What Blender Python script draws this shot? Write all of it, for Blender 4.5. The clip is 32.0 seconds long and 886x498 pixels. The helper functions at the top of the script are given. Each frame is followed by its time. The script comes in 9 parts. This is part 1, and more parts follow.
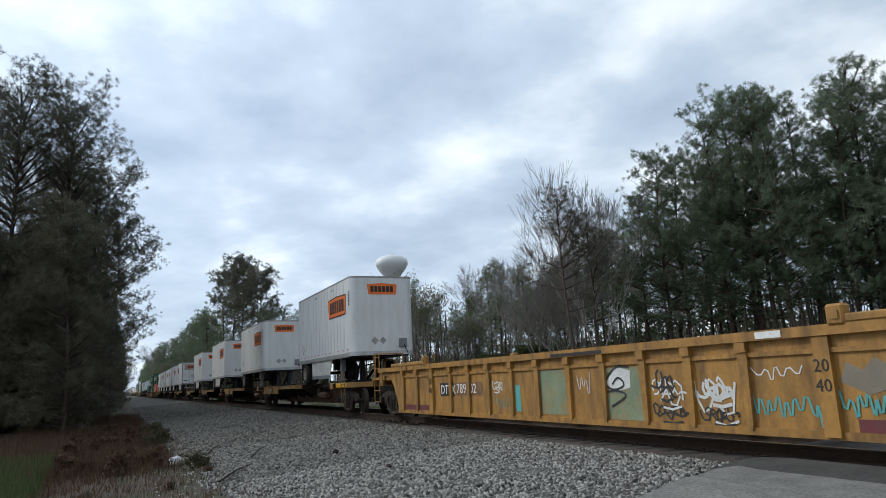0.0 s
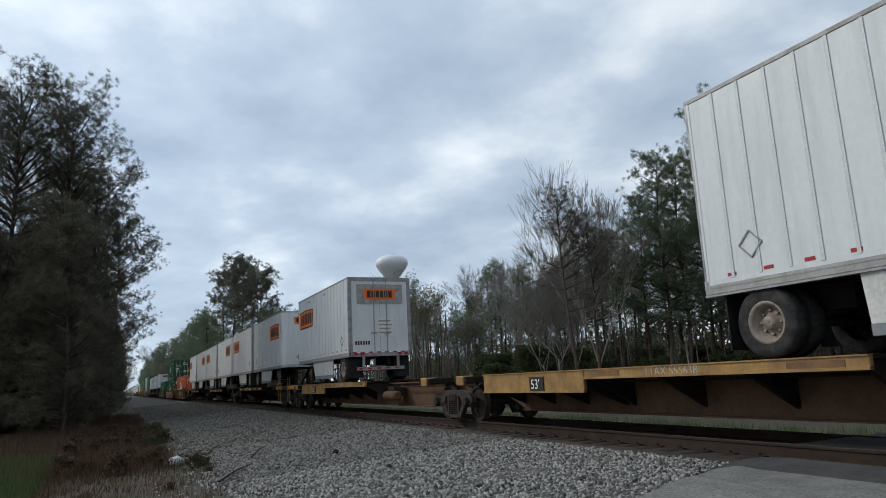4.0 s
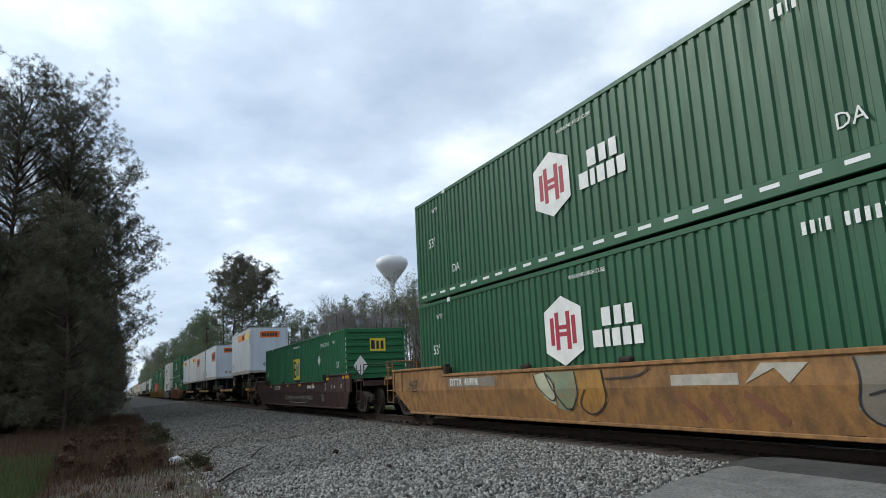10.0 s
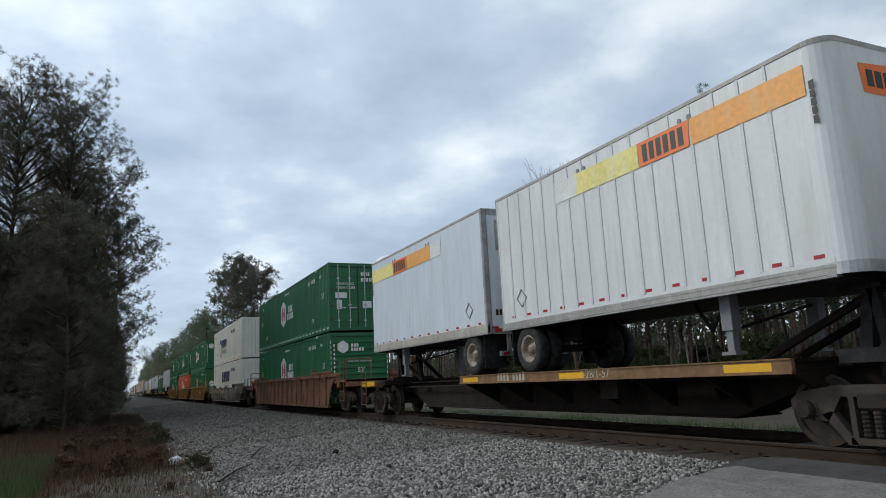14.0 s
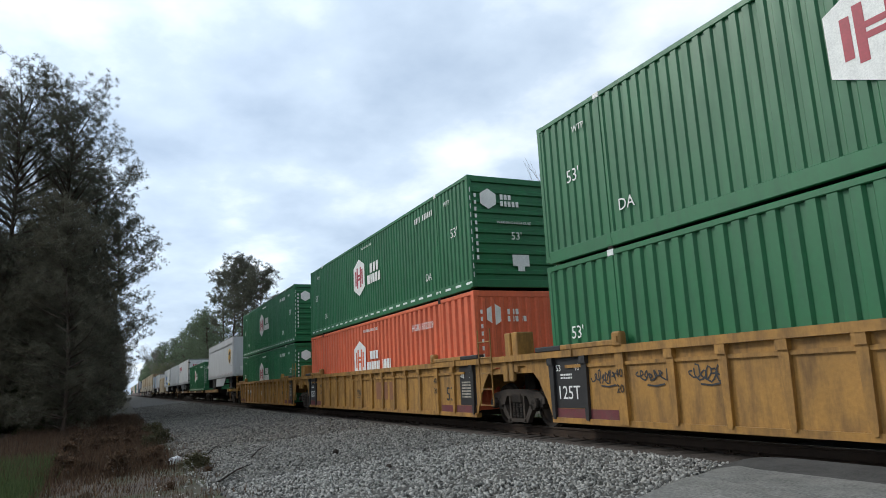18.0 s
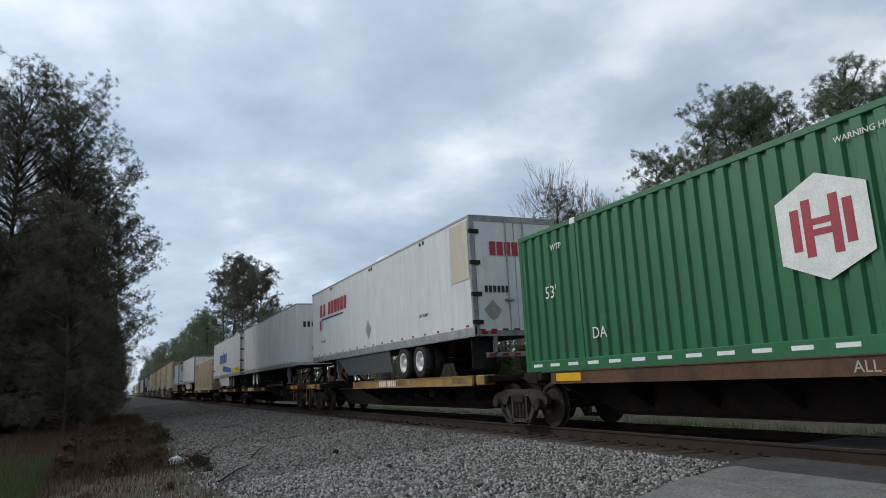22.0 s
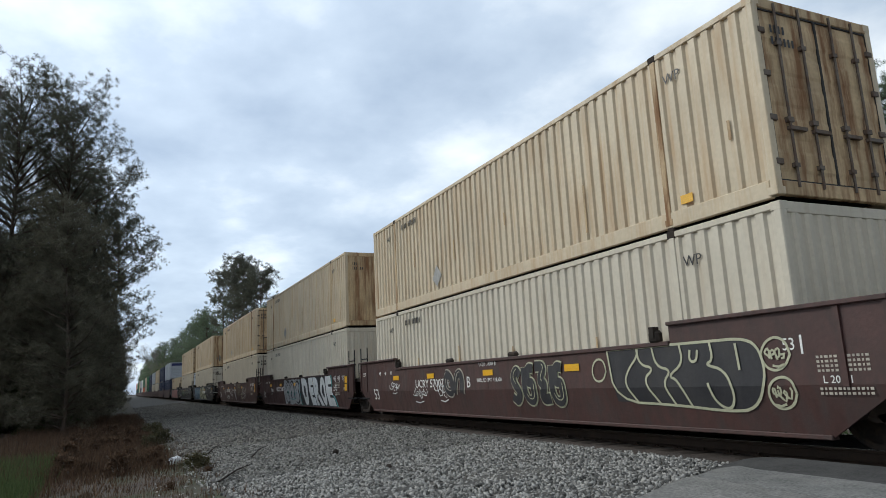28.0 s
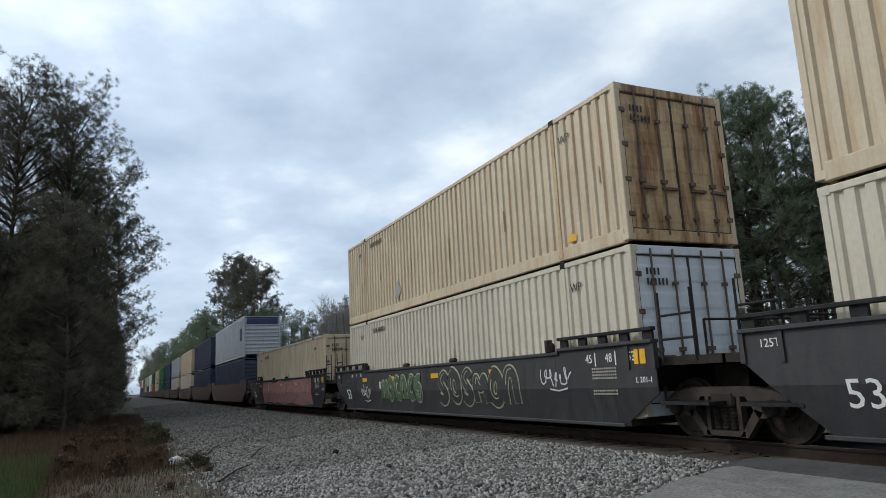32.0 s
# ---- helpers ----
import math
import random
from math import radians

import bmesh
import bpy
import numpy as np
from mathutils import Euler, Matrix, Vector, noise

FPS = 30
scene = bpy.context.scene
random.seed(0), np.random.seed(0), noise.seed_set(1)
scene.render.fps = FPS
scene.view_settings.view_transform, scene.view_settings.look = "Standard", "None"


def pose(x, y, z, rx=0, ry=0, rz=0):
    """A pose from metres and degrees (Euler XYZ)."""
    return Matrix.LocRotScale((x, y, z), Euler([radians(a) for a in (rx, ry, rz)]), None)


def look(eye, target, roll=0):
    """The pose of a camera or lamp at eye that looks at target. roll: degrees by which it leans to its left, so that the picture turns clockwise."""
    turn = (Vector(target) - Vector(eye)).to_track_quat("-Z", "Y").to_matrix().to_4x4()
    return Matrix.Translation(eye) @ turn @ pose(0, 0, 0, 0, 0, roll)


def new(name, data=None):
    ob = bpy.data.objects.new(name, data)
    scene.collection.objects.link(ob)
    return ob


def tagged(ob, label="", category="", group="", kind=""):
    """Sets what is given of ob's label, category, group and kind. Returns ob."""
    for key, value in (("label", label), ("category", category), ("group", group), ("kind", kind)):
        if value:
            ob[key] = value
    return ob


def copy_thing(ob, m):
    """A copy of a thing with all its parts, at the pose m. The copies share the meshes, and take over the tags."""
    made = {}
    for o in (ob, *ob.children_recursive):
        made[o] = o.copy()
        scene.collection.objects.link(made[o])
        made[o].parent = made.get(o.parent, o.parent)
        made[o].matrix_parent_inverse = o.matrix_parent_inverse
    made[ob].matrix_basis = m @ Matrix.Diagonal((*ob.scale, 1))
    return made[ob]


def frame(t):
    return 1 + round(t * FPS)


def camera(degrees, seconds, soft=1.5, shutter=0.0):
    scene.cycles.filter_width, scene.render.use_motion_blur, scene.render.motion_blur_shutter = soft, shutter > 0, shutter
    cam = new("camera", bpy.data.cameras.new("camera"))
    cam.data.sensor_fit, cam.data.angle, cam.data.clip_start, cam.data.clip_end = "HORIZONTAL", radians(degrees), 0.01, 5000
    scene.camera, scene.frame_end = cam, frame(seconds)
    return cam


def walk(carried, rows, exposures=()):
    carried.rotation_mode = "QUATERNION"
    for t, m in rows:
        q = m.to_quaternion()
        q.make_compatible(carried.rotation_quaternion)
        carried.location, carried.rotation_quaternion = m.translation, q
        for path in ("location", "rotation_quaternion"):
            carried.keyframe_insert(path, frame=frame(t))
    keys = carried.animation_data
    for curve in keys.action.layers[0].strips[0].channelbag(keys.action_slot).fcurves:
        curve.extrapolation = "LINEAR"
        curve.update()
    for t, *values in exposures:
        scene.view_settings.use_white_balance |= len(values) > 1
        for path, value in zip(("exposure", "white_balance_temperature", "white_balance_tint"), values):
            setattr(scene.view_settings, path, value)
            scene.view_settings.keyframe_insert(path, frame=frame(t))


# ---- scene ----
EYE = (0.0, -9.153, 1.12)
SPEED = 19.873
cam = camera(65.81, 32.0, soft=0.9)
walk(cam, [(0.0, look(EYE, (-8.8801, -4.9466, 2.9772), -2.863)), (32.0, look(EYE, (-8.8801, -4.9466, 2.9772), -2.863))],
     exposures=[(t, e, 6250, 7) for t, e in ((0.0, 0.0), (2.0, -0.18), (3.0, -0.22), (6.0, -0.26), (9.0, -0.22), (10.0, 0.05), (11.0, -0.06), (12.5, -0.06), (14.0, -0.18), (17.0, -0.13), (18.0, 0.13), (19.0, 0.04), (20.0, 0.02), (21.0, -0.2), (24.0, -0.26), (25.0, -0.24), (28.0, 0.0), (29.0, -0.06), (32.0, -0.08))])

# ---- world and sun: overcast sky with broken cloud ----
world = bpy.data.worlds.new("overcast")
scene.world = world
world.use_nodes = True
wn, wl = world.node_tree.nodes, world.node_tree.links
wn.clear()
w_out = wn.new("ShaderNodeOutputWorld")
w_bg = wn.new("ShaderNodeBackground")
w_sky = wn.new("ShaderNodeTexSky")
w_sky.sky_type, w_sky.sun_disc = "NISHITA", False
w_sky.sun_elevation, w_sky.sun_rotation = radians(33.7), radians(223)
w_dim = wn.new("ShaderNodeMix")
w_dim.data_type, w_dim.blend_type = "RGBA", "MULTIPLY"
w_dim.inputs[0].default_value = 1.0
w_dim.inputs[7].default_value = (0.11, 0.11, 0.11, 1)
w_co = wn.new("ShaderNodeTexCoord")
w_sep = wn.new("ShaderNodeSeparateXYZ")
w_up = wn.new("ShaderNodeMath")
w_up.operation, w_up.inputs[1].default_value = "ADD", 0.22
w_max = wn.new("ShaderNodeMath")
w_max.operation, w_max.inputs[1].default_value = "MAXIMUM", 0.12
w_dx, w_dy = wn.new("ShaderNodeMath"), wn.new("ShaderNodeMath")
w_dx.operation = w_dy.operation = "DIVIDE"
w_com = wn.new("ShaderNodeCombineXYZ")
w_com.inputs[2].default_value = 3.7
w_n1, w_n2 = wn.new("ShaderNodeTexNoise"), wn.new("ShaderNodeTexNoise")
w_n1.inputs["Scale"].default_value, w_n1.inputs["Detail"].default_value, w_n1.inputs["Roughness"].default_value = 1.5, 7, 0.52
w_n2.inputs["Scale"].default_value, w_n2.inputs["Detail"].default_value = 0.55, 3
w_add = wn.new("ShaderNodeMath")
w_add.operation, w_add.inputs[1].default_value = "MULTIPLY_ADD", 0.6
w_mul = wn.new("ShaderNodeMath")
w_mul.operation, w_mul.inputs[1].default_value = "MULTIPLY", 0.4
w_ramp = wn.new("ShaderNodeValToRGB")
w_ramp.color_ramp.elements[0].position, w_ramp.color_ramp.elements[0].color = 0.36, (0.38, 0.475, 0.63, 1)
w_ramp.color_ramp.elements[1].position, w_ramp.color_ramp.elements[1].color = 0.62, (1.32, 1.35, 1.36, 1)
el = w_ramp.color_ramp.elements.new(0.5)
el.color = (0.69, 0.79, 0.93, 1)
w_mix = wn.new("ShaderNodeMix")
w_mix.data_type = "RGBA"
w_mix.inputs[0].default_value = 0.9
wl.new(w_co.outputs["Generated"], w_sep.inputs[0])
wl.new(w_sep.outputs[2], w_up.inputs[0])
wl.new(w_up.outputs[0], w_max.inputs[0])
for k, nd in ((0, w_dx), (1, w_dy)):
    wl.new(w_sep.outputs[k], nd.inputs[0])
    wl.new(w_max.outputs[0], nd.inputs[1])
    wl.new(nd.outputs[0], w_com.inputs[k])
wl.new(w_com.outputs[0], w_n1.inputs["Vector"])
wl.new(w_com.outputs[0], w_n2.inputs["Vector"])
wl.new(w_n1.outputs[0], w_add.inputs[0])
wl.new(w_n2.outputs[0], w_mul.inputs[0])
wl.new(w_mul.outputs[0], w_add.inputs[2])
wl.new(w_add.outputs[0], w_ramp.inputs[0])
wl.new(w_sky.outputs[0], w_dim.inputs[6])
wl.new(w_dim.outputs[2], w_mix.inputs[6])
wl.new(w_ramp.outputs[0], w_mix.inputs[7])
wl.new(w_mix.outputs[2], w_bg.inputs[0])
# the veil of cloud is brighter on the sun's side
w_dot, w_glow = wn.new("ShaderNodeVectorMath"), wn.new("ShaderNodeMath")
w_dot.operation, w_dot.inputs[1].default_value = "DOT_PRODUCT", (-0.571, -0.605, 0.555)
w_glow.operation, w_glow.inputs[1].default_value, w_glow.inputs[2].default_value = "MULTIPLY_ADD", 0.31, 0.87
wl.new(w_co.outputs["Generated"], w_dot.inputs[0])
wl.new(w_dot.outputs["Value"], w_glow.inputs[0])
wl.new(w_glow.outputs[0], w_bg.inputs[1])
wl.new(w_bg.outputs[0], w_out.inputs[0])

sun = new("sun", bpy.data.lights.new("sun", "SUN"))
sun.data.energy, sun.data.angle, sun.data.color = 1.45, radians(12), (1.0, 0.955, 0.87)
sun.matrix_world = look((-34, -36, 33), (0, 0, 0))


# ---- materials ----
def rgba(c):
    return (c[0], c[1], c[2], 1.0)


def mat(name, col, rough=0.6, metal=0.0, var=0.2, scale=2.5, dirt=None, amount=0.5, streak=0.0, bump=0.0, bscale=30.0, fine=0.12, lo=0.45, hi=0.7):
    """Painted or raw surface: two scales of tone, dirt patches or vertical streaks, fine relief."""
    m = bpy.data.materials.new(name)
    m.use_nodes = True
    n, l = m.node_tree.nodes, m.node_tree.links
    b = n["Principled BSDF"]
    b.inputs["Roughness"].default_value, b.inputs["Metallic"].default_value = rough, metal
    co, info = n.new("ShaderNodeTexCoord"), n.new("ShaderNodeObjectInfo")
    off = n.new("ShaderNodeVectorMath")
    off.operation = "MULTIPLY_ADD"
    off.inputs[1].default_value = (1, 1, 1)
    sh = n.new("ShaderNodeVectorMath")
    sh.operation, sh.inputs[3].default_value = "SCALE", 37.0
    rv = n.new("ShaderNodeCombineXYZ")
    for k in range(3):
        l.new(info.outputs["Random"], rv.inputs[k])
    l.new(rv.outputs[0], sh.inputs[0])
    l.new(co.outputs["Object"], off.inputs[0])
    l.new(sh.outputs[0], off.inputs[2])
    big, small = n.new("ShaderNodeTexNoise"), n.new("ShaderNodeTexNoise")
    big.inputs["Scale"].default_value, big.inputs["Detail"].default_value = scale, 5
    small.inputs["Scale"].default_value, small.inputs["Detail"].default_value = scale * 14, 4
    l.new(off.outputs[0], big.inputs["Vector"])
    l.new(off.outputs[0], small.inputs["Vector"])
    r1 = n.new("ShaderNodeMapRange")
    r1.inputs[1].default_value, r1.inputs[2].default_value = 0.3, 0.7
    r1.inputs[3].default_value, r1.inputs[4].default_value = 1 - var, 1 + var * 0.5
    l.new(big.outputs[0], r1.inputs[0])
    r2 = n.new("ShaderNodeMapRange")
    r2.inputs[1].default_value, r2.inputs[2].default_value = 0.3, 0.7
    r2.inputs[3].default_value, r2.inputs[4].default_value = 1 - fine, 1 + fine
    l.new(small.outputs[0], r2.inputs[0])
    mm = n.new("ShaderNodeMath")
    mm.operation = "MULTIPLY"
    l.new(r1.outputs[0], mm.inputs[0])
    l.new(r2.outputs[0], mm.inputs[1])
    tone = n.new("ShaderNodeVectorMath")
    tone.operation = "SCALE"
    tone.inputs[0].default_value = col[:3]
    l.new(mm.outputs[0], tone.inputs[3])
    last = tone.outputs[0]
    if dirt:
        dn = n.new("ShaderNodeTexNoise")
        dn.inputs["Scale"].default_value, dn.inputs["Detail"].default_value, dn.inputs["Roughness"].default_value = (5.0 if streak else scale * 1.7), 8, 0.62
        if streak:
            mp = n.new("ShaderNodeMapping")
            mp.inputs["Scale"].default_value = (1, 1, streak)
            l.new(off.outputs[0], mp.inputs[0])
            l.new(mp.outputs[0], dn.inputs["Vector"])
        else:
            l.new(off.outputs[0], dn.inputs["Vector"])
        dr = n.new("ShaderNodeMapRange")
        dr.inputs[1].default_value, dr.inputs[2].default_value, dr.inputs[4].default_value = lo, hi, amount
        l.new(dn.outputs[0], dr.inputs[0])
        mx = n.new("ShaderNodeMix")
        mx.data_type = "RGBA"
        l.new(dr.outputs[0], mx.inputs[0])
        l.new(last, mx.inputs[6])
        mx.inputs[7].default_value = rgba(dirt)
        last = mx.outputs[2]
        rr = n.new("ShaderNodeMapRange")
        rr.inputs[3].default_value, rr.inputs[4].default_value = rough, min(0.95, rough + 0.3)
        l.new(dr.outputs[0], rr.inputs[0])
        l.new(rr.outputs[0], b.inputs["Roughness"])
    l.new(last, b.inputs["Base Color"])
    if bump:
        bn, bp = n.new("ShaderNodeTexNoise"), n.new("ShaderNodeBump")
        bn.inputs["Scale"].default_value, bn.inputs["Detail"].default_value = bscale, 4
        bp.inputs["Strength"].default_value, bp.inputs["Distance"].default_value = bump, 0.02
        l.new(off.outputs[0], bn.inputs["Vector"])
        l.new(bn.outputs[0], bp.inputs["Height"])
        l.new(bp.outputs[0], b.inputs["Normal"])
    return m


def leaf_mat(name, c0, c1, rough=0.6, thin=0.0):
    """Foliage or stones: each island takes its own tone between two colours."""
    m = bpy.data.materials.new(name)
    m.use_nodes = True
    n, l = m.node_tree.nodes, m.node_tree.links
    b = n["Principled BSDF"]
    g, r = n.new("ShaderNodeNewGeometry"), n.new("ShaderNodeValToRGB")
    r.color_ramp.elements[0].color, r.color_ramp.elements[1].color = rgba(c0), rgba(c1)
    l.new(g.outputs["Random Per Island"], r.inputs[0])
    info, sc = n.new("ShaderNodeObjectInfo"), n.new("ShaderNodeMapRange")
    sc.inputs[3].default_value, sc.inputs[4].default_value = 0.75, 1.25
    l.new(info.outputs["Random"], sc.inputs[0])
    v = n.new("ShaderNodeVectorMath")
    v.operation = "SCALE"
    l.new(r.outputs[0], v.inputs[0])
    l.new(sc.outputs[0], v.inputs[3])
    l.new(v.outputs[0], b.inputs["Base Color"])
    b.inputs["Roughness"].default_value = rough
    b.inputs["Specular IOR Level"].default_value = 0.25
    if thin:
        tr, mx = n.new("ShaderNodeBsdfTranslucent"), n.new("ShaderNodeMixShader")
        mx.inputs[0].default_value = thin
        l.new(v.outputs[0], tr.inputs["Color"])
        l.new(b.outputs[0], mx.inputs[1])
        l.new(tr.outputs[0], mx.inputs[2])
        l.new(mx.outputs[0], n["Material Output"].inputs["Surface"])
    return m


M_white = mat("trailer_white", (0.69, 0.7, 0.7), 0.42, 0, 0.07, 0.8, (0.5, 0.49, 0.46), 0.45, 0.12, fine=0.03)
M_bluewhite = mat("trailer_bluish_white", (0.62, 0.68, 0.75), 0.42, 0, 0.08, 0.8, (0.45, 0.46, 0.47), 0.4, 0.12, fine=0.03)
M_upsgrey = mat("trailer_grey", (0.55, 0.56, 0.57), 0.4, 0, 0.06, 0.7, (0.42, 0.42, 0.41), 0.4, 0.12, fine=0.02)
# white seam posts, greyed so the colour carries their faint shadow
M_seam = mat("seam_shaded_white", (0.6, 0.605, 0.61), 0.45, 0, 0.08, 3)
M_alu = mat("aluminium_rail", (0.52, 0.53, 0.54), 0.38, 0.55, 0.15, 3, (0.25, 0.24, 0.22), 0.5)
M_alu_dull = mat("dull_aluminium", (0.34, 0.34, 0.34), 0.5, 0.4, 0.2, 3, (0.16, 0.15, 0.14), 0.6)
M_greendeep = mat("container_deep_green", (0.011, 0.092, 0.033), 0.45, 0, 0.14, 0.9, (0.02, 0.06, 0.035), 0.4, 0.15, fine=0.05)
M_green = mat("container_green", (0.016, 0.135, 0.046), 0.45, 0, 0.14, 0.9, (0.03, 0.09, 0.05), 0.4, 0.15, fine=0.05)
M_orange = mat("container_orange", (0.66, 0.13, 0.05), 0.55, 0, 0.14, 0.9, (0.42, 0.12, 0.06), 0.5, 0.15, fine=0.06)
M_cream = mat("container_cream", (0.56, 0.462, 0.32), 0.55, 0, 0.12, 0.9, (0.42, 0.25, 0.115), 0.75, 0.1, fine=0.06, lo=0.46, hi=0.76)
M_cream_rust = mat("container_cream_rusted", (0.5, 0.36, 0.2), 0.65, 0, 0.25, 1.2, (0.18, 0.078, 0.03), 0.9, 0.1, fine=0.1, lo=0.46, hi=0.64)
M_seal = mat("door_seal_rubber", (0.03, 0.027, 0.025), 0.8, 0, 0.2, 6)
M_offwhite = mat("container_off_white", (0.56, 0.5, 0.395), 0.55, 0, 0.1, 0.9, (0.4, 0.3, 0.19), 0.6, 0.1, fine=0.05, lo=0.52, hi=0.8)
M_swwhite = mat("container_white", (0.72, 0.715, 0.64), 0.5, 0, 0.07, 0.9, (0.55, 0.54, 0.5), 0.5, 0.12, fine=0.03)
M_navy = mat("container_navy", (0.02, 0.03, 0.07), 0.5, 0, 0.2, 0.9, (0.06, 0.06, 0.07), 0.5, 0.15)
M_lgrey = mat("container_light_grey", (0.42, 0.45, 0.49), 0.5, 0, 0.1, 0.9, (0.3, 0.3, 0.3), 0.5, 0.15)
M_yellowcar = mat("railcar_yellow", (0.36, 0.18, 0.035), 0.55, 0, 0.22, 1.1, (0.11, 0.062, 0.025), 0.85, 0.25, 0.15, 25, lo=0.42, hi=0.72)
M_tancar = mat("railcar_faded_tan", (0.225, 0.115, 0.044), 0.65, 0, 0.25, 1.1, (0.1, 0.058, 0.03), 0.7, 0.6, 0.2, 25, lo=0.36, hi=0.66)
# darker tan for the sheets between the ribs
M_tansheet = mat("railcar_dark_tan_sheet", (0.15, 0.085, 0.042), 0.7, 0, 0.3, 1.1, (0.07, 0.045, 0.028), 0.75, 0.5, 0.2, 25, lo=0.36, hi=0.66)
M_goldcar = mat("railcar_faded_gold", (0.3, 0.145, 0.04), 0.6, 0, 0.25, 1.0, (0.12, 0.062, 0.028), 0.8, 0.5, 0.2, 25, lo=0.4, hi=0.66)
M_rustcar = mat("railcar_rusted", (0.27, 0.115, 0.055), 0.7, 0, 0.3, 1.3, (0.07, 0.045, 0.03), 0.8, 0.3, 0.2, 25, lo=0.4, hi=0.68)
M_browncar = mat("railcar_brown", (0.062, 0.026, 0.021), 0.55, 0, 0.22, 1.0, (0.045, 0.034, 0.03), 0.7, 0.3, 0.1, 25)
M_darkcar = mat("railcar_dark_blue", (0.024, 0.023, 0.026), 0.55, 0, 0.25, 1.0, (0.055, 0.05, 0.046), 0.6, 0.3, 0.1, 25)
M_greycar = mat("railcar_silver_grey", (0.125, 0.11, 0.095), 0.55, 0.05, 0.2, 1.0, (0.12, 0.1, 0.08), 0.6, 0.3, 0.1, 25)
M_spineyel = mat("spine_yellow", (0.36, 0.2, 0.055), 0.55, 0, 0.2, 1.6, (0.16, 0.09, 0.04), 0.75, 0, 0.2, 25, lo=0.42, hi=0.68)
# rusty brown with the deep shade under the trailers put into its colour
M_spinebrown = mat("spine_rust_shaded", (0.017, 0.012, 0.0095), 0.75, 0, 0.3, 1.6, (0.04, 0.027, 0.02), 0.8, 0, 0.25, 25)
M_edge = mat("worn_platform_edge", (0.07, 0.043, 0.03), 0.7, 0, 0.3, 1.6, (0.15, 0.085, 0.04), 0.6, 0, 0.2, 25)
M_sill = mat("sill_brown", (0.12, 0.068, 0.04), 0.75, 0, 0.3, 1.2, (0.06, 0.04, 0.03), 0.7, 0, 0.2, 25)
M_steel = mat("grimy_steel", (0.03, 0.025, 0.021), 0.8, 0.0, 0.35, 3, (0.075, 0.05, 0.036), 0.5, 0, 0.3, 40)
M_cast = mat("cast_side_frame", (0.055, 0.045, 0.038), 0.75, 0, 0.3, 3, (0.09, 0.065, 0.048), 0.5, 0, 0.3, 40)
M_wheel = mat("wheel_steel", (0.042, 0.035, 0.03), 0.65, 0.2, 0.3, 4, (0.12, 0.08, 0.055), 0.5, 0, 0.2, 40)
M_bar = mat("rusty_locking_bar", (0.13, 0.1, 0.075), 0.6, 0.1, 0.3, 3, (0.1, 0.05, 0.03), 0.8)
M_black = mat("chassis_black", (0.018, 0.018, 0.019), 0.6, 0, 0.3, 4, (0.06, 0.055, 0.05), 0.5)
M_tyre = mat("tyre_rubber", (0.032, 0.031, 0.031), 0.85, 0, 0.3, 5, (0.09, 0.083, 0.075), 0.6, 0, 0.2, 60)
M_rim = mat("painted_rim", (0.26, 0.22, 0.18), 0.5, 0.1, 0.25, 6, (0.16, 0.09, 0.05), 0.75)
M_rimdark = mat("dark_rim", (0.05, 0.047, 0.044), 0.45, 0.2, 0.2, 6)
M_dullrail = mat("dull_grey_rail", (0.36, 0.35, 0.33), 0.55, 0.1, 0.15, 2, (0.2, 0.18, 0.15), 0.5, 0.3)
M_beige = mat("dirty_beige_rail", (0.42, 0.39, 0.34), 0.6, 0, 0.15, 2, (0.2, 0.17, 0.14), 0.5, 0.3)
M_rimw = mat("white_rim", (0.72, 0.71, 0.68), 0.4, 0.1, 0.15, 6, (0.3, 0.24, 0.18), 0.5)
M_logo_o = mat("sign_orange", (0.8, 0.17, 0.02), 0.45, 0, 0.06, 1.2, fine=0.03)
M_logo_k = mat("lettering_black", (0.022, 0.02, 0.02), 0.5, 0, 0.2, 2)
M_letter = mat("lettering_white", (0.78, 0.77, 0.73), 0.5, 0, 0.12, 4)
M_letter_dim = mat("lettering_faded", (0.42, 0.38, 0.31), 0.6, 0, 0.25, 4)
M_hexred = mat("logo_dark_red", (0.36, 0.03, 0.05), 0.5, 0, 0.1, 2)
M_blue = mat("logo_blue", (0.018, 0.14, 0.42), 0.45, 0, 0.12, 1.5)
M_dblue = mat("logo_dark_blue", (0.025, 0.03, 0.11), 0.45, 0, 0.12, 1.5)
M_yel = mat("logo_yellow", (0.8, 0.62, 0.05), 0.45, 0, 0.08, 1.5)
M_fadeo = mat("faded_orange_band", (0.83, 0.36, 0.07), 0.5, 0, 0.12, 0.9, (0.8, 0.55, 0.3), 0.5, 0.3)
M_fadey = mat("faded_yellow_band", (0.8, 0.7, 0.2), 0.5, 0, 0.12, 0.9, (0.75, 0.74, 0.6), 0.6, 0.3)
M_pale = mat("pale_patch", (0.72, 0.72, 0.7), 0.5, 0, 0.1, 2)
M_shield = mat("shield_brown", (0.06, 0.028, 0.012), 0.4, 0, 0.1, 2)
M_gold = mat("shield_gold", (0.78, 0.46, 0.05), 0.4, 0, 0.1, 2)
M_shgreen = mat("shield_olive", (0.09, 0.11, 0.03), 0.4, 0, 0.1, 2)
M_shlime = mat("shield_lime", (0.6, 0.6, 0.1), 0.4, 0, 0.1, 2)
M_red = mat("reflector_red", (0.36, 0.012, 0.018), 0.3, 0, 0.1, 8)
M_refw = mat("reflector_white", (0.8, 0.8, 0.78), 0.3, 0, 0.05, 8)
M_placard = mat("placard_grey", (0.36, 0.35, 0.33), 0.5, 0.2, 0.3, 6)
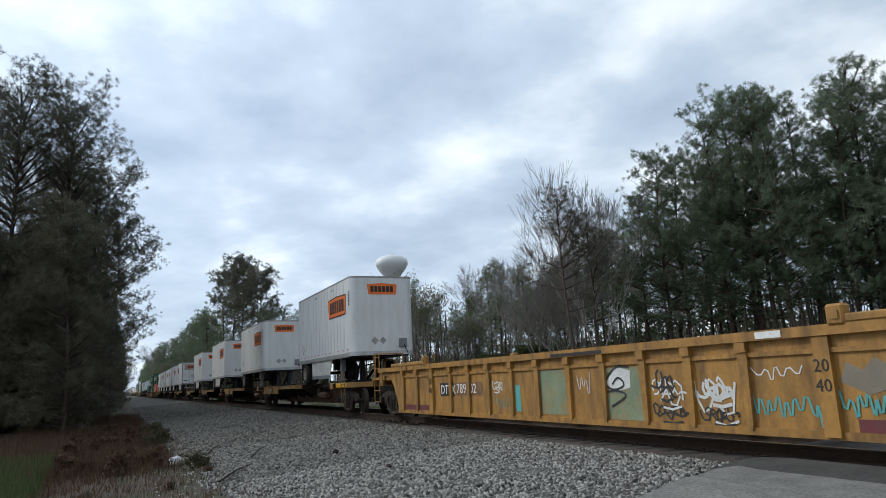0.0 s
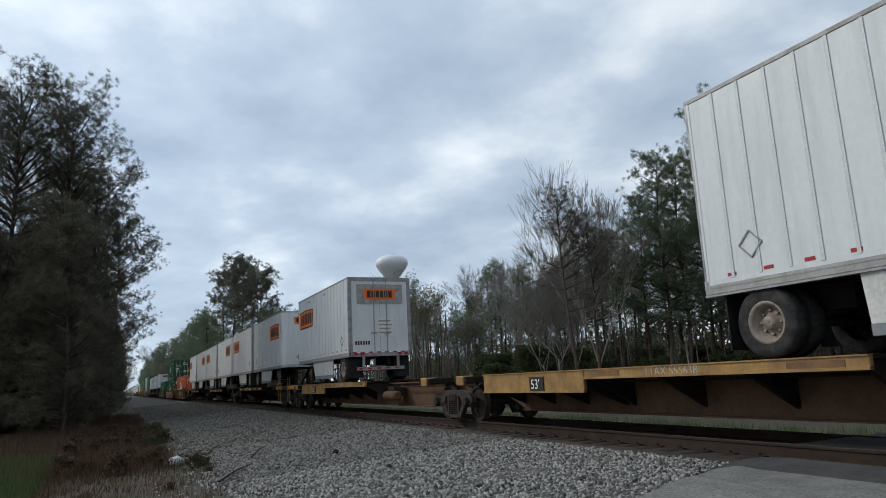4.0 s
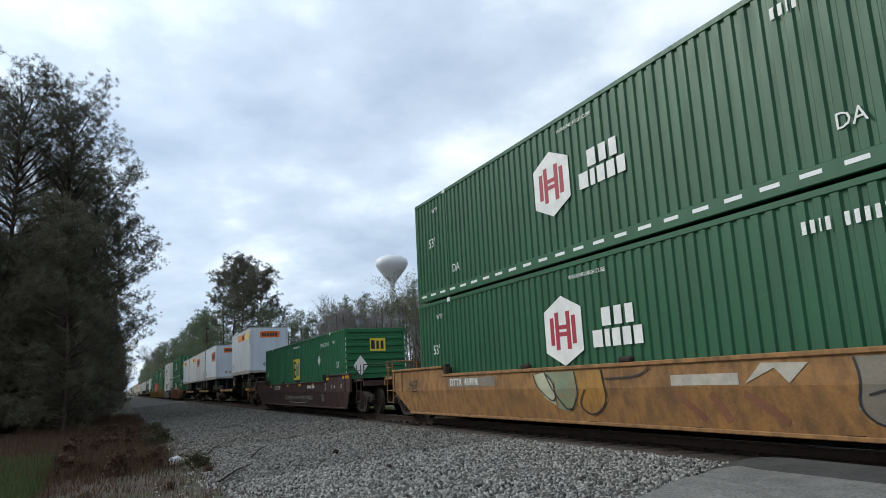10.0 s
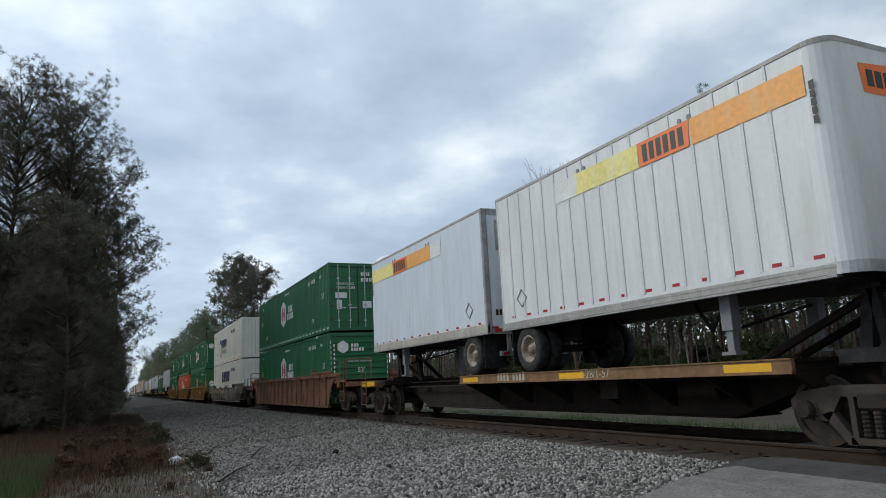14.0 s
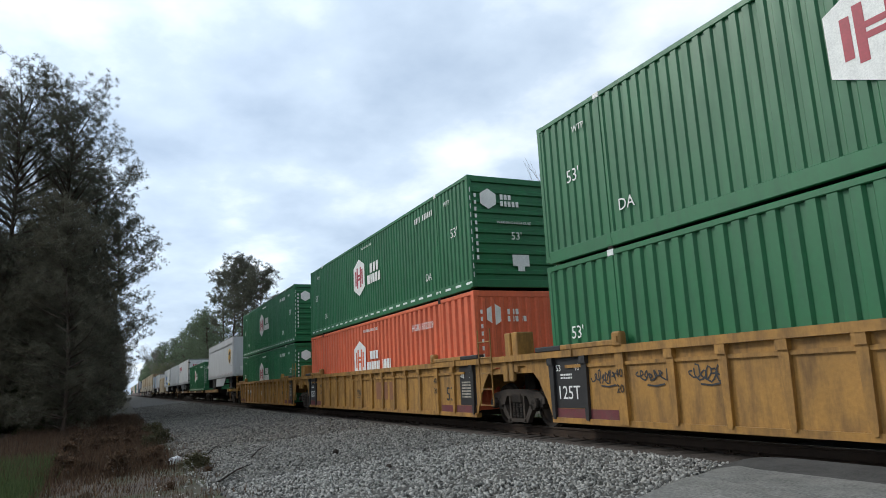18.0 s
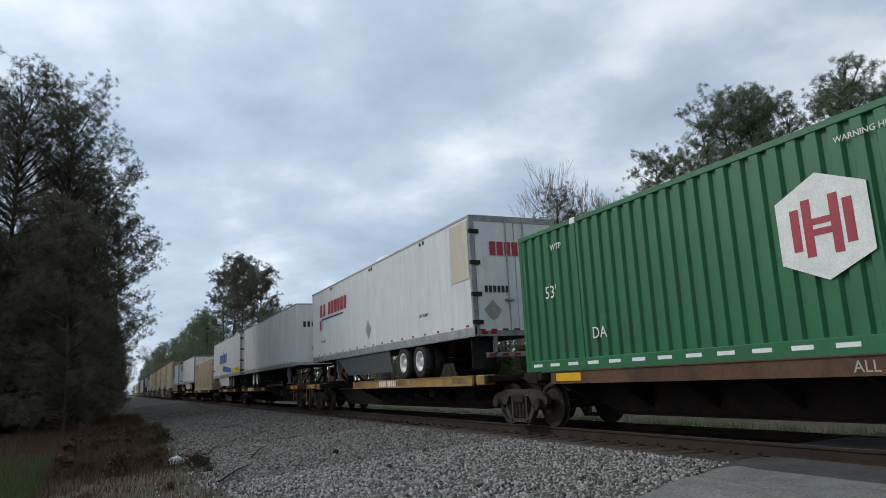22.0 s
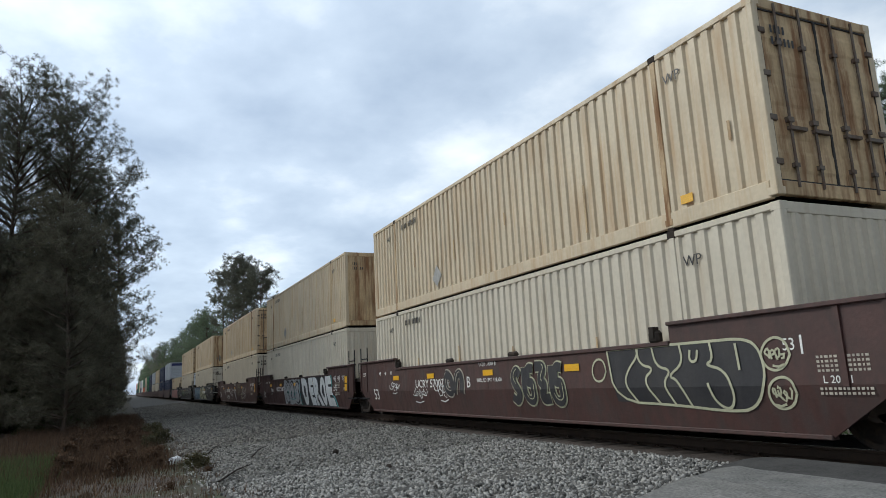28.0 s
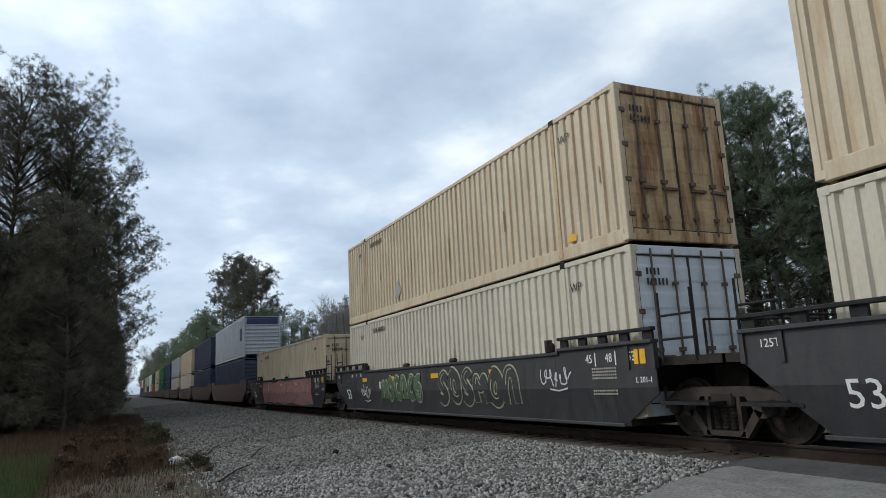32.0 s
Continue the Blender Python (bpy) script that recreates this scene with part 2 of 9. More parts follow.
M_skirt = mat("skirt_panel", (0.62, 0.61, 0.57), 0.5, 0, 0.1, 1.5, (0.3, 0.28, 0.24), 0.5, 0.3)
M_skgrey = mat("skirt_grey", (0.2, 0.21, 0.22), 0.6, 0, 0.15, 2)
M_skdark = mat("skirt_dark_grey", (0.055, 0.06, 0.066), 0.6, 0, 0.15, 2)
M_maroon = mat("maroon_block", (0.13, 0.025, 0.03), 0.55, 0, 0.15, 3, (0.1, 0.07, 0.05), 0.5)
M_fadered = mat("faded_red", (0.22, 0.09, 0.045), 0.6, 0, 0.25, 3)
M_caryel = mat("yellow_reflector", (0.75, 0.4, 0.02), 0.4, 0, 0.1, 4)
M_spw = mat("spray_white", (0.62, 0.62, 0.6), 0.6, 0, 0.12, 3)
M_spg = mat("spray_silver", (0.36, 0.36, 0.37), 0.5, 0.2, 0.15, 3)
M_spt = mat("spray_turquoise", (0.09, 0.34, 0.33), 0.6, 0, 0.15, 3)
M_fadeteal = mat("faded_turquoise", (0.2, 0.24, 0.15), 0.65, 0, 0.2, 2, (0.3, 0.16, 0.04), 0.6)
M_spn = mat("spray_tan", (0.4, 0.29, 0.16), 0.65, 0, 0.2, 2, (0.25, 0.15, 0.07), 0.6)
M_spb = mat("spray_blue", (0.07, 0.14, 0.24), 0.6, 0, 0.2, 3)
M_sky_ = mat("spray_pale_blue", (0.15, 0.23, 0.3), 0.6, 0, 0.25, 3)
M_spk = mat("spray_black", (0.025, 0.025, 0.027), 0.6, 0, 0.15, 3)
M_spo = mat("spray_olive_cream", (0.45, 0.44, 0.3), 0.6, 0, 0.15, 3)
M_moss = mat("spray_dull_green", (0.06, 0.1, 0.05), 0.6, 0, 0.2, 3)
M_spp = mat("spray_pink", (0.42, 0.2, 0.18), 0.6, 0, 0.2, 3)
M_sps = mat("spray_brown_grey", (0.2, 0.17, 0.13), 0.6, 0, 0.2, 3)
M_rail = mat("rail_steel", (0.045, 0.032, 0.025), 0.7, 0.2, 0.25, 3, (0.09, 0.055, 0.035), 0.4)
M_railtop = mat("rail_running_surface", (0.4, 0.39, 0.38), 0.25, 0.9, 0.1, 6)
M_tie = mat("creosoted_timber", (0.04, 0.032, 0.027), 0.9, 0, 0.4, 3, (0.08, 0.07, 0.06), 0.5, 0, 0.4, 30)
M_asphalt = mat("worn_asphalt", (0.16, 0.157, 0.147), 0.9, 0, 0.25, 2.2, (0.24, 0.232, 0.213), 0.7, 0, 1.0, 60, fine=0.45)
M_asphalt2 = mat("older_asphalt", (0.2, 0.192, 0.176), 0.92, 0, 0.22, 2.2, (0.12, 0.115, 0.105), 0.6, 0, 1.0, 60, fine=0.45)
M_asphalt_dk = mat("dark_asphalt", (0.045, 0.043, 0.041), 0.9, 0, 0.25, 0.9, (0.085, 0.082, 0.077), 0.6, 0, 0.6, 90, fine=0.25)
M_bark = mat("pine_bark", (0.085, 0.06, 0.045), 0.95, 0, 0.4, 4, (0.04, 0.03, 0.025), 0.6, 0.3, 0.8, 20)
M_twig = mat("bare_branches", (0.24, 0.215, 0.195), 0.9, 0, 0.3, 4)
M_needle = leaf_mat("pine_needles", (0.085, 0.12, 0.072), (0.19, 0.23, 0.145), thin=0.5)
M_needle2 = leaf_mat("dark_needles", (0.07, 0.075, 0.056), (0.15, 0.15, 0.108), thin=0.45)
M_oak = leaf_mat("withered_leaves", (0.08, 0.078, 0.06), (0.19, 0.175, 0.135), thin=0.35)
M_needle3 = leaf_mat("shaded_needles", (0.066, 0.066, 0.046), (0.155, 0.14, 0.098), thin=0.4)
M_trunk = mat("weathered_bark", (0.13, 0.105, 0.09), 0.95, 0, 0.4, 3, (0.06, 0.05, 0.04), 0.5, 0.3)
M_leaf = leaf_mat("undergrowth_leaves", (0.03, 0.042, 0.018), (0.09, 0.105, 0.045), thin=0.4)
M_under = leaf_mat("pale_understory", (0.06, 0.07, 0.035), (0.14, 0.145, 0.085), thin=0.4)
M_bud = leaf_mat("spring_buds", (0.1, 0.13, 0.045), (0.22, 0.23, 0.1))
M_dry = leaf_mat("dry_grass", (0.04, 0.025, 0.016), (0.14, 0.085, 0.052), 0.8, thin=0.25)
M_straw = leaf_mat("dead_straw", (0.1, 0.075, 0.05), (0.26, 0.205, 0.145), 0.8, thin=0.25)
M_weed = leaf_mat("weed_leaves", (0.035, 0.038, 0.018), (0.1, 0.085, 0.045), thin=0.3)
M_grass = leaf_mat("green_grass", (0.04, 0.07, 0.022), (0.11, 0.14, 0.055), 0.7, thin=0.3)
# three tones of stone, stepping darker from near to far along the line
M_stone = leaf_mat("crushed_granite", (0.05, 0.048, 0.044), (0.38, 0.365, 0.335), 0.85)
M_stone_mid = leaf_mat("midtone_granite", (0.042, 0.04, 0.036), (0.3, 0.287, 0.26), 0.88)
M_stone_far = leaf_mat("dark_granite", (0.032, 0.03, 0.026), (0.22, 0.205, 0.18), 0.9)
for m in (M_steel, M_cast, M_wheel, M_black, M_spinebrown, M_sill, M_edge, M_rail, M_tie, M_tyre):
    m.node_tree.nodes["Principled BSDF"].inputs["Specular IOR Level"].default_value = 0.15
M_tank = mat("tower_white", (0.72, 0.73, 0.74), 0.5, 0, 0.08, 0.2, (0.5, 0.49, 0.46), 0.4, 0.2)
M_can = mat("tin_white", (0.7, 0.72, 0.74), 0.35, 0, 0.1, 8)


# ---- mesh helpers ----
def bx(bm, x0, x1, y0, y1, z0, z1, bev=0.0):
    x0, x1 = min(x0, x1), max(x0, x1)
    y0, y1 = min(y0, y1), max(y0, y1)
    vs = [bm.verts.new((x, y, z)) for x in (x0, x1) for y in (y0, y1) for z in (z0, z1)]
    fs = [bm.faces.new([vs[k] for k in q]) for q in ((0, 1, 3, 2), (4, 6, 7, 5), (0, 4, 5, 1), (2, 3, 7, 6), (0, 2, 6, 4), (1, 5, 7, 3))]
    if bev:
        es = list({e for f in fs for e in f.edges})
        bmesh.ops.bevel(bm, geom=es, offset=bev, segments=1, affect="EDGES")


def prism(bm, pts, y0, y1):
    """A polygon of (x, z) corners drawn out from y0 to y1."""
    y0, y1 = min(y0, y1), max(y0, y1)
    area = sum(pts[k - 1][0] * pts[k][1] - pts[k][0] * pts[k - 1][1] for k in range(len(pts)))
    if area < 0:
        pts = pts[::-1]
    a = [bm.verts.new((x, y0, z)) for x, z in pts]
    b = [bm.verts.new((x, y1, z)) for x, z in pts]
    bm.faces.new(a)
    bm.faces.new(b[::-1])
    for k in range(len(pts)):
        bm.faces.new((a[k - 1], b[k - 1], b[k], a[k]))


def rod(bm, p, q, r0, r1=None, n=6):
    p, q = Vector(p), Vector(q)
    r1 = r0 if r1 is None else r1
    d = (q - p).normalized()
    u = d.orthogonal().normalized()
    w = d.cross(u)
    ra, rb = [], []
    for k in range(n):
        a = 2 * math.pi * k / n
        o = u * math.cos(a) + w * math.sin(a)
        ra.append(bm.verts.new(p + o * r0))
        rb.append(bm.verts.new(q + o * r1))
    for k in range(n):
        bm.faces.new((ra[k - 1], ra[k], rb[k], rb[k - 1]))
    bm.faces.new(ra[::-1])
    bm.faces.new(rb)


def ring(bm, profile, n=20, axis="Y"):
    """A lathe round the y (or z) axis: profile of (radius, along)."""
    rows = []
    for r, s in profile:
        rows.append([bm.verts.new((r * math.cos(2 * math.pi * k / n), s, r * math.sin(2 * math.pi * k / n)) if axis == "Y" else
                                  (r * math.cos(2 * math.pi * k / n), r * math.sin(2 * math.pi * k / n), s)) for k in range(n)])
    for a, b in zip(rows, rows[1:]):
        for k in range(n):
            bm.faces.new((a[k - 1], a[k], b[k], b[k - 1]))
    return rows


def finish(bm, name, material, smooth=False):
    bmesh.ops.recalc_face_normals(bm, faces=bm.faces)
    me = bpy.data.meshes.new(name)
    bm.to_mesh(me)
    bm.free()
    me.materials.append(material)
    if smooth:
        me.polygons.foreach_set("use_smooth", [True] * len(me.polygons))
    return me


CACHE = {}


def cached(key, material, build, smooth=False):
    """One mesh for each shape and material, shared by all alike parts."""
    k = (key, material.name)
    if k not in CACHE:
        bm = bmesh.new()
        build(bm)
        CACHE[k] = finish(bm, k[0] if isinstance(k[0], str) else str(k[0][0]), material, smooth)
    return CACHE[k]


DRAPED = set()
FOLD_Z, FOLD = 0.82, 0.19
PAINT = ("painted_letter", "painted_block", "painted_outline", "painted_ground", "sprayed_scribble", "painted_patch")


def drape(bm, sign=1):
    """Bends a flat side along the fold of a smooth well car: below it the sheet leans inward."""
    bmesh.ops.bisect_plane(bm, geom=list(bm.verts) + list(bm.edges) + list(bm.faces), plane_co=(0, 0, FOLD_Z), plane_no=(0, 0, 1))
    for v in bm.verts:
        if v.co.z < FOLD_Z:
            v.co.y += sign * (FOLD_Z - v.co.z) * FOLD


def part(name, bm, material, parent, label="", at=None, smooth=False, kind=""):
    """Links a bmesh, or a shared mesh, as one mesh object under a thing or a part."""
    if name in PAINT and parent.name in DRAPED:
        drape(bm)
    me = finish(bm, name, material, smooth) if isinstance(bm, bmesh.types.BMesh) else bm
    ob = new(name, me)
    ob.parent = parent
    if at is not None:
        ob.matrix_basis = at if isinstance(at, Matrix) else Matrix.Translation(at)
    if label:
        ob["label"] = label
    if kind:
        ob["kind"] = kind
    return ob


def boxes(*bs):
    bm = bmesh.new()
    for b in bs:
        bx(bm, *b)
    return bm


def np_mesh(name, verts, faces, material, smooth=False):
    """A mesh from arrays; faces all have the same number of corners."""
    me = bpy.data.meshes.new(name)
    verts, faces = np.asarray(verts, dtype=np.float32), np.asarray(faces, dtype=np.int32)
    k = faces.shape[1]
    me.vertices.add(len(verts))
    me.vertices.foreach_set("co", verts.ravel())
    me.loops.add(faces.size)
    me.loops.foreach_set("vertex_index", faces.ravel())
    me.polygons.add(len(faces))
    me.polygons.foreach_set("loop_start", np.arange(0, faces.size, k, dtype=np.int32))
    me.update(calc_edges=True)
    me.validate()
    me.materials.append(material)
    if smooth:
        me.polygons.foreach_set("use_smooth", np.ones(len(faces), dtype=bool))
    return me


FONTS = {}


def lettering(name, string, parent, x, y, z, size, material, face="near", label="", width=1.0):
    """Raised lettering of the built-in font: on the side that faces -y, or on an end that faces +x."""
    key = (string, material.name)
    if key not in FONTS:
        cu = bpy.data.curves.new("text", "FONT")
        cu.body, cu.size, cu.extrude, cu.align_x, cu.resolution_u = string, 1.0, 0.002, "LEFT", 2
        tmp = bpy.data.objects.new("text", cu)
        me = bpy.data.meshes.new_from_object(tmp)
        bpy.data.objects.remove(tmp)
        me.materials.append(material)
        FONTS[key] = me
    tilt = 0
    if parent.name in DRAPED and z < 0.7:
        tilt, y = math.degrees(math.atan(FOLD)), y + (FOLD_Z - z) * FOLD
    rot = Euler((radians(90 + tilt), 0, 0 if face == "near" else radians(90)))
    m = Matrix.LocRotScale((x, y, z), rot, (size * width, size, 1))
    return part(name, FONTS[key], material, parent, label, m)


def sprayed_letter(parent, char, top, foot, z0, z1, y, material):
    """A fat sprayed letter stretched between a top edge and a foot edge."""
    cu = bpy.data.curves.new("text", "FONT")
    cu.body, cu.size, cu.offset, cu.resolution_u = char, 1.0, 0.07, 3
    tmp = bpy.data.objects.new("text", cu)
    me = bpy.data.meshes.new_from_object(tmp)
    bpy.data.objects.remove(tmp)
    bm = bmesh.new()
    bm.from_mesh(me)
    xs, ys = [v.co.x for v in bm.verts], [v.co.y for v in bm.verts]
    xa, xb, ya, yb = min(xs), max(xs), min(ys), max(ys)
    for v in bm.verts:
        a, b = (v.co.x - xa) / (xb - xa), (v.co.y - ya) / (yb - ya)
        lo, hi = foot[0] + (foot[1] - foot[0]) * a, top[0] + (top[1] - top[0]) * a
        v.co = (lo + (hi - lo) * b, y, z0 + (z1 - z0) * b)
    return part("painted_letter", bm, material, parent, "fat sprayed letter")


def bars(name, parent, x, y, z, height, widths, material, gap=0.25, vertical=False, label=""):
    """Unreadable writing or a mark as plain bars, one a letter."""
    bm = bmesh.new()
    for w in widths:
        if w > 0:
            if vertical:
                bx(bm, x, x + height, y - 0.004, y, z - w * height, z)
            else:
                bx(bm, x, x + w * height, y - 0.004, y, z, z + height)
        if vertical:
            z -= (abs(w) + gap) * height
        else:
            x += (abs(w) + gap) * height
    return part(name, bm, material, parent, label, kind="stuff")


def end_bars(name, parent, x, y, z, height, widths, material, gap=0.25, label=""):
    bm = bmesh.new()
    for w in widths:
        if w > 0:
            bx(bm, x, x + 0.004, y, y + w * height, z, z + height)
        y += (abs(w) + gap) * height
    return part(name, bm, material, parent, label, kind="stuff")


def ribbon(bm, pts, width, y):
    """A painted stroke along (x, z) points, 3 mm thick."""
    left, right = [], []
    for k, (x, z) in enumerate(pts):
        x0, z0 = pts[max(0, k - 1)]
        x1, z1 = pts[min(len(pts) - 1, k + 1)]
        d = math.hypot(x1 - x0, z1 - z0) or 1
        nx, nz = -(z1 - z0) / d * width / 2, (x1 - x0) / d * width / 2
        left.append(bm.verts.new((x + nx, y - 0.00013 * k, z + nz)))
        right.append(bm.verts.new((x - nx, y - 0.00013 * k, z - nz)))
    for k in range(1, len(pts)):
        bm.faces.new((left[k - 1], left[k], right[k], right[k - 1]))


STROKES = ([(0.85, 0.8), (0.5, 1.0), (0.12, 0.75), (0.5, 0.5), (0.9, 0.3), (0.5, 0.0), (0.1, 0.2)],
           [(0.9, 0.85), (0.45, 1.0), (0.08, 0.5), (0.45, 0.0), (0.95, 0.15)],
           [(0.05, 0.0), (0.12, 0.9), (0.55, 1.0), (0.85, 0.7), (0.88, 0.0)],
           [(0.05, 0.05), (0.1, 0.95), (0.5, 0.4), (0.9, 0.95), (0.95, 0.0)],
           [(0.5, 1.0), (0.1, 0.75), (0.1, 0.25), (0.5, 0.0), (0.9, 0.25), (0.9, 0.75), (0.5, 1.0), (0.3, 0.96)],
           [(0.0, 0.95), (0.9, 1.0), (0.2, 0.5), (0.8, 0.45), (0.15, 0.0), (1.0, 0.05)],
           [(0.15, 1.0), (0.1, 0.05), (0.85, 0.0), (0.95, 0.55), (0.4, 0.5), (0.5, 0.95), (1.0, 0.9)])


def rounded(pts, times=3):
    for _ in range(times):
        q = [pts[0]]
        for (x0, z0), (x1, z1) in zip(pts, pts[1:]):
            q += [(x0 * 0.75 + x1 * 0.25, z0 * 0.75 + z1 * 0.25), (x0 * 0.25 + x1 * 0.75, z0 * 0.25 + z1 * 0.75)]
        pts = q + [pts[-1]]
    return pts


def piece(parent, x0, x1, z0, z1, y, n, fill, edge, seed, back=None, line=0.05):
    """Spray-painted fat strokes side by side, each with an outline, on a coloured ground."""
    rng = random.Random(seed)
    f, e, w, h = bmesh.new(), bmesh.new(), (x1 - x0) / n, z1 - z0
    last = -1
    for k in range(n):
        j = rng.randrange(len(STROKES) - 1)
        j += j >= last >= 0
        last = j
        fat, lean = min(w * 0.36, h * 0.36) * rng.uniform(0.9, 1.1), rng.uniform(-0.25, 0.25) * w
        dz = rng.uniform(-0.05, 0.05) * h
        m = fat / 2 + line
        pts = rounded([(x0 + k * w - 0.04 * w + m * 0.6 + (1.12 * w - m * 1.2) * a + lean * (c - 0.5), min(max(z0 + m + (h - 2 * m) * c + dz, z0 + m), z1 - m)) for a, c in STROKES[j]])
        ribbon(e, pts, fat + 2 * line, y - 0.004 - 0.006 * (k % 2))
        ribbon(f, pts[1:-1], fat, y - 0.018 - 0.006 * (k % 2))
        ribbon(e, [(px_ + fat * 0.18, pz_ + fat * 0.2) for px_, pz_ in pts[len(pts) // 5:len(pts) // 2]], line * 0.6, y - 0.032)
    if back:
        b = bmesh.new()
        top = [(x0 - 0.25 + (x1 - x0 + 0.5) * k / 12, z1 + rng.uniform(-0.08, 0.06)) for k in range(13)]
        bot = [(x1 + 0.25 - (x1 - x0 + 0.5) * k / 12, z0 + rng.uniform(-0.03, 0.06)) for k in range(13)]
        b.faces.new([b.verts.new((x, y - 0.002, z)) for x, z in top + bot])
        part("painted_ground", b, back, parent)
    part("painted_block", f, fill, parent, "fat spray-painted strokes", kind="stuff")
    part("painted_outline", e, edge, parent, kind="stuff")


def strokes(parent, y, material, width, *lines):
    """Thin painted outlines along given lines of (x, z)."""
    bm = bmesh.new()
    for k, pts in enumerate(lines):
        ribbon(bm, rounded(pts, 2), width, y - 0.004 - 0.001 * k)
    return part("painted_outline", bm, material, parent, "thin sprayed outlines", kind="stuff")


def tag(parent, x, z, w, h, y, material, seed, width=0.03):
    """A quick sprayed scribble."""
    rng = random.Random(seed)
    bm, pts, ph = bmesh.new(), [], rng.uniform(0, 6)
    n = int(w / h * 14) + 14
    r0, r1 = rng.uniform(0.12, 0.3), rng.uniform(0.25, 0.42)
    for k in range(n):
        ph += rng.uniform(0.45, 1.15)
        amp = 0.65 + 0.35 * math.sin(k * 0.37 + seed)
        pts.append((x + w * (0.08 + 0.84 * k / n) + h * r0 * math.cos(ph), z + h * 0.5 + h * r1 * amp * math.sin(ph * rng.uniform(0.96, 1.04)) + 0.06 * h * math.sin(k * 0.2)))
        if rng.random() < 0.07 and len(pts) > 4:
            ribbon(bm, pts, width, y - 0.004)
            pts = []
    if len(pts) > 1:
        ribbon(bm, pts, width, y - 0.009)
    c = x + w * rng.uniform(0.1, 0.4)
    ribbon(bm, [(c, z + h * 0.02), (c + w * 0.25, z - h * 0.04), (c + w * 0.5, z + h * 0.05)], width, y - 0.014)
    return part("sprayed_scribble", bm, material, parent, "sprayed scribble")


def zigzag(parent, x0, x1, z0, z1, y, material, seed, width=0.022, step=0.05):
    """A tag of quick upright strokes of uneven height."""
    rng, bm, pts, x, up = random.Random(seed), bmesh.new(), [], x0, True
    while x < x1:
        pts.append((x, (z1 if up else z0) + rng.uniform(-0.28, 0.1 if not up else 0.0) * (z1 - z0) * (1 if up else -1)))
        x += rng.uniform(0.4, 1.6) * step
        up = not up
    ribbon(bm, rounded(pts, 1), width, y - 0.004)
    return part("sprayed_scribble", bm, material, parent, "sprayed zigzag tag")

# ---- ground, ballast, track, road ----
def ground_mat():
    m = mat("earth_and_grass", (0.055, 0.038, 0.027), 0.95, 0, 0.35, 0.35, (0.035, 0.045, 0.016), 0.85, 0, 0.7, 12, fine=0.3, lo=0.46, hi=0.6)
    return m


M_earth = ground_mat()
M_ballast = mat("ballast_bed", (0.068, 0.062, 0.054), 0.95, 0, 0.2, 0.5, (0.05, 0.05, 0.05), 0.75, 0, 1.0, 22, fine=0.4, lo=0.42, hi=0.62)


def sheet(name, profile, xs, material, wobble=0.0, seed=0):
    """A long sheet of ground: a cross-section of (y, z) drawn along x."""
    rng = np.random.RandomState(seed)
    v, f, n = [], [], len(profile)
    for i, x in enumerate(xs):
        for j, (y, z) in enumerate(profile):
            k = wobble if 0 < j < n - 1 else wobble * 0.3
            v.append((x, y + rng.uniform(-1, 1) * k * 2.5, z + rng.uniform(-1, 1) * k))
            if i and j:
                f.append((i * n + j, i * n + j - 1, (i - 1) * n + j - 1, (i - 1) * n + j))
    ob = new(name, np_mesh(name, v, f, material, True))
    return ob


far_x = [-2600, -1500, -900, -600, -420] + list(range(-360, -60, 12)) + list(range(-60, 21, 2)) + [40, 80, 160, 400, 1000, 2600]
ground = sheet("ground", [(-2600, -0.9), (-600, -0.9), (-120, -0.9), (-40, -0.85), (-22, -0.8), (-15, -0.75), (-12, -0.7), (-10, -0.62), (-8.6, -0.58), (-7.2, -0.56), (-5, -0.6), (0, -0.7), (4, -0.75), (7, -0.9), (12, -1.0),
                          (20, -1.0), (40, -0.9), (120, -0.9), (600, -0.9), (2600, -0.9)], far_x, M_earth, 0.03, 1)
tagged(ground, "brown earth with thin grass beside the railway", "ground", kind="structure")
bal_x = [-950, -600, -400, -300] + list(range(-240, -60, 6)) + [-60 + 0.5 * k for k in range(0, 142)] + [14, 20, 40, 80]
ballast = sheet("ballast", [(-8.0, -0.72), (-7.5, -0.53), (-6.8, -0.47), (-6, -0.42), (-5.2, -0.38), (-4.4, -0.33), (-3.6, -0.285), (-2.8, -0.25), (-2.2, -0.225), (-1.75, -0.21), (-1.2, -0.215), (0, -0.22), (1.2, -0.215), (1.6, -0.23), (2.1, -0.5), (2.5, -0.85)],
                bal_x, M_ballast, 0.022, 2)
tagged(ballast, "grey crushed-stone ballast bed", "ballast", kind="structure")


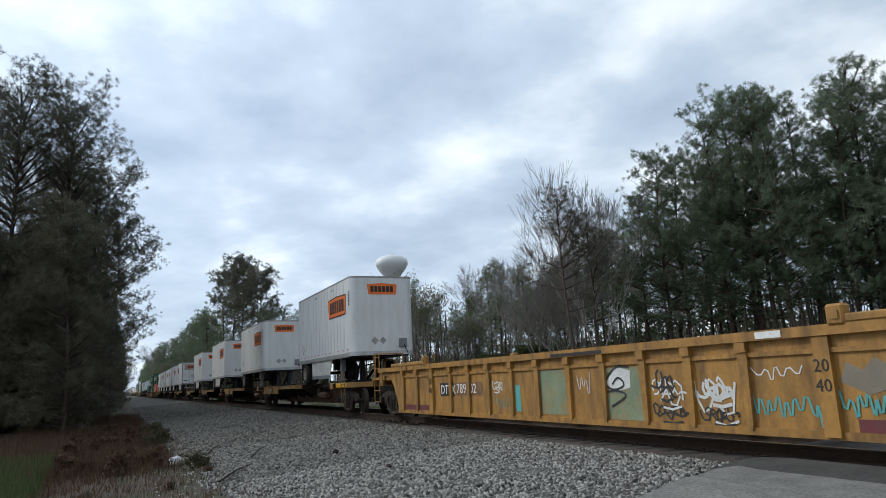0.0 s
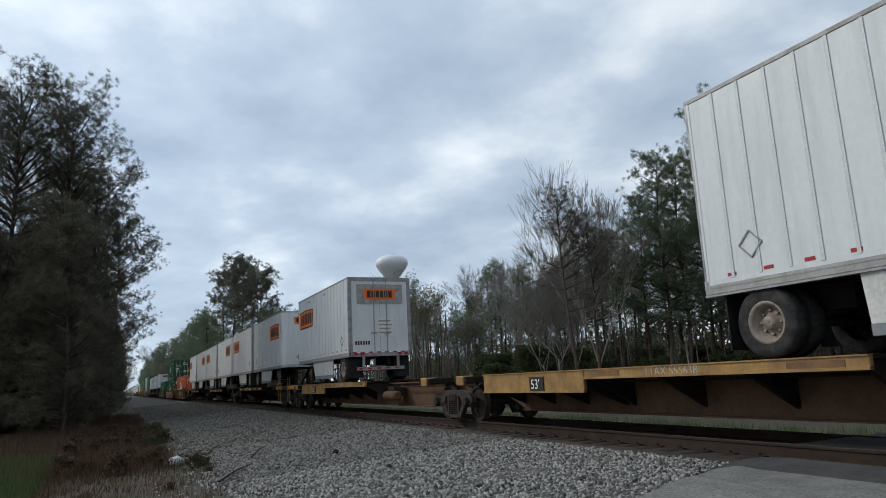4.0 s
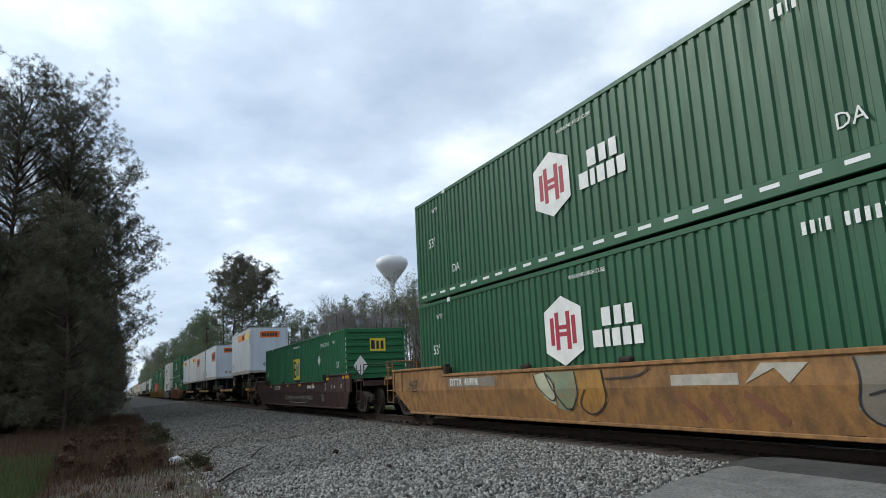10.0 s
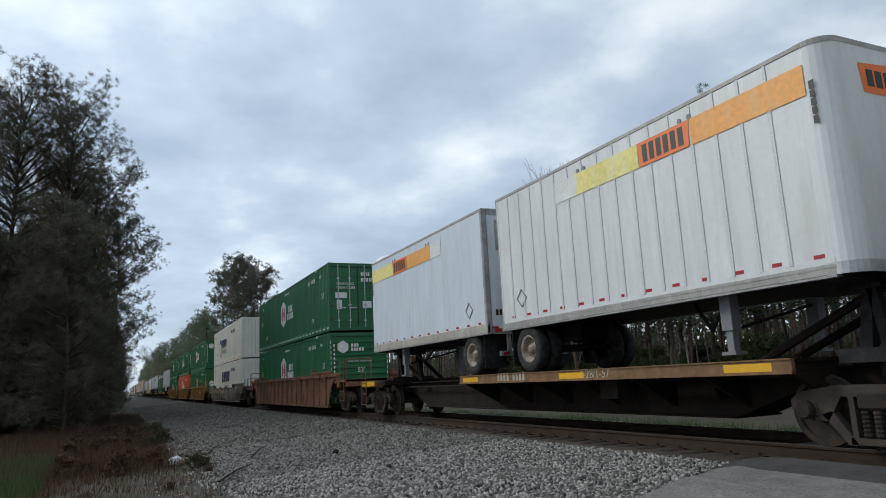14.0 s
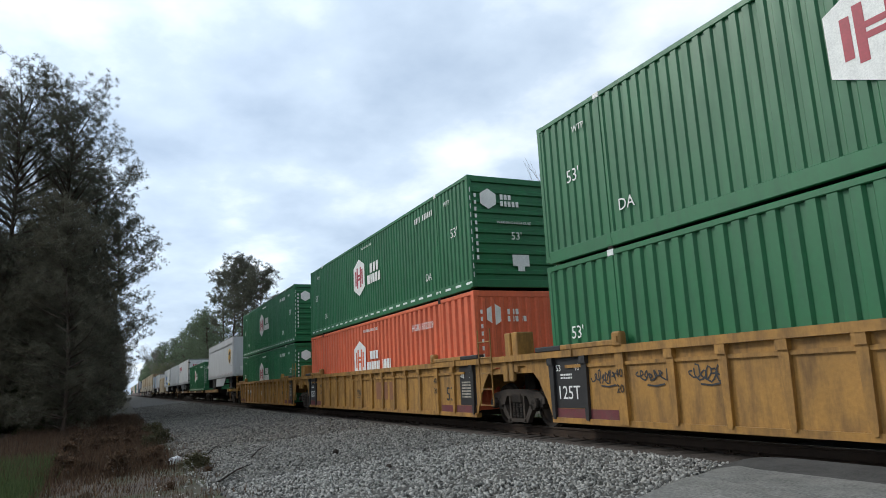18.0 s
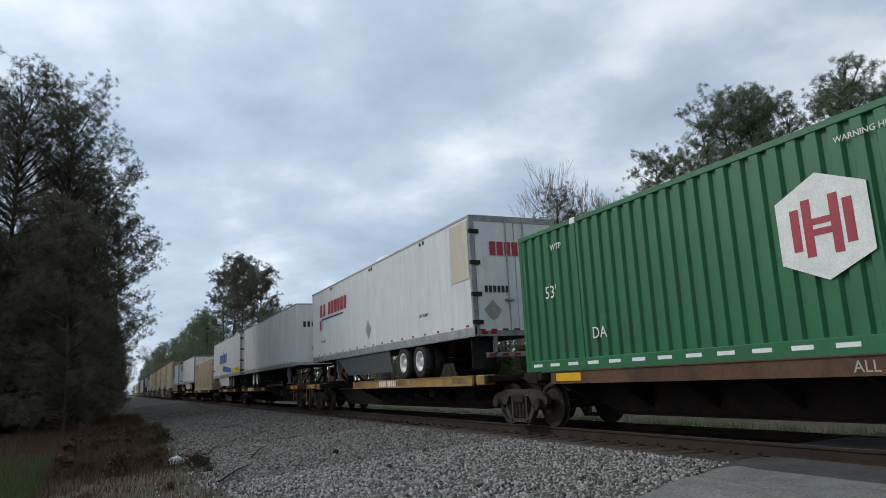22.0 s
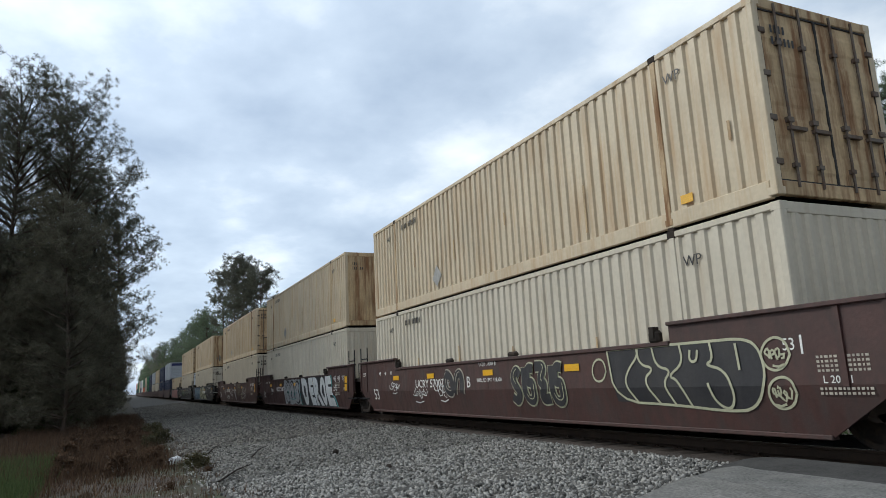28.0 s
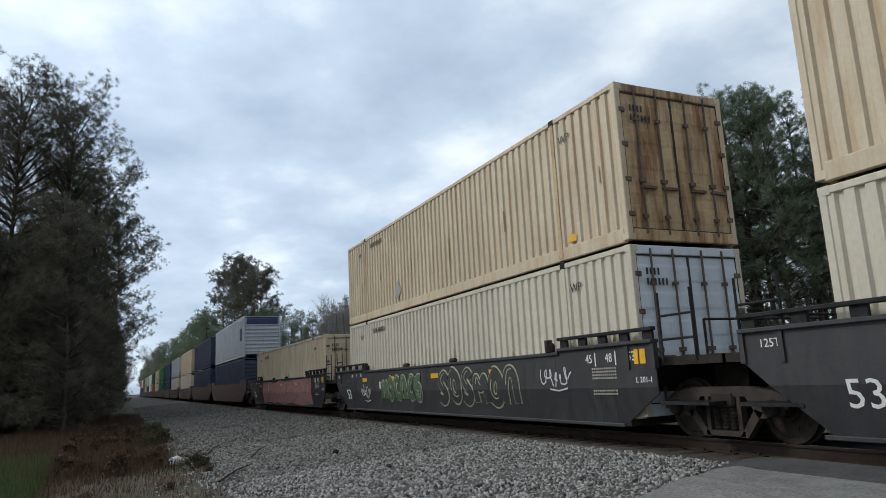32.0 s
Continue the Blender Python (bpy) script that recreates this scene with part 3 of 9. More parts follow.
def stones(name, x0, x1, y0, y1, count, r0, r1, seed, material=M_stone):
    rng = np.random.RandomState(seed)
    base = np.array([(1, 0, 0), (-1, 0, 0), (0, 1, 0), (0, -1, 0), (0, 0, 1), (0, 0, -1)], dtype=float)
    tri = np.array([(0, 2, 4), (2, 1, 4), (1, 3, 4), (3, 0, 4), (2, 0, 5), (1, 2, 5), (3, 1, 5), (0, 3, 5)])
    prof_y = [-8.0, -7.5, -6.8, -6, -5.2, -4.4, -3.6, -2.8, -2.2, -1.75, -1.2, 1.75]
    prof_z = [-0.6, -0.53, -0.47, -0.42, -0.38, -0.33, -0.285, -0.25, -0.225, -0.21, -0.215, -0.21]
    x, y = rng.uniform(x0, x1, count), rng.uniform(y0, y1, count)
    keep = x < np.interp(y, [-8, -4.5, -1.9, 2], [-4.4, -5.9, -6.75, -6.8])
    x, y = x[keep], y[keep]
    n = len(x)
    z = np.interp(y, prof_y, prof_z) + rng.uniform(-0.012, 0.016, n)
    q = rng.normal(size=(n, 3, 3))
    q, _ = np.linalg.qr(q)
    s = rng.uniform(r0, r1, (n, 1, 3)) * rng.uniform(0.75, 1.25, (n, 6, 1))
    v = np.einsum("nij,nkj->nki", q, base[None] * s) + np.stack([x, y, z], 1)[:, None, :]
    f = (tri[None] + 6 * np.arange(n)[:, None, None]).reshape(-1, 3)
    ob = new(name, np_mesh(name, v.reshape(-1, 3), f, material))
    return tagged(ob, "loose grey crushed stones of the ballast", "stones", kind="stuff")


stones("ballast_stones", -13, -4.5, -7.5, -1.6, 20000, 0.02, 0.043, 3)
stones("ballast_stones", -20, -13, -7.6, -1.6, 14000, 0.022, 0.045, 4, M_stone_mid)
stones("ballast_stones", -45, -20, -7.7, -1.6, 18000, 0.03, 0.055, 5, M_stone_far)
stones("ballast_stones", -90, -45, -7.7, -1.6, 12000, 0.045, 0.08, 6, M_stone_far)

# dark brown bed between and beside the rails
M_trackbed = mat("dark_brown_ballast", (0.06, 0.044, 0.034), 0.95, 0, 0.3, 1.5, (0.03, 0.024, 0.02), 0.7, 0, 1.0, 30, fine=0.35)
bed = sheet("track_bed", [(-1.78, -0.24), (-1.6, -0.19), (-1.2, -0.2), (0, -0.2), (1.2, -0.2), (1.7, -0.205)], bal_x, M_trackbed, 0.012, 7)
tagged(bed, "dark brown ballast between the ties", "track bed", kind="structure")
track = tagged(new("railway_track"), "single straight railway track of rusty rails on timber ties", "track", kind="structure")
for side in (-1, 1):
    bm = bmesh.new()
    prof = [(-0.075, -0.185), (0.075, -0.185), (0.07, -0.17), (0.012, -0.145), (0.012, -0.045), (0.036, -0.035), (0.036, -0.004), (0.03, 0.0), (-0.03, 0.0), (-0.036, -0.004), (-0.036, -0.035), (-0.012, -0.045), (-0.012, -0.145), (-0.07, -0.17)]
    a = [bm.verts.new((-950, side * 0.755 + y, z)) for y, z in prof]
    b = [bm.verts.new((80, side * 0.755 + y, z)) for y, z in prof]
    bm.faces.new(a), bm.faces.new(b[::-1])
    for k in range(len(prof)):
        bm.faces.new((a[k - 1], a[k], b[k], b[k - 1]))
    part("rail", bm, M_rail, track, "rust-brown steel rail")
    part("running_surface", boxes((-950, 80, side * 0.755 - 0.024, side * 0.755 + 0.024, 0.0, 0.003)), M_railtop, track, "polished rail head")
tie_me = cached("tie", M_tie, lambda bm: bx(bm, -0.115, 0.115, -1.29, 1.29, -0.36, -0.188, 0.012))
plate_me = cached("tie_plate", M_rail, lambda bm: (bx(bm, -0.1, 0.1, -0.17, 0.17, -0.188, -0.172), bx(bm, -0.05, -0.02, -0.12, -0.09, -0.172, -0.14), bx(bm, 0.02, 0.05, 0.09, 0.12, -0.172, -0.14)))
for k in range(140):
    x = -7.3 - 0.52 * k
    part("tie", tie_me, M_tie, track, at=Matrix.Translation((x, random.uniform(-0.03, 0.03), random.uniform(-0.004, 0.004))))
    if k < 60:
        part("tie_plate", plate_me, M_rail, track, at=(x, -0.755, 0))

road = tagged(new("road"), "worn asphalt road that crosses the track", "road", kind="structure")
bm, rows = bmesh.new(), []
for x, e in ((-7.2, 0.0), (-7.05, 0.45), (-6.85, 0.75), (-6.6, 0.92), (-6.2, 1.0), (-2, 1.0), (9, 1.0)):
    rows.append([bm.verts.new((x + 0.25 * (1 - e) * (k / 5) ** 2, y, -0.28 + e * (z + 0.28))) for k, (y, z) in enumerate(((-1.6, -0.055), (-1.75, -0.06), (-1.92, -0.078), (-2.06, -0.102), (-2.18, -0.122), (-2.5, -0.16)))])
for p, q in zip(rows, rows[1:]):
    for k in range(1, 6):
        bm.faces.new((p[k - 1], p[k], q[k], q[k - 1]))
part("crossing_apron", bm, M_asphalt_dk, road, "dark newer asphalt against the rail", smooth=True)
LEFT = [(-6.6, -2.44, -0.135), (-6.3, -3.35, -0.14), (-5.75, -4.5, -0.165), (-4.6, -7.6, -0.26), (-4.0, -12, -0.4), (-3.6, -40, -0.7)]
JOINT = [(-6.36, -3.03, -0.137), (-4.86, -3.15, -0.14), (9, -3.6, -0.15)]
def slab(pts, material, label, low=-1.2):
    bm = bmesh.new()
    t = [bm.verts.new(p) for p in pts]
    b = [bm.verts.new((x, y, low)) for x, y, z in pts]
    bm.faces.new(t)
    for k in range(len(t)):
        bm.faces.new((t[k - 1], b[k - 1], b[k], t[k]))
    return part("road_surface", bm, material, road, label)
slab([LEFT[0]] + JOINT + [(9, -2.33, -0.125), (-4.72, -2.13, -0.125), (-6.55, -2.07, -0.125)], M_asphalt, "pale worn asphalt")
slab([(x - 0.01, y - 0.02, z) for x, y, z in JOINT[:1]] + LEFT[1:] + [(9, -40, -0.7)] + [(x, y - 0.02, z) for x, y, z in JOINT[::-1][:2]], M_asphalt2, "paler older asphalt")
part("crossing_panel", boxes((-6.95, 9, -0.66, 0.66, -0.3, -0.015)), M_asphalt_dk, road)
part("crossing_panel", boxes((-6.95, 9, 0.85, 3.0, -0.6, -0.02)), M_asphalt_dk, road)
part("road_surface", boxes((-6.95, 9, 3.0, 60, -1.2, -0.1)), M_asphalt, road)


# ---- vegetation ----
def tufts(centres, dirs, rng, needles, length, width, spread=1.0):
    """Sprays of thin blades round each centre, bent towards its direction."""
    n = len(centres)
    d = rng.normal(size=(n, needles, 3)) * spread + dirs[:, None, :]
    d /= np.linalg.norm(d, axis=2, keepdims=True) + 1e-9
    side = np.cross(d, rng.normal(size=(n, needles, 3)))
    side /= np.linalg.norm(side, axis=2, keepdims=True) + 1e-9
    ln = length * rng.uniform(0.6, 1.2, (n, needles, 1))
    c = np.repeat(centres[:, None, :], needles, 1)
    a, b, t = c - side * width / 2, c + side * width / 2, c + d * ln
    v = np.stack([a, b, t], 2).reshape(-1, 3)
    return v


def tri_mesh(name, v, material):
    return np_mesh(name, v, np.arange(len(v)).reshape(-1, 3), material)


def limb_mesh(name, segs, material, n=4):
    """Tapered prisms along (p, q, r0, r1)."""
    if not segs:
        segs = [((0, 0, 0), (0, 0, 0.1), 0.01, 0.01)]
    p = np.array([s[0] for s in segs], dtype=float)
    q = np.array([s[1] for s in segs], dtype=float)
    r0, r1 = np.array([s[2] for s in segs])[:, None, None], np.array([s[3] for s in segs])[:, None, None]
    d = q - p
    d /= np.linalg.norm(d, axis=1, keepdims=True) + 1e-9
    ref = np.where(np.abs(d[:, 2:3]) > 0.9, np.array([[1.0, 0, 0]]), np.array([[0, 0, 1.0]]))
    u = np.cross(d, ref)
    u /= np.linalg.norm(u, axis=1, keepdims=True)
    w = np.cross(d, u)
    a = np.arange(n) * 2 * np.pi / n
    o = u[:, None, :] * np.cos(a)[None, :, None] + w[:, None, :] * np.sin(a)[None, :, None]
    v = np.concatenate([p[:, None, :] + o * r0, q[:, None, :] + o * r1], 1)
    k = np.arange(n)
    f = np.stack([k, (k + 1) % n, n + (k + 1) % n, n + k], 1)
    f = (f[None] + (2 * n) * np.arange(len(segs))[:, None, None]).reshape(-1, 4)
    return np_mesh(name, v.reshape(-1, 3), f, material, True)


def puffs(centres, dirs, rng, needles, size, width, lean=0.45):
    """Round brushes of needles: half of the blades taper outward, half widen."""
    n = len(centres)
    d = rng.normal(size=(n, needles, 3)) + lean * dirs[:, None, :]
    d /= np.linalg.norm(d, axis=2, keepdims=True) + 1e-9
    side = np.cross(d, rng.normal(size=(n, needles, 3)))
    side /= np.linalg.norm(side, axis=2, keepdims=True) + 1e-9
    ln = size * rng.uniform(0.55, 1.1, (n, needles, 1)) * rng.uniform(0.7, 1.2, (n, 1, 1))
    c = np.repeat(centres[:, None, :], needles, 1) + d * ln * 0.15
    tip = c + d * ln
    flip = (np.arange(needles) % 2 == 0)[None, :, None]
    base, apex = np.where(flip, tip, c), np.where(flip, c, tip)
    return np.stack([base - side * width / 2, base + side * width / 2, apex], 2).reshape(-1, 3)


def pine(h, base, reach, seed, material, dense=1.0, label="", puff=0.24, needles=46, wide=0.021, rounded=False, per=1.0, low=0.3):
    """A tall pine: bare lower trunk, ragged crown of round needle brushes with gaps."""
    rng = np.random.RandomState(seed)
    ob = new("pine_tree")
    trunk, limbs, cs, ds = [], [], [], []
    bend = rng.uniform(-0.035, 0.035, 2)
    def axis(z):
        return np.array([bend[0] * z + 0.12 * math.sin(z * 0.5 + seed), bend[1] * z + 0.12 * math.cos(z * 0.43 + seed), z])
    zs = np.linspace(-0.3, h, 14)
    for a, b in zip(zs, zs[1:]):
        ra, rb = [0.17 * (h / 18) * (1 - 0.93 * max(0, z) / h) + 0.012 for z in (a, b)]
        trunk.append((axis(a), axis(b), ra, rb))
    z = base
    while z < h - 0.2:
        f = (z - base) / (h - base)
        for _ in range(rng.randint(2, 5)):
            az = rng.uniform(0, 2 * np.pi)
            ln = reach * (math.sin(min(1.0, (f + 0.22) * 1.25) * math.pi * 0.78) * 0.9 + 0.12) * (1 - 0.42 * f ** 3) * rng.uniform(0.45, 1.2)
            rise = rng.uniform(0.05, 0.45) + 0.5 * f
            if rounded:
                ln = reach * math.sqrt(max(0.1, 1 - ((f - 0.42) / 0.66) ** 2)) * rng.uniform(0.5, 1.1)
                rise = rng.uniform(0.1, 0.4) + 0.9 * f
            p = axis(z)
            dirn = np.array([math.cos(az), math.sin(az), rise])
            dirn /= np.linalg.norm(dirn)
            mid = p + dirn * ln * 0.55
            end = mid + (dirn + np.array([0, 0, rng.uniform(-0.1, 0.4)])) * ln * 0.42
            limbs += [(p, mid, 0.03 + 0.012 * ln, 0.02), (mid, end, 0.02, 0.008)]
            for _ in range(int(2 + ln * 2.6 * per * dense * (low + (1 - low) * min(1.0, 2.2 * f)))):
                t = rng.uniform(0.3, 1.0) if not rounded else rng.uniform(0.12, 1.0) ** 0.5
                q = p + (mid - p) * (t / 0.55) if t < 0.55 else mid + (end - mid) * ((t - 0.55) / 0.45)
                tw = q + rng.normal(size=3) * np.array([0.36, 0.36, 0.2]) + np.array([0, 0, 0.14])
                limbs.append((q, tw, 0.012, 0.006))
                for _ in range(3):
                    cs.append(tw + rng.normal(size=3) * 0.17)
                    ds.append((tw - q) * 0.8 + np.array([0, 0, 0.5]))
        z += rng.uniform(0.28, 0.62) * (1.0 if dense >= 1 else 1.3)
    for _ in range(5):
        cs.append(axis(h) + rng.normal(size=3) * 0.2)
        ds.append(np.array([0, 0, 0.5]))
    part("trunk", limb_mesh("trunk", trunk, M_bark, 8), M_bark, ob)
    part("branchwork", limb_mesh("branchwork", limbs, M_bark, 3), M_bark, ob)
    part("crown", tri_mesh("crown", puffs(np.array(cs), np.array(ds), rng, needles, puff, wide), material), material, ob)
    return tagged(ob, label or "tall pine with a bare trunk and ragged dark green crown", "tree", "roadside pines")


def bare_tree(h, seed, buds=0.0, spread=0.5, thick=0.0065, rise=0.16):
    rng = random.Random(seed)
    ob, segs, tips = new("bare_tree"), [], []
    def grow(p, d, ln, r, depth):
        q = p + d * ln
        segs.append((tuple(p), tuple(q), r, r * 0.75))
        if depth == 0:
            tips.append(q)
            return
        for k in range(4 if depth > 5 else rng.randint(3, 4) if depth < 3 else rng.randint(2, 3)):
            nd = (d + Vector((rng.gauss(0, spread), rng.gauss(0, spread), rng.gauss(rise, 0.1)))).normalized()
            grow(q - d * ln * rng.uniform(0, 0.45), nd, ln * rng.uniform(0.62, 0.88), max(0.0055, r * rng.uniform(0.5, 0.64)), depth - 1)
    grow(Vector((0, 0, -0.2)), Vector((rng.uniform(-.05, .05), rng.uniform(-.05, .05), 1)).normalized(), h * 0.25, thick * h, 7)
    part("trunk", limb_mesh("trunk", segs[:1], M_twig, 8), M_twig, ob)
    part("branchwork", limb_mesh("branchwork", segs[1:], M_twig, 3), M_twig, ob)
    if buds:
        r2 = np.random.RandomState(seed)
        c = np.array([tuple(t) for t in tips])[::2]
        c = np.repeat(c, int(buds), 0) + r2.normal(size=(len(c) * int(buds), 3)) * 0.25
        part("foliage", tri_mesh("foliage", tufts(c, np.zeros_like(c), r2, 4, 0.09, 0.045), M_bud), M_bud, ob, "pale green spring leaves")
        return tagged(ob, "slender tree in pale green spring leaf", "tree", "budding trees")
    return tagged(ob, "leafless grey deciduous tree with fine twigs", "tree", "bare trees")


def shrub(w, h, count, seed, material, leaf=0.16, label="dense dark undergrowth shrub", name="shrub"):
    rng = np.random.RandomState(seed)
    a, r = rng.uniform(0, 2 * np.pi, count), np.sqrt(rng.uniform(0, 1, count))
    z = rng.uniform(0, 1, count) ** 0.8
    lump = 0.65 + 0.35 * np.sin(a * 3 + seed) * np.sin(z * 5 + seed)
    c = np.stack([np.cos(a) * r * w * lump * (1.1 - 0.6 * z), np.sin(a) * r * w * lump * (1.1 - 0.6 * z), z * h * (0.75 + 0.25 * lump)], 1)
    ob = new(name)
    stems = [((0, 0, -0.1), tuple(c[rng.randint(count)]), 0.02, 0.006) for _ in range(14)]
    part("stem_work", limb_mesh("stem_work", stems, M_twig, 3), M_twig, ob)
    part("foliage", tri_mesh("foliage", tufts(c, np.tile([0, 0, 0.3], (count, 1)), rng, 5, leaf * 1.5, leaf * 0.5), material), material, ob)
    return tagged(ob, label, "shrub", "undergrowth")


PLACED = []


def plant(protos, x, y, rng, z=-0.9, s0=0.85, s1=1.15, scale=None, turn=None):
    src = protos[rng.randrange(len(protos))]
    s = scale or rng.uniform(s0, s1)
    m = Matrix.LocRotScale((x, y, z), Euler((0, 0, rng.uniform(0, 6.28) if turn is None else turn)), (s, s, s))
    if src not in PLACED:
        PLACED.append(src)
        src.matrix_basis = m
        return src
    c = copy_thing(src, m)
    c.scale = (s, s, s)
    return c


rng = random.Random(11)
P_right = [pine(20.5, 5.2, 4.6, 21, M_needle, 0.95, low=0.4, per=0.75), pine(20.0, 4.8, 4.4, 22, M_needle, 0.95, low=0.4, per=0.75), pine(19.0, 5.6, 4.2, 23, M_needle, 0.9, low=0.4, per=0.75)]
P_mid = [pine(15.0, 5.5, 2.7, 31, M_needle, 0.8, puff=0.28, needles=34), pine(16.0, 7.5, 2.5, 32, M_needle, 0.8, puff=0.28, needles=34)]
P_left = [pine(21.0, 7.5, 6.0, 41, M_needle2, 0.95, "tall dark pine with a broad open crown", rounded=True, puff=0.2, needles=30, wide=0.02, per=1.4, low=0.6), pine(16.0, 2.2, 4.0, 42, M_needle3, 1.2, "dark pine feathered nearly to the ground", puff=0.24, needles=36, low=0.9), pine(12.0, 0.6, 4.0, 43, M_needle3, 1.5, "low spreading dark pine", puff=0.22, needles=36, low=0.9)]
P_lone = [pine(21.0, 11.6, 4.2, 45, M_needle2, 0.9, rounded=True, puff=0.34, needles=36, wide=0.03, per=0.9), pine(20.0, 10.8, 3.9, 46, M_needle2, 0.9, rounded=True, puff=0.34, needles=36, wide=0.03, per=0.9)]
P_oak = pine(12.0, 5.5, 2.8, 47, M_oak, 0.8, "broad brown-grey tree with withered leaves", rounded=True, puff=0.2, needles=22, wide=0.024, per=1.3)
H_of = {P_right[0]: 20.5, P_right[1]: 20.0, P_right[2]: 19.0, P_mid[0]: 15.0, P_mid[1]: 16.0, P_left[0]: 21.0, P_left[1]: 16.0, P_left[2]: 12.0}
B_tree = [bare_tree(13.5, 51, 0, 0.3, 0.0055, rise=0.3), bare_tree(11.0, 52, 0, 0.32, 0.0055, rise=0.25), bare_tree(9.5, 53, 2, 0.36)]
S_dark = [shrub(2.2, 3.0, 2200, 61, M_leaf, 0.12), shrub(1.7, 2.2, 1700, 62, M_leaf, 0.11)]


def at_bearing(protos, bearing, dist, height, tall=0.0):
    """A tree on a bearing from the crossing, of a given height."""
    a = radians(bearing)
    src = protos[rng.randrange(len(protos))]
    return plant([src], -dist * math.sin(a), EYE[1] + dist * math.cos(a), rng, scale=(height + tall) / H_of[src])


# woods beyond the track near the crossing; heights follow the bearing
BRG = [22, 29, 31.8, 34, 36.3, 38, 40.1, 42.5, 44.7, 47, 49.5]
HGT = [19.2, 19.2, 19.9, 18.4, 17.3, 19.0, 19.8, 18.4, 16.6, 15.6, 14.4]
for k in range(17):
    b = 22.5 + 1.65 * k
    at_bearing(P_right, b + rng.uniform(-0.4, 0.4), rng.uniform(44, 50), np.interp(b, BRG, HGT) * rng.uniform(0.9, 1.0))
for b in (31.8, 40.1):
    at_bearing(P_right[:2], b, 48, np.interp(b, BRG, HGT) + 0.4)
for k in range(16):
    b = 22 + 1.8 * k
    at_bearing(P_right, b + rng.uniform(-0.5, 0.5), rng.uniform(56, 66), np.interp(b, BRG, HGT) * rng.uniform(0.95, 1.1))
BRG2 = [50, 52.5, 55, 57, 60, 62, 64, 66, 67.5, 70, 73, 76, 78.5, 81]
ELV2 = [12.6, 12.4, 10.6, 9.2, 10.3, 8.4, 7.2, 8.0, 8.3, 7.6, 7.2, 6.8, 6.6, 6.6]
for k in range(30):
    b = 49.5 + 1.05 * k
    d = rng.uniform(58, 66) if b < 58 else rng.uniform(70, 84) + (b - 58) * 0.9
    at_bearing(P_mid, b + rng.uniform(-0.3, 0.3), d, d * math.tan(radians(np.interp(b, BRG2, ELV2))) * rng.uniform(0.8, 1.0) + 1.9)
for k in range(30):
    b = 49 + 1.08 * k
    d = rng.uniform(84, 100) + max(0, b - 60) * 1.2
    at_bearing(P_mid, b, d, d * math.tan(radians(np.interp(b, BRG2, ELV2) - 1.0)) * rng.uniform(0.8, 1.0) + 1.9)
for b, d, k, h in ((52.4, 43, 0, 16.6), (54.2, 47, 0, 14.2), (55.6, 48, 1, 12.4), (56.8, 50, 1, 11.4), (58.7, 62, 1, 14.5), (57.4, 64, 1, 13.5), (66.6, 74, 2, 15.6), (70.6, 82, 1, 14.6), (72.2, 84, 0, 15.2), (73.6, 88, 1, 14.6), (75.2, 90, 0, 14.0), (55, 60, 2, 11.5), (62.8, 70, 2, 11.0), (45.5, 52, 1, 13)):
    a = radians(b)
    plant([B_tree[k]], -d * math.sin(a), EYE[1] + d * math.cos(a), rng, scale=h / (13.5, 11.0, 9.5)[k] * 1.02)
for x, y, s in ((-126, 9, 0.95), (-106, 13, 0.72), (-140, 8, 0.8), (-150, 7.0, 0.88), (-158, 8, 0.82)):
    plant([P_right[rng.randrange(3)]], x, y, rng, scale=s)
for x, y, s, k in ((-119, 7.4, 1.07, 0), (-112, 8.2, 1.07, 1), (-100, 8.3, 0.86, 0), (-108, 9.5, 0.95, 1), (-130, 7.4, 1.1, 1)):
    plant([P_lone[k]], x, y, rng, scale=s)
for k in range(22):
    plant(P_mid + B_tree[2:], -165 - 8 * k + rng.uniform(-3, 3), rng.uniform(6.5, 13), rng, s0=1.1, s1=1.4)
for x, y, s in ((-160, 7.6, 1.0), (-170, 8.6, 0.95), (-184, 8.0, 0.94), (-202, 8.2, 1.0), (-216, 8.0, 1.06), (-232, 7.6, 1.04), (-250, 7.4, 1.0), (-272, 7.6, 1.06)):
    plant([P_right[rng.randrange(3)]], x, y, rng, scale=s)
for k in range(26):
    plant(P_mid, -290 - 15 * k + rng.uniform(-4, 4), rng.uniform(5.5, 8.0), rng, s0=1.25, s1=1.5)
plant([B_tree[0]], -318, 5.6, rng, scale=2.0)
for k in range(24):
    plant(P_right, -132 - 9 * k + rng.uniform(-3, 3), rng.uniform(8.5, 15), rng, s0=0.62, s1=0.85)
for k in range(6):
    plant([B_tree[2]], -250 - 14 * k, rng.uniform(5.0, 8), rng, s0=1.5, s1=1.9)
for k in range(46):
    plant(S_dark, -6 - 3.1 * k + rng.uniform(-1, 1), rng.uniform(14, 26) if k < 30 else rng.uniform(8, 14), rng, s0=0.6, s1=1.1)
for b, d, sc in ((54.2, 41, 1.0), (52.2, 42, 0.9)):
    plant([P_oak], -d * math.sin(radians(b)), EYE[1] + d * math.cos(radians(b)), rng, scale=sc)
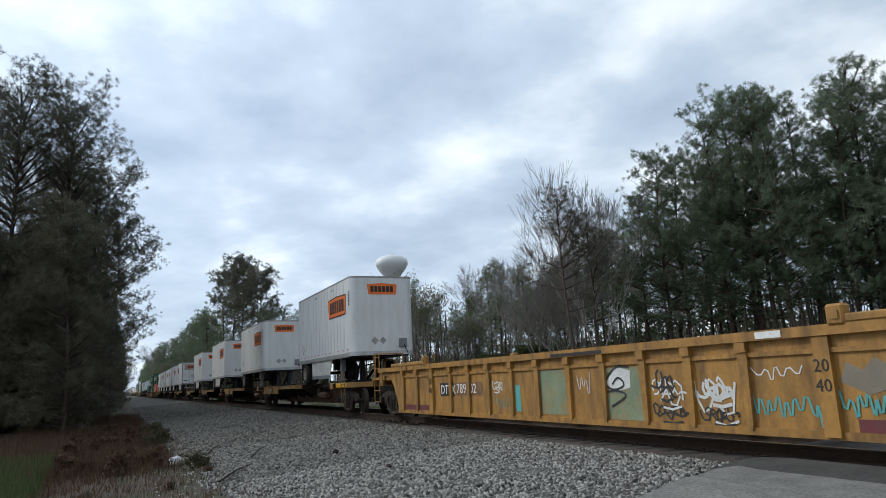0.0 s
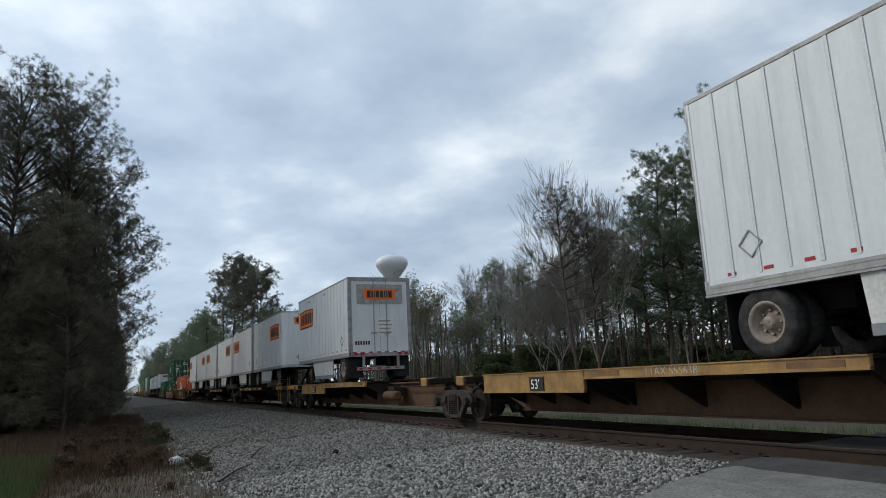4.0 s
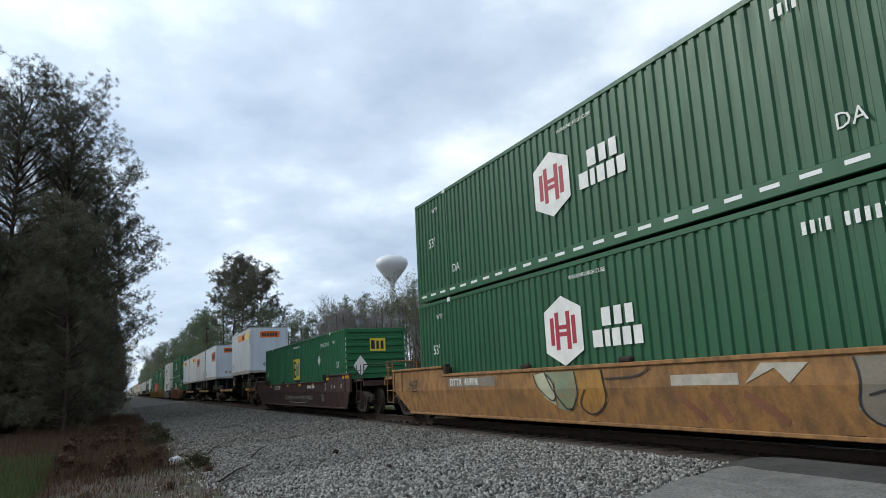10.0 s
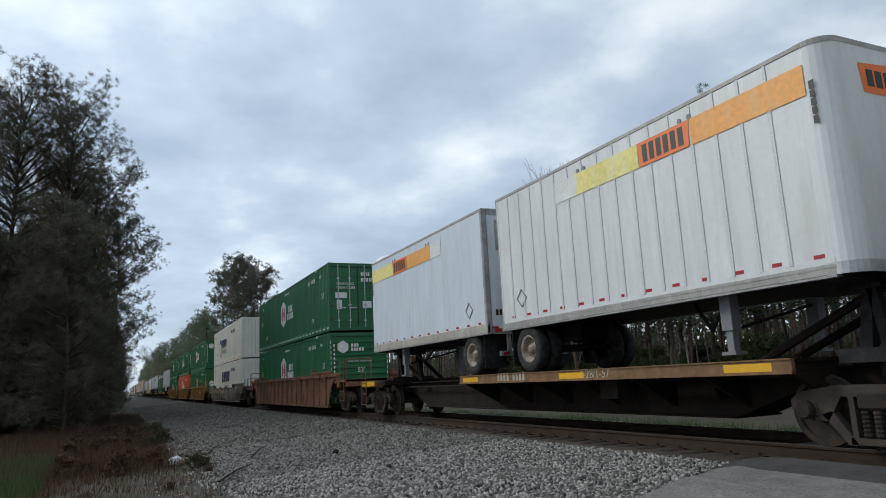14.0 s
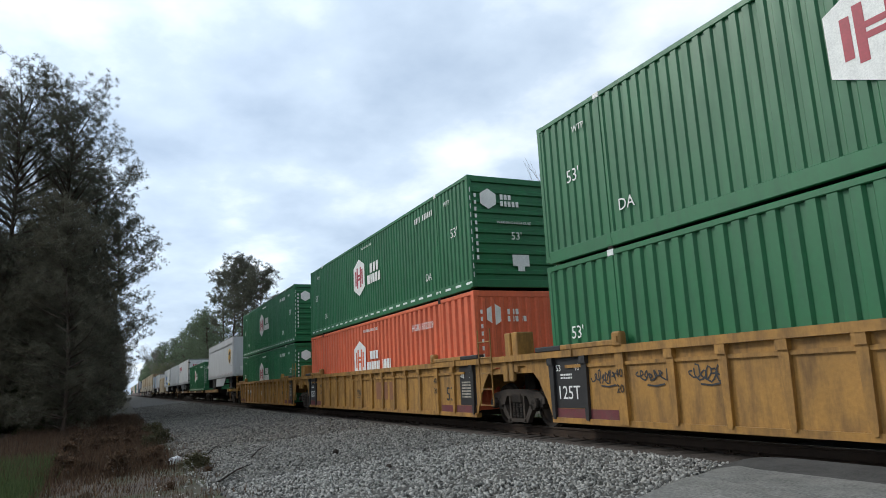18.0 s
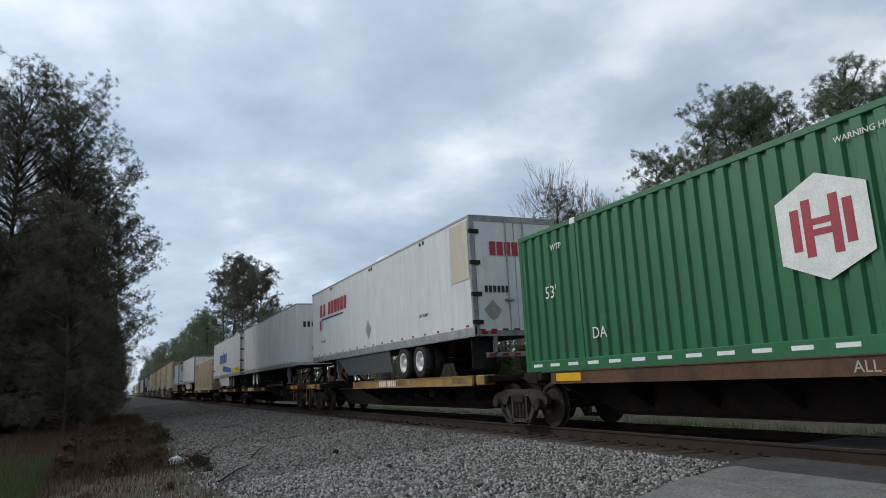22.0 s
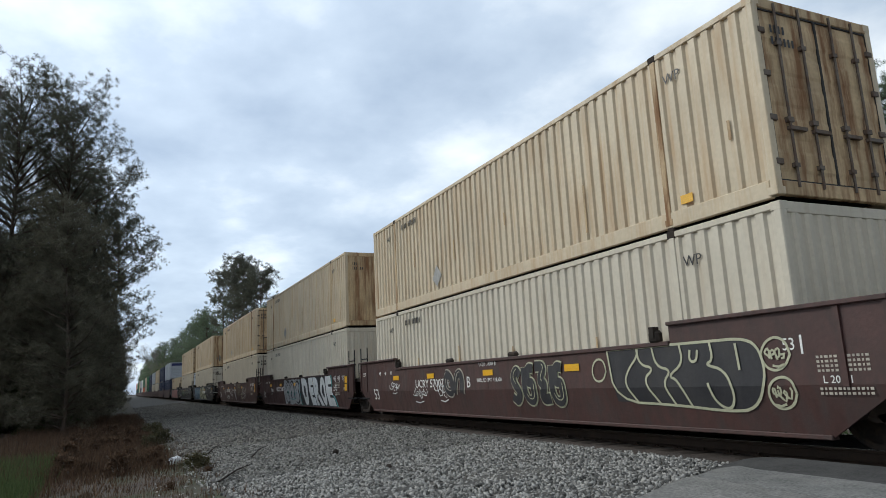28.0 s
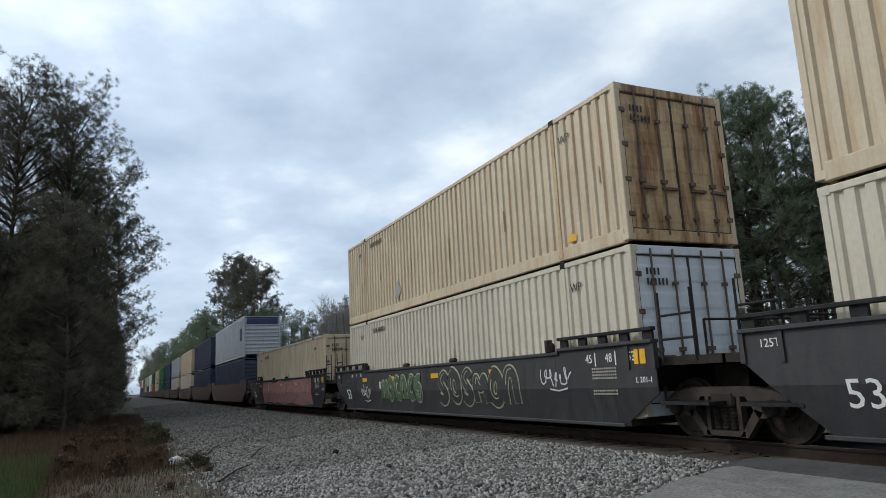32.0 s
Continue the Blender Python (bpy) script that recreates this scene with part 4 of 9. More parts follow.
# woods on the camera's side of the line
for b, d, h in ((93.9, 46, 19.2), (90.8, 50, 12.8), (98.0, 45, 19.4), (102.5, 42, 17), (97, 49, 17.5), (94, 52, 17.5), (92.4, 49, 15.2)):
    at_bearing(P_left[:1], b, d, h)
for k in range(20):
    plant(P_left[2:], -37 - 3.7 * k + rng.uniform(-0.8, 0.8), -11.5 - rng.uniform(0, 0.8), rng, s0=0.82, s1=1.02)
for k in range(18):
    plant(P_left[1:], -44 - 4.2 * k + rng.uniform(-1, 1), -15.9 - rng.uniform(0, 1.5), rng, s0=0.8 + 0.012 * k, s1=1.0 + 0.014 * k)
for k in range(14):
    plant(P_left[1:2], -44 - 5.5 * k + rng.uniform(-1, 1), -21 - rng.uniform(-1, 3), rng, s0=0.85, s1=1.0)
for k in range(22):
    plant(P_left[1:], -112 - 8 * k + rng.uniform(-2, 2), -11.9 - rng.uniform(0, 3), rng, s0=1.05, s1=1.3)
for k in range(16):
    plant(P_left[1:2], -150 - 17 * k + rng.uniform(-4, 4), -11.2 + 0.09 * k + rng.uniform(-0.5, 0.5), rng, s0=0.95, s1=1.15)
for k in range(28):
    plant(S_dark, -42 - 2.6 * k + rng.uniform(-1, 1), rng.uniform(-15, -12.6), rng, s0=0.7, s1=1.1)


for k in range(44):
    plant(S_dark, -2 - 1.6 * k + rng.uniform(-0.8, 0.8), rng.uniform(20, 42), rng, s0=1.0, s1=1.7)
# unseen pines added past the crossing and road, to darken the container ends
for k in range(14):
    plant(P_right, 14 + 4.5 * k + rng.uniform(-1.5, 1.5), rng.uniform(18, 30), rng, s0=0.85, s1=1.0)
for k in range(12):
    plant(P_right, 15 + 4.5 * k + rng.uniform(-1.5, 1.5), rng.uniform(-24, -14), rng, s0=0.8, s1=0.95)


def stand(name, x0, x1, y0, y1, count, h0, h1, seed):
    """The many thin bare trunks of a young stand, with a few dead twigs."""
    r = random.Random(seed)
    segs = []
    for _ in range(count):
        x, y, h, w = r.uniform(x0, x1), r.uniform(y0, y1), r.uniform(h0, h1), r.uniform(0.05, 0.13)
        dx, dy = r.uniform(-0.5, 0.5), r.uniform(-0.3, 0.3)
        segs.append(((x, y, -1.1), (x + dx, y + dy, h), w, w * 0.5))
        for _ in range(3):
            f, a = r.uniform(0.3, 0.8), r.uniform(0, 6.28)
            p = (x + dx * f, y + dy * f, -1.1 + (h + 1.1) * f)
            segs.append((p, (p[0] + 1.1 * math.cos(a), p[1] + 1.1 * math.sin(a), p[2] + r.uniform(0.2, 0.9)), 0.02, 0.006))
    return tagged(new(name, limb_mesh(name, segs, M_trunk, 5)), "many thin bare trunks of a young pine stand", "woods", kind="stuff")


stand("young_stand", -80, -5, 28, 46, 190, 4.0, 7.0, 91)
stand("young_stand", -130, -60, 12, 30, 160, 5.0, 9.0, 92)


def far_woods(name, x0, x1, y0, y1, count, top, material, seed):
    """The closed depth of the woods behind the edge trees: countless sprays of foliage."""
    r = np.random.RandomState(seed)
    x, y = r.uniform(x0, x1, count), r.uniform(y0, y1, count)
    hh = top * (0.7 + 0.3 * np.sin(x * 0.31 + seed) * np.sin(x * 0.077))
    z = -1.0 + hh * r.uniform(0, 1, count) ** 0.9
    c = np.stack([x, y, z], 1)
    ob = new(name, tri_mesh(name, tufts(c, np.tile([0, 0, 0.2], (count, 1)), r, 4, 0.75, 0.3), material))
    return tagged(ob, "closed depth of dark green woodland", "woods", kind="stuff")


far_woods("woodland_depth", -170, 40, 46, 64, 34000, 8.5, M_under, 81)
far_woods("woodland_depth", -420, -120, 14, 24, 22000, 10.0, M_leaf, 82)
far_woods("woodland_depth", -420, -30, -34, -23, 30000, 11.0, M_needle3, 83)


def grass(name, x0, x1, y0, y1, count, hgt, material, seed, label, z=-0.62, clump=0.35):
    r = np.random.RandomState(seed)
    n = count // 12
    cx, cy = r.uniform(x0, x1, n), r.uniform(y0, y1, n)
    c = np.stack([cx, cy, np.full(n, z)], 1)
    c = np.repeat(c, 12, 0) + np.concatenate([r.normal(size=(n * 12, 2)) * clump * 0.4, np.zeros((n * 12, 1))], 1)
    tall = np.repeat(r.uniform(0.5, 1.2, n), 12)
    d = np.concatenate([r.normal(size=(n * 12, 2)) * 0.25, np.ones((n * 12, 1))], 1)
    side = np.stack([r.normal(size=n * 12), r.normal(size=n * 12), np.zeros(n * 12)], 1)
    side /= np.linalg.norm(side, axis=1, keepdims=True)
    v = np.stack([c - side * 0.008, c + side * 0.008, c + d * (hgt * tall * r.uniform(0.6, 1.1, n * 12))[:, None]], 1).reshape(-1, 3)
    return tagged(new(name, tri_mesh(name, v, material)), label, "grass", kind="stuff")


grass("dry_weeds", -60, -16, -13.5, -8.0, 30000, 0.46, M_dry, 71, "tall reddish-brown dry weeds")
grass("dry_weeds", -24, -10, -12.5, -7.9, 12000, 0.17, M_dry, 72, "short dry grass")
grass("dry_weeds", -34, -9, -8.6, -7.0, 1500, 0.17, M_dry, 75, "sparse dry weeds on the edge of the ballast", z=-0.54)
grass("dry_straw", -50, -9, -12.5, -7.5, 2600, 0.2, M_straw, 76, "pale dead straw among the weeds")
stones("ballast_stones", -24, -8, -8.6, -7.4, 800, 0.02, 0.045, 8)
grass("green_grass", -22, -12, -13.5, -10.6, 16000, 0.36, M_grass, 73, "patch of green grass")
grass("green_verge", -70, 0, 2.3, 9.0, 42000, 0.34, M_grass, 74, "green grass verge beyond the track", z=-0.9)
S_weed = [shrub(0.8, 0.62, 300, 63, M_weed, 0.085, "small olive-brown weed bush", "weed_bush"), shrub(0.5, 0.5, 200, 64, M_dry, 0.08, "small dry weed bush", "weed_bush")]
for k in range(46):
    plant([S_weed[1]], rng.uniform(-34, -17), rng.uniform(-10.6, -8.1), rng, z=-0.62, s0=0.5, s1=1.0)
for x, y, k, s in ((-25.4, -7.9, 0, 0.8), (-24.0, -8.2, 0, 0.7), (-16.3, -7.6, 0, 0.62), (-15.4, -7.45, 1, 0.35), (-30, -7.9, 0, 0.9), (-19.9, -8.3, 1, 0.7), (-20.6, -8.9, 1, 0.7), (-13.6, -8.3, 1, 0.3)):
    plant([S_weed[k]], x, y, rng, z=-0.6, scale=s)
can = tagged(new("tin_can"), "white discarded bucket lying on the ballast edge", "bucket")
bm = bmesh.new()
ring(bm, [(0.0, -0.16), (0.075, -0.16), (0.085, 0.16), (0.07, 0.16), (0.065, -0.13), (0.0, -0.13)], 16)
part("shell", bm, M_can, can)
can.matrix_basis = pose(-17.7, -7.95, -0.44, 0, 0, 60)
branch = tagged(new("fallen_branch"), "thin dark branch lying on the ballast", "branch")
part("stick", limb_mesh("stick", [((-1.3, 0, 0), (0.1, 0.03, 0.03), 0.02, 0.016), ((0.1, 0.03, 0.03), (1.4, 0.0, 0.0), 0.016, 0.008)], M_tie, 5), M_tie, branch)
branch.matrix_basis = pose(-17.2, -6.1, -0.36, 0, 0, 163)
for x, y, z, a in ((-14.2, -7.05, -0.45, 158), (-20.0, -6.75, -0.42, 166)):
    copy_thing(branch, pose(x, y, z, 0, 0, a))
lump = tagged(new("clod"), "dark clod of earth on the ballast", "clod")
bm = bmesh.new()
bmesh.ops.create_icosphere(bm, subdivisions=2, radius=0.06)
for v in bm.verts:
    v.co *= 0.8 + 0.4 * random.Random(round(v.co.x * 91 + v.co.y * 57 + v.co.z * 33, 3)).random()
part("lump", bm, M_tie, lump)
lump.matrix_basis = pose(-14.7, -4.95, -0.3)
copy_thing(lump, pose(-11.6, -4.9, -0.34, 0, 0, 70))

# water tower
tower = tagged(new("water_tower"), "white spheroid water tower on a slender column", "water tower")
bm = bmesh.new()
ring(bm, [(1.7, -1), (1.15, 8), (1.05, 42), (1.25, 44), (1.9, 45.2)], 24, "Z")
part("column", bm, M_tank, tower, smooth=True)
bm = bmesh.new()
ring(bm, [(1.9, 45.2), (3.3, 47.0), (5.1, 49.2), (6.5, 51.2), (7.1, 52.5), (7.15, 53.6), (6.6, 54.9), (5.0, 56.0), (2.6, 56.6), (0.01, 56.8)], 32, "Z")
part("tank", bm, M_tank, tower, smooth=True)
part("hatch", boxes((-0.5, 0.5, -0.5, 0.5, 56.6, 57.3)), M_tank, tower)
bars("tank_mark", tower, -3.4, -6.4, 53.0, 0.85, [0.8, 0.8, 0.7, 0.8, -0.5, 0.8, 0.8, 0.6], M_placard)
tower.matrix_basis = pose(-280, 98, -0.9, 0, 0, -68)

# ---- the train ----
MOVERS = []
SPINS = []
WHEEL_R = 0.457


def moving(ob, u, z=0.0):
    """A thing of the train: its place along the line at the start."""
    MOVERS.append((ob, u, z))
    ob.matrix_basis = pose(u, 0, z)
    return ob


def side_frame(bm):
    y0, y1 = -0.06, 0.06
    prism(bm, [(-1.13, 0.62), (-1.13, 0.5), (-0.72, 0.36), (-0.62, 0.36), (-0.42, 0.66), (0.42, 0.66), (0.62, 0.36), (0.72, 0.36), (1.13, 0.5), (1.13, 0.62), (0.98, 0.72), (0.5, 0.8), (-0.5, 0.8), (-0.98, 0.72)], y0, y1)
    prism(bm, [(-0.7, 0.44), (-0.4, 0.08), (-0.26, 0.08), (-0.56, 0.48)], y0, y1)
    prism(bm, [(0.7, 0.44), (0.4, 0.08), (0.26, 0.08), (0.56, 0.48)], y0, y1)
    bx(bm, -0.36, 0.36, y0, y1, 0.09, 0.17)
    bx(bm, -0.33, -0.26, y0, y1, 0.17, 0.66)
    bx(bm, 0.26, 0.33, y0, y1, 0.17, 0.66)
    for x in (-0.89, 0.89):
        bx(bm, x - 0.16, x + 0.16, y0 - 0.02, y1 + 0.02, 0.4, 0.62, 0.03)


def truck(car, x, u, spin=True):
    """A two-axle railway truck under a car."""
    t = part("truck", cached("bolster", M_steel, lambda bm: (bx(bm, -0.22, 0.22, -1.1, 1.1, 0.5, 0.72, 0.03), bx(bm, -0.2, 0.2, -0.35, 0.35, 0.72, 0.86, 0.02), bx(bm, -1.3, 1.3, -0.55, -0.45, 0.4, 0.5), bx(bm, -1.3, 1.3, 0.45, 0.55, 0.4, 0.5))), M_steel, car, "grimy cast-steel truck", (x, 0, 0))
    frame_me = cached("side_frame", M_cast, side_frame)
    spring_me = cached("spring", M_steel, lambda bm: [ring(bm, [(0.055 + 0.012 * (k % 2), 0.18 + 0.026 * k) for k in range(13)], 8, "Z")])
    for s in (-1, 1):
        part("side_frame", frame_me, M_cast, t, at=(0, s * 1.02, 0))
    for sx in (-0.15, 0.0, 0.15):
        part("spring", spring_me, M_steel, t, at=(sx, -1.03, 0))
    for sx in (-0.89, 0.89):
        part("bearing_cap", cached("bearing_cap", M_steel, lambda bm: ring(bm, [(0.01, -0.1), (0.1, -0.1), (0.12, -0.07), (0.12, 0.02)], 12)), M_steel, t, at=(sx, -1.1, 0.5))

        def wheels(bm):
            for s in (-1, 1):
                ring(bm, [(0.1, s * 0.8), (0.13, s * 0.8), (0.16, s * 0.765), (0.36, s * 0.755), (0.38, s * 0.79), (WHEEL_R - 0.005, s * 0.79), (WHEEL_R, s * 0.7), (WHEEL_R + 0.026, s * 0.685), (WHEEL_R + 0.02, s * 0.66), (0.38, s * 0.66), (0.36, s * 0.7), (0.1, s * 0.69)], 28)
                for k in range(3):
                    a = 2.1 * k
                    bx(bm, 0.24 * math.cos(a) - 0.03, 0.24 * math.cos(a) + 0.03, s * 0.755, s * 0.77, 0.24 * math.sin(a) - 0.03, 0.24 * math.sin(a) + 0.03)
            rod(bm, (0, -1.0, 0), (0, 1.0, 0), 0.085, n=10)
        w = part("wheelset", cached("wheelset", M_wheel, wheels), M_wheel, t, "steel wheels on an axle", (sx, 0, WHEEL_R))
        if spin:
            SPINS.append((w, sx, u + x + sx))
    return t


def ladder(car, x, y, z0, z1, w, material):
    bm = bmesh.new()
    for a in (x, x + w):
        rod(bm, (a, y, z0), (a, y, z1), 0.017, n=6)
    for k in range(7):
        z = z0 + 0.02 + k * 0.36
        if z < z1:
            rod(bm, (x, y, z), (x + w, y, z), 0.013, n=5)
    part("ladder", bm, material, car, "steel end ladder")


def coupler(car, x, s):
    bm = bmesh.new()
    bx(bm, x, x + s * 0.9, -0.12, 0.12, 0.72, 0.95, 0.02)
    bx(bm, x + s * 0.85, x + s * 1.15, -0.2, 0.16, 0.68, 1.0, 0.05)
    part("coupler", bm, M_steel, car, "knuckle coupler")
    bm = bmesh.new()
    rings = []
    for k in range(9):
        a = math.pi * k / 8
        rings.append([bm.verts.new((x + s * (1.1 * k / 8 + 0.022 * math.sin(c) * math.cos(a)), -0.35 + 0.022 * math.cos(c), 0.8 - 0.35 * math.sin(a) + 0.022 * math.sin(c))) for c in (0, 1.05, 2.09, 3.14, 4.19, 5.24)])
    for p, q in zip(rings, rings[1:]):
        for k in range(6):
            bm.faces.new((p[k - 1], p[k], q[k], q[k - 1]))
    bm.faces.new(rings[0])
    bm.faces.new(rings[-1])
    part("brake_hose", bm, M_black, car)


def well_ribbed(u, half, ma, front_end=True, rear_end=True, trucks=(1, 1), label="", black=(0, 0), spin=True, sheet=None):
    """A ribbed-side container well car."""
    car = tagged(new("well_car"), label or "yellow steel well car with ribbed sides", "railcar", "train cars")
    e = half
    def panel(bm):
        arch = [(e - 0.65, 1.3), (e - 0.95, 1.2), (e - 1.2, 0.98), (e - 1.45, 0.6), (e - 1.6, 0.3), (e - 1.65, 0.2)]
        prism(bm, [(-x, z) for x, z in [(e - 0.1, 1.43), (e - 0.1, 1.3)] + arch] + [(x, z) for x, z in arch[::-1] + [(e - 0.1, 1.3), (e - 0.1, 1.43)]], -0.012, 0.012)
    sheet = sheet or ma
    me = cached(("side_panel", half), sheet, panel)
    def chord(bm):
        prism(bm, [(-e, 1.41), (e, 1.41), (e, 1.51), (e - 0.12, 1.54), (-e + 0.12, 1.54), (-e, 1.51)], -0.11, 0.06)
    chm = cached(("top_chord", half), ma, chord)
    def rib(bm):
        prism(bm, [(-0.035, 0.24), (0.035, 0.24), (0.05, 0.32), (0.085, 1.41), (-0.085, 1.41), (-0.05, 0.32)], -0.06, 0.0)
        bx(bm, -0.09, 0.09, -0.09, 0.0, 1.27, 1.41)
    rim = cached("rib", ma, rib)
    def wide_rib(bm):
        bx(bm, -0.11, 0.11, -0.07, 0.0, 0.2, 1.41)
    wim = cached("wide_rib", ma, wide_rib)
    for s in (-1, 1):
        flip = Matrix.Translation((0, s * 1.37, 0)) if s < 0 else Matrix.Translation((0, s * 1.37, 0)) @ Matrix.Rotation(math.pi, 4, "Z")
        part("side_panel", me, sheet, car, at=(0, s * 1.37, 0))
        part("top_chord", chm, ma, car, at=flip)
        part("upper_lip", cached(("upper_lip", half), ma, lambda bm: bx(bm, -e + 2.2, e - 2.2, -0.05, 0, 1.2, 1.26)), ma, car, at=flip)
        part("bottom_sill", cached(("bottom_sill", half), ma, lambda bm: bx(bm, -e + 1.65, e - 1.65, -0.045, 0.1, 0.17, 0.27)), ma, car, at=flip)
        for k, x in enumerate((-8.0, -6.93, -5.9, -4.7, -3.66, -2.65, -1.6, -0.55, 0.55, 1.6, 2.65, 3.66, 4.7, 5.9, 6.93, 8.0)):
            wide = k in (2, 13)
            if s > 0 and k % 2:
                continue
            dark = s < 0 and ((x > 7.1 and black[0]) or (x < -6.9 and black[1]))
            part("rib", cached("rib", M_logo_k, rib) if dark else wim if wide else rim, ma, car, at=flip @ Matrix.Translation((x, -0.012, 0)))
        for d in (-1, 1):
            inner = s < 0 and black[0 if d > 0 else 1]
            part("raised_end", cached(("raised_end", d), ma, lambda bm: (bx(bm, d * 0.35, d * -1.25, -0.13, 0.07, 1.54, 1.64, 0.015), bx(bm, -0.02, 0.02, -0.14, -0.1, 1.41, 1.64))), ma, car, at=flip @ Matrix.Translation((d * (e - 2.55), 0, 0)))
            part("raised_end", cached(("raised_tip", d), M_logo_k if inner else ma, lambda bm: (bx(bm, d * 0.36, d * 1.25, -0.13, 0.07, 1.54, 1.64, 0.015), bx(bm, d * 0.3, d * 0.36, -0.125, 0, 1.55, 1.63))), ma, car, at=flip @ Matrix.Translation((d * (e - 2.55), 0, 0)))
            part("guide_bracket", cached("guide_bracket", ma, lambda bm: (bx(bm, -0.14, 0.1, -0.14, 0.02, 1.51, 1.77, 0.03), bx(bm, -0.06, 0.04, -0.16, -0.13, 1.59, 1.69))), ma, car, at=flip @ Matrix.Translation((d * (e - 3.9), 0, 0)))
            part("end_post", cached("end_post", ma, lambda bm: (bx(bm, -0.1, 0.1, -0.05, 0.05, 0.98, 1.43, 0.02), bx(bm, -0.25, 0.25, -0.02, 0.04, 1.18, 1.32))), ma, car, at=flip @ Matrix.Translation((d * (e - 0.15), 0, 0)))
    for x in (-(e - 2.15), -5, -2.5, 0, 2.5, 5, e - 2.15):
        part("floor_beam", cached("floor_beam", M_steel, lambda bm: bx(bm, -0.12, 0.12, -1.36, 1.36, 0.18, 0.33)), M_steel, car, at=(x, 0, 0))
    finish_well(car, u, e, ma, front_end, rear_end, trucks, spin)
    return moving(car, u)


def finish_well(car, u, e, ma, front_end, rear_end, trucks, spin):
    """Ends, platforms, trucks."""
    for d, is_end, tk in ((1, front_end, trucks[0]), (-1, rear_end, trucks[1])):
        bm = bmesh.new()
        prism(bm, [(d * (e - 2.1), 0.4), (d * (e - 1.9), 0.4), (d * (e - 1.5), 1.15), (d * (e + 0.1), 1.15), (d * (e + 0.1), 1.28), (d * (e - 1.6), 1.28)], -1.33, 1.33)
        part("end_platform", bm, M_steel if ma in (M_darkcar, M_browncar) else ma, car)
        bm = bmesh.new()
        bx(bm, d * (e - 1.0), d * (e + 0.5), -0.4, 0.4, 0.78, 1.12)
        part("draft_sill", bm, M_steel, car)
        if is_end:
            if ma is M_darkcar:
                for y in (-1.4, 1.26):
                    part("end_girder", boxes((d * (e + 0.22), d * (e + 1.3), y, y + 0.14, 0.98, 1.5, 0.01)), M_black, car, "black end girder")
                part("end_step", boxes((d * (e + 0.3), d * (e + 1.3), -1.46, -1.15, 0.86, 0.9)), M_dullrail, car, "worn grey step")
            ladder(car, d * (e + (1.15 if ma is M_darkcar else 0.35)) - 0.2, -1.47 if ma is M_darkcar else -1.4, 0.45, 1.75 if car.name in DRAPED else 2.05, 0.5, ma)
            bm = bmesh.new()
            bx(bm, d * (e + 0.1), d * (e + 0.9), -1.38, 1.38, 1.18, 1.26)
            bx(bm, d * (e + 0.82), d * (e + 0.9), -1.38, 1.38, 1.0, 1.26)
            part("end_sill", bm, ma, car)
            coupler(car, d * (e + 0.5), d)
            bm = bmesh.new()
            top = 1.75 if car.name in DRAPED else 2.05
            for y in (-1.3, -0.3, 0.9):
                rod(bm, (d * (e + 0.7), y, 1.25), (d * (e + 0.7), y, top), 0.02)
            rod(bm, (d * (e + 0.7), -1.3, top), (d * (e + 0.7), -0.3, top), 0.02)
            part("handrail", bm, ma, car)
        else:
            if ma in (M_darkcar, M_browncar):
                # low end platform with black grab rails
                rods = [((x, -1.42, 1.2), (x, -1.42, 2.3)) for x in (e - 1.05, e - 0.35)] + [((e - 1.05, -1.42, z), (e - 0.35, -1.42, z)) for z in (1.55, 1.92)]
                rods += [((e - 0.25, -1.3, 1.8), (e - 0.25, 1.3, 1.8))] + [((e - 0.25, y, 1.25), (e - 0.25, y, 1.8)) for y in (-1.3, 0.0, 1.3)]
                for p, q in rods:
                    bm = bmesh.new()
                    rod(bm, (d * p[0], p[1], p[2]), (d * q[0], q[1], q[2]), 0.02)
                    part("grab_rail", bm, M_black, car)
                part("end_step", boxes((d * (e - 1.2), d * (e - 0.2), -1.44, -1.1, 0.55, 0.6)), M_black, car)
                if tk:
                    truck(car, d * (e - 0.3), u, spin)
                continue
            bm = bmesh.new()
            bx(bm, d * (e - 0.3), d * (e - 0.06), -1.3, -0.86, 1.28, 2.05, 0.02)
            part("standard_post", bm, ma, car, "hollow bulkhead post")
            part("standard_post", boxes((d * (e - 0.3), d * (e - 0.06), 0.86, 1.3, 1.28, 2.05, 0.02)), ma, car, "hollow bulkhead post")
            if d > 0:
                ladder(car, e - 1.2, -1.5, 0.45, 2.2, 0.6, ma)
        if tk:
            truck(car, d * (e - 0.3), u, spin)


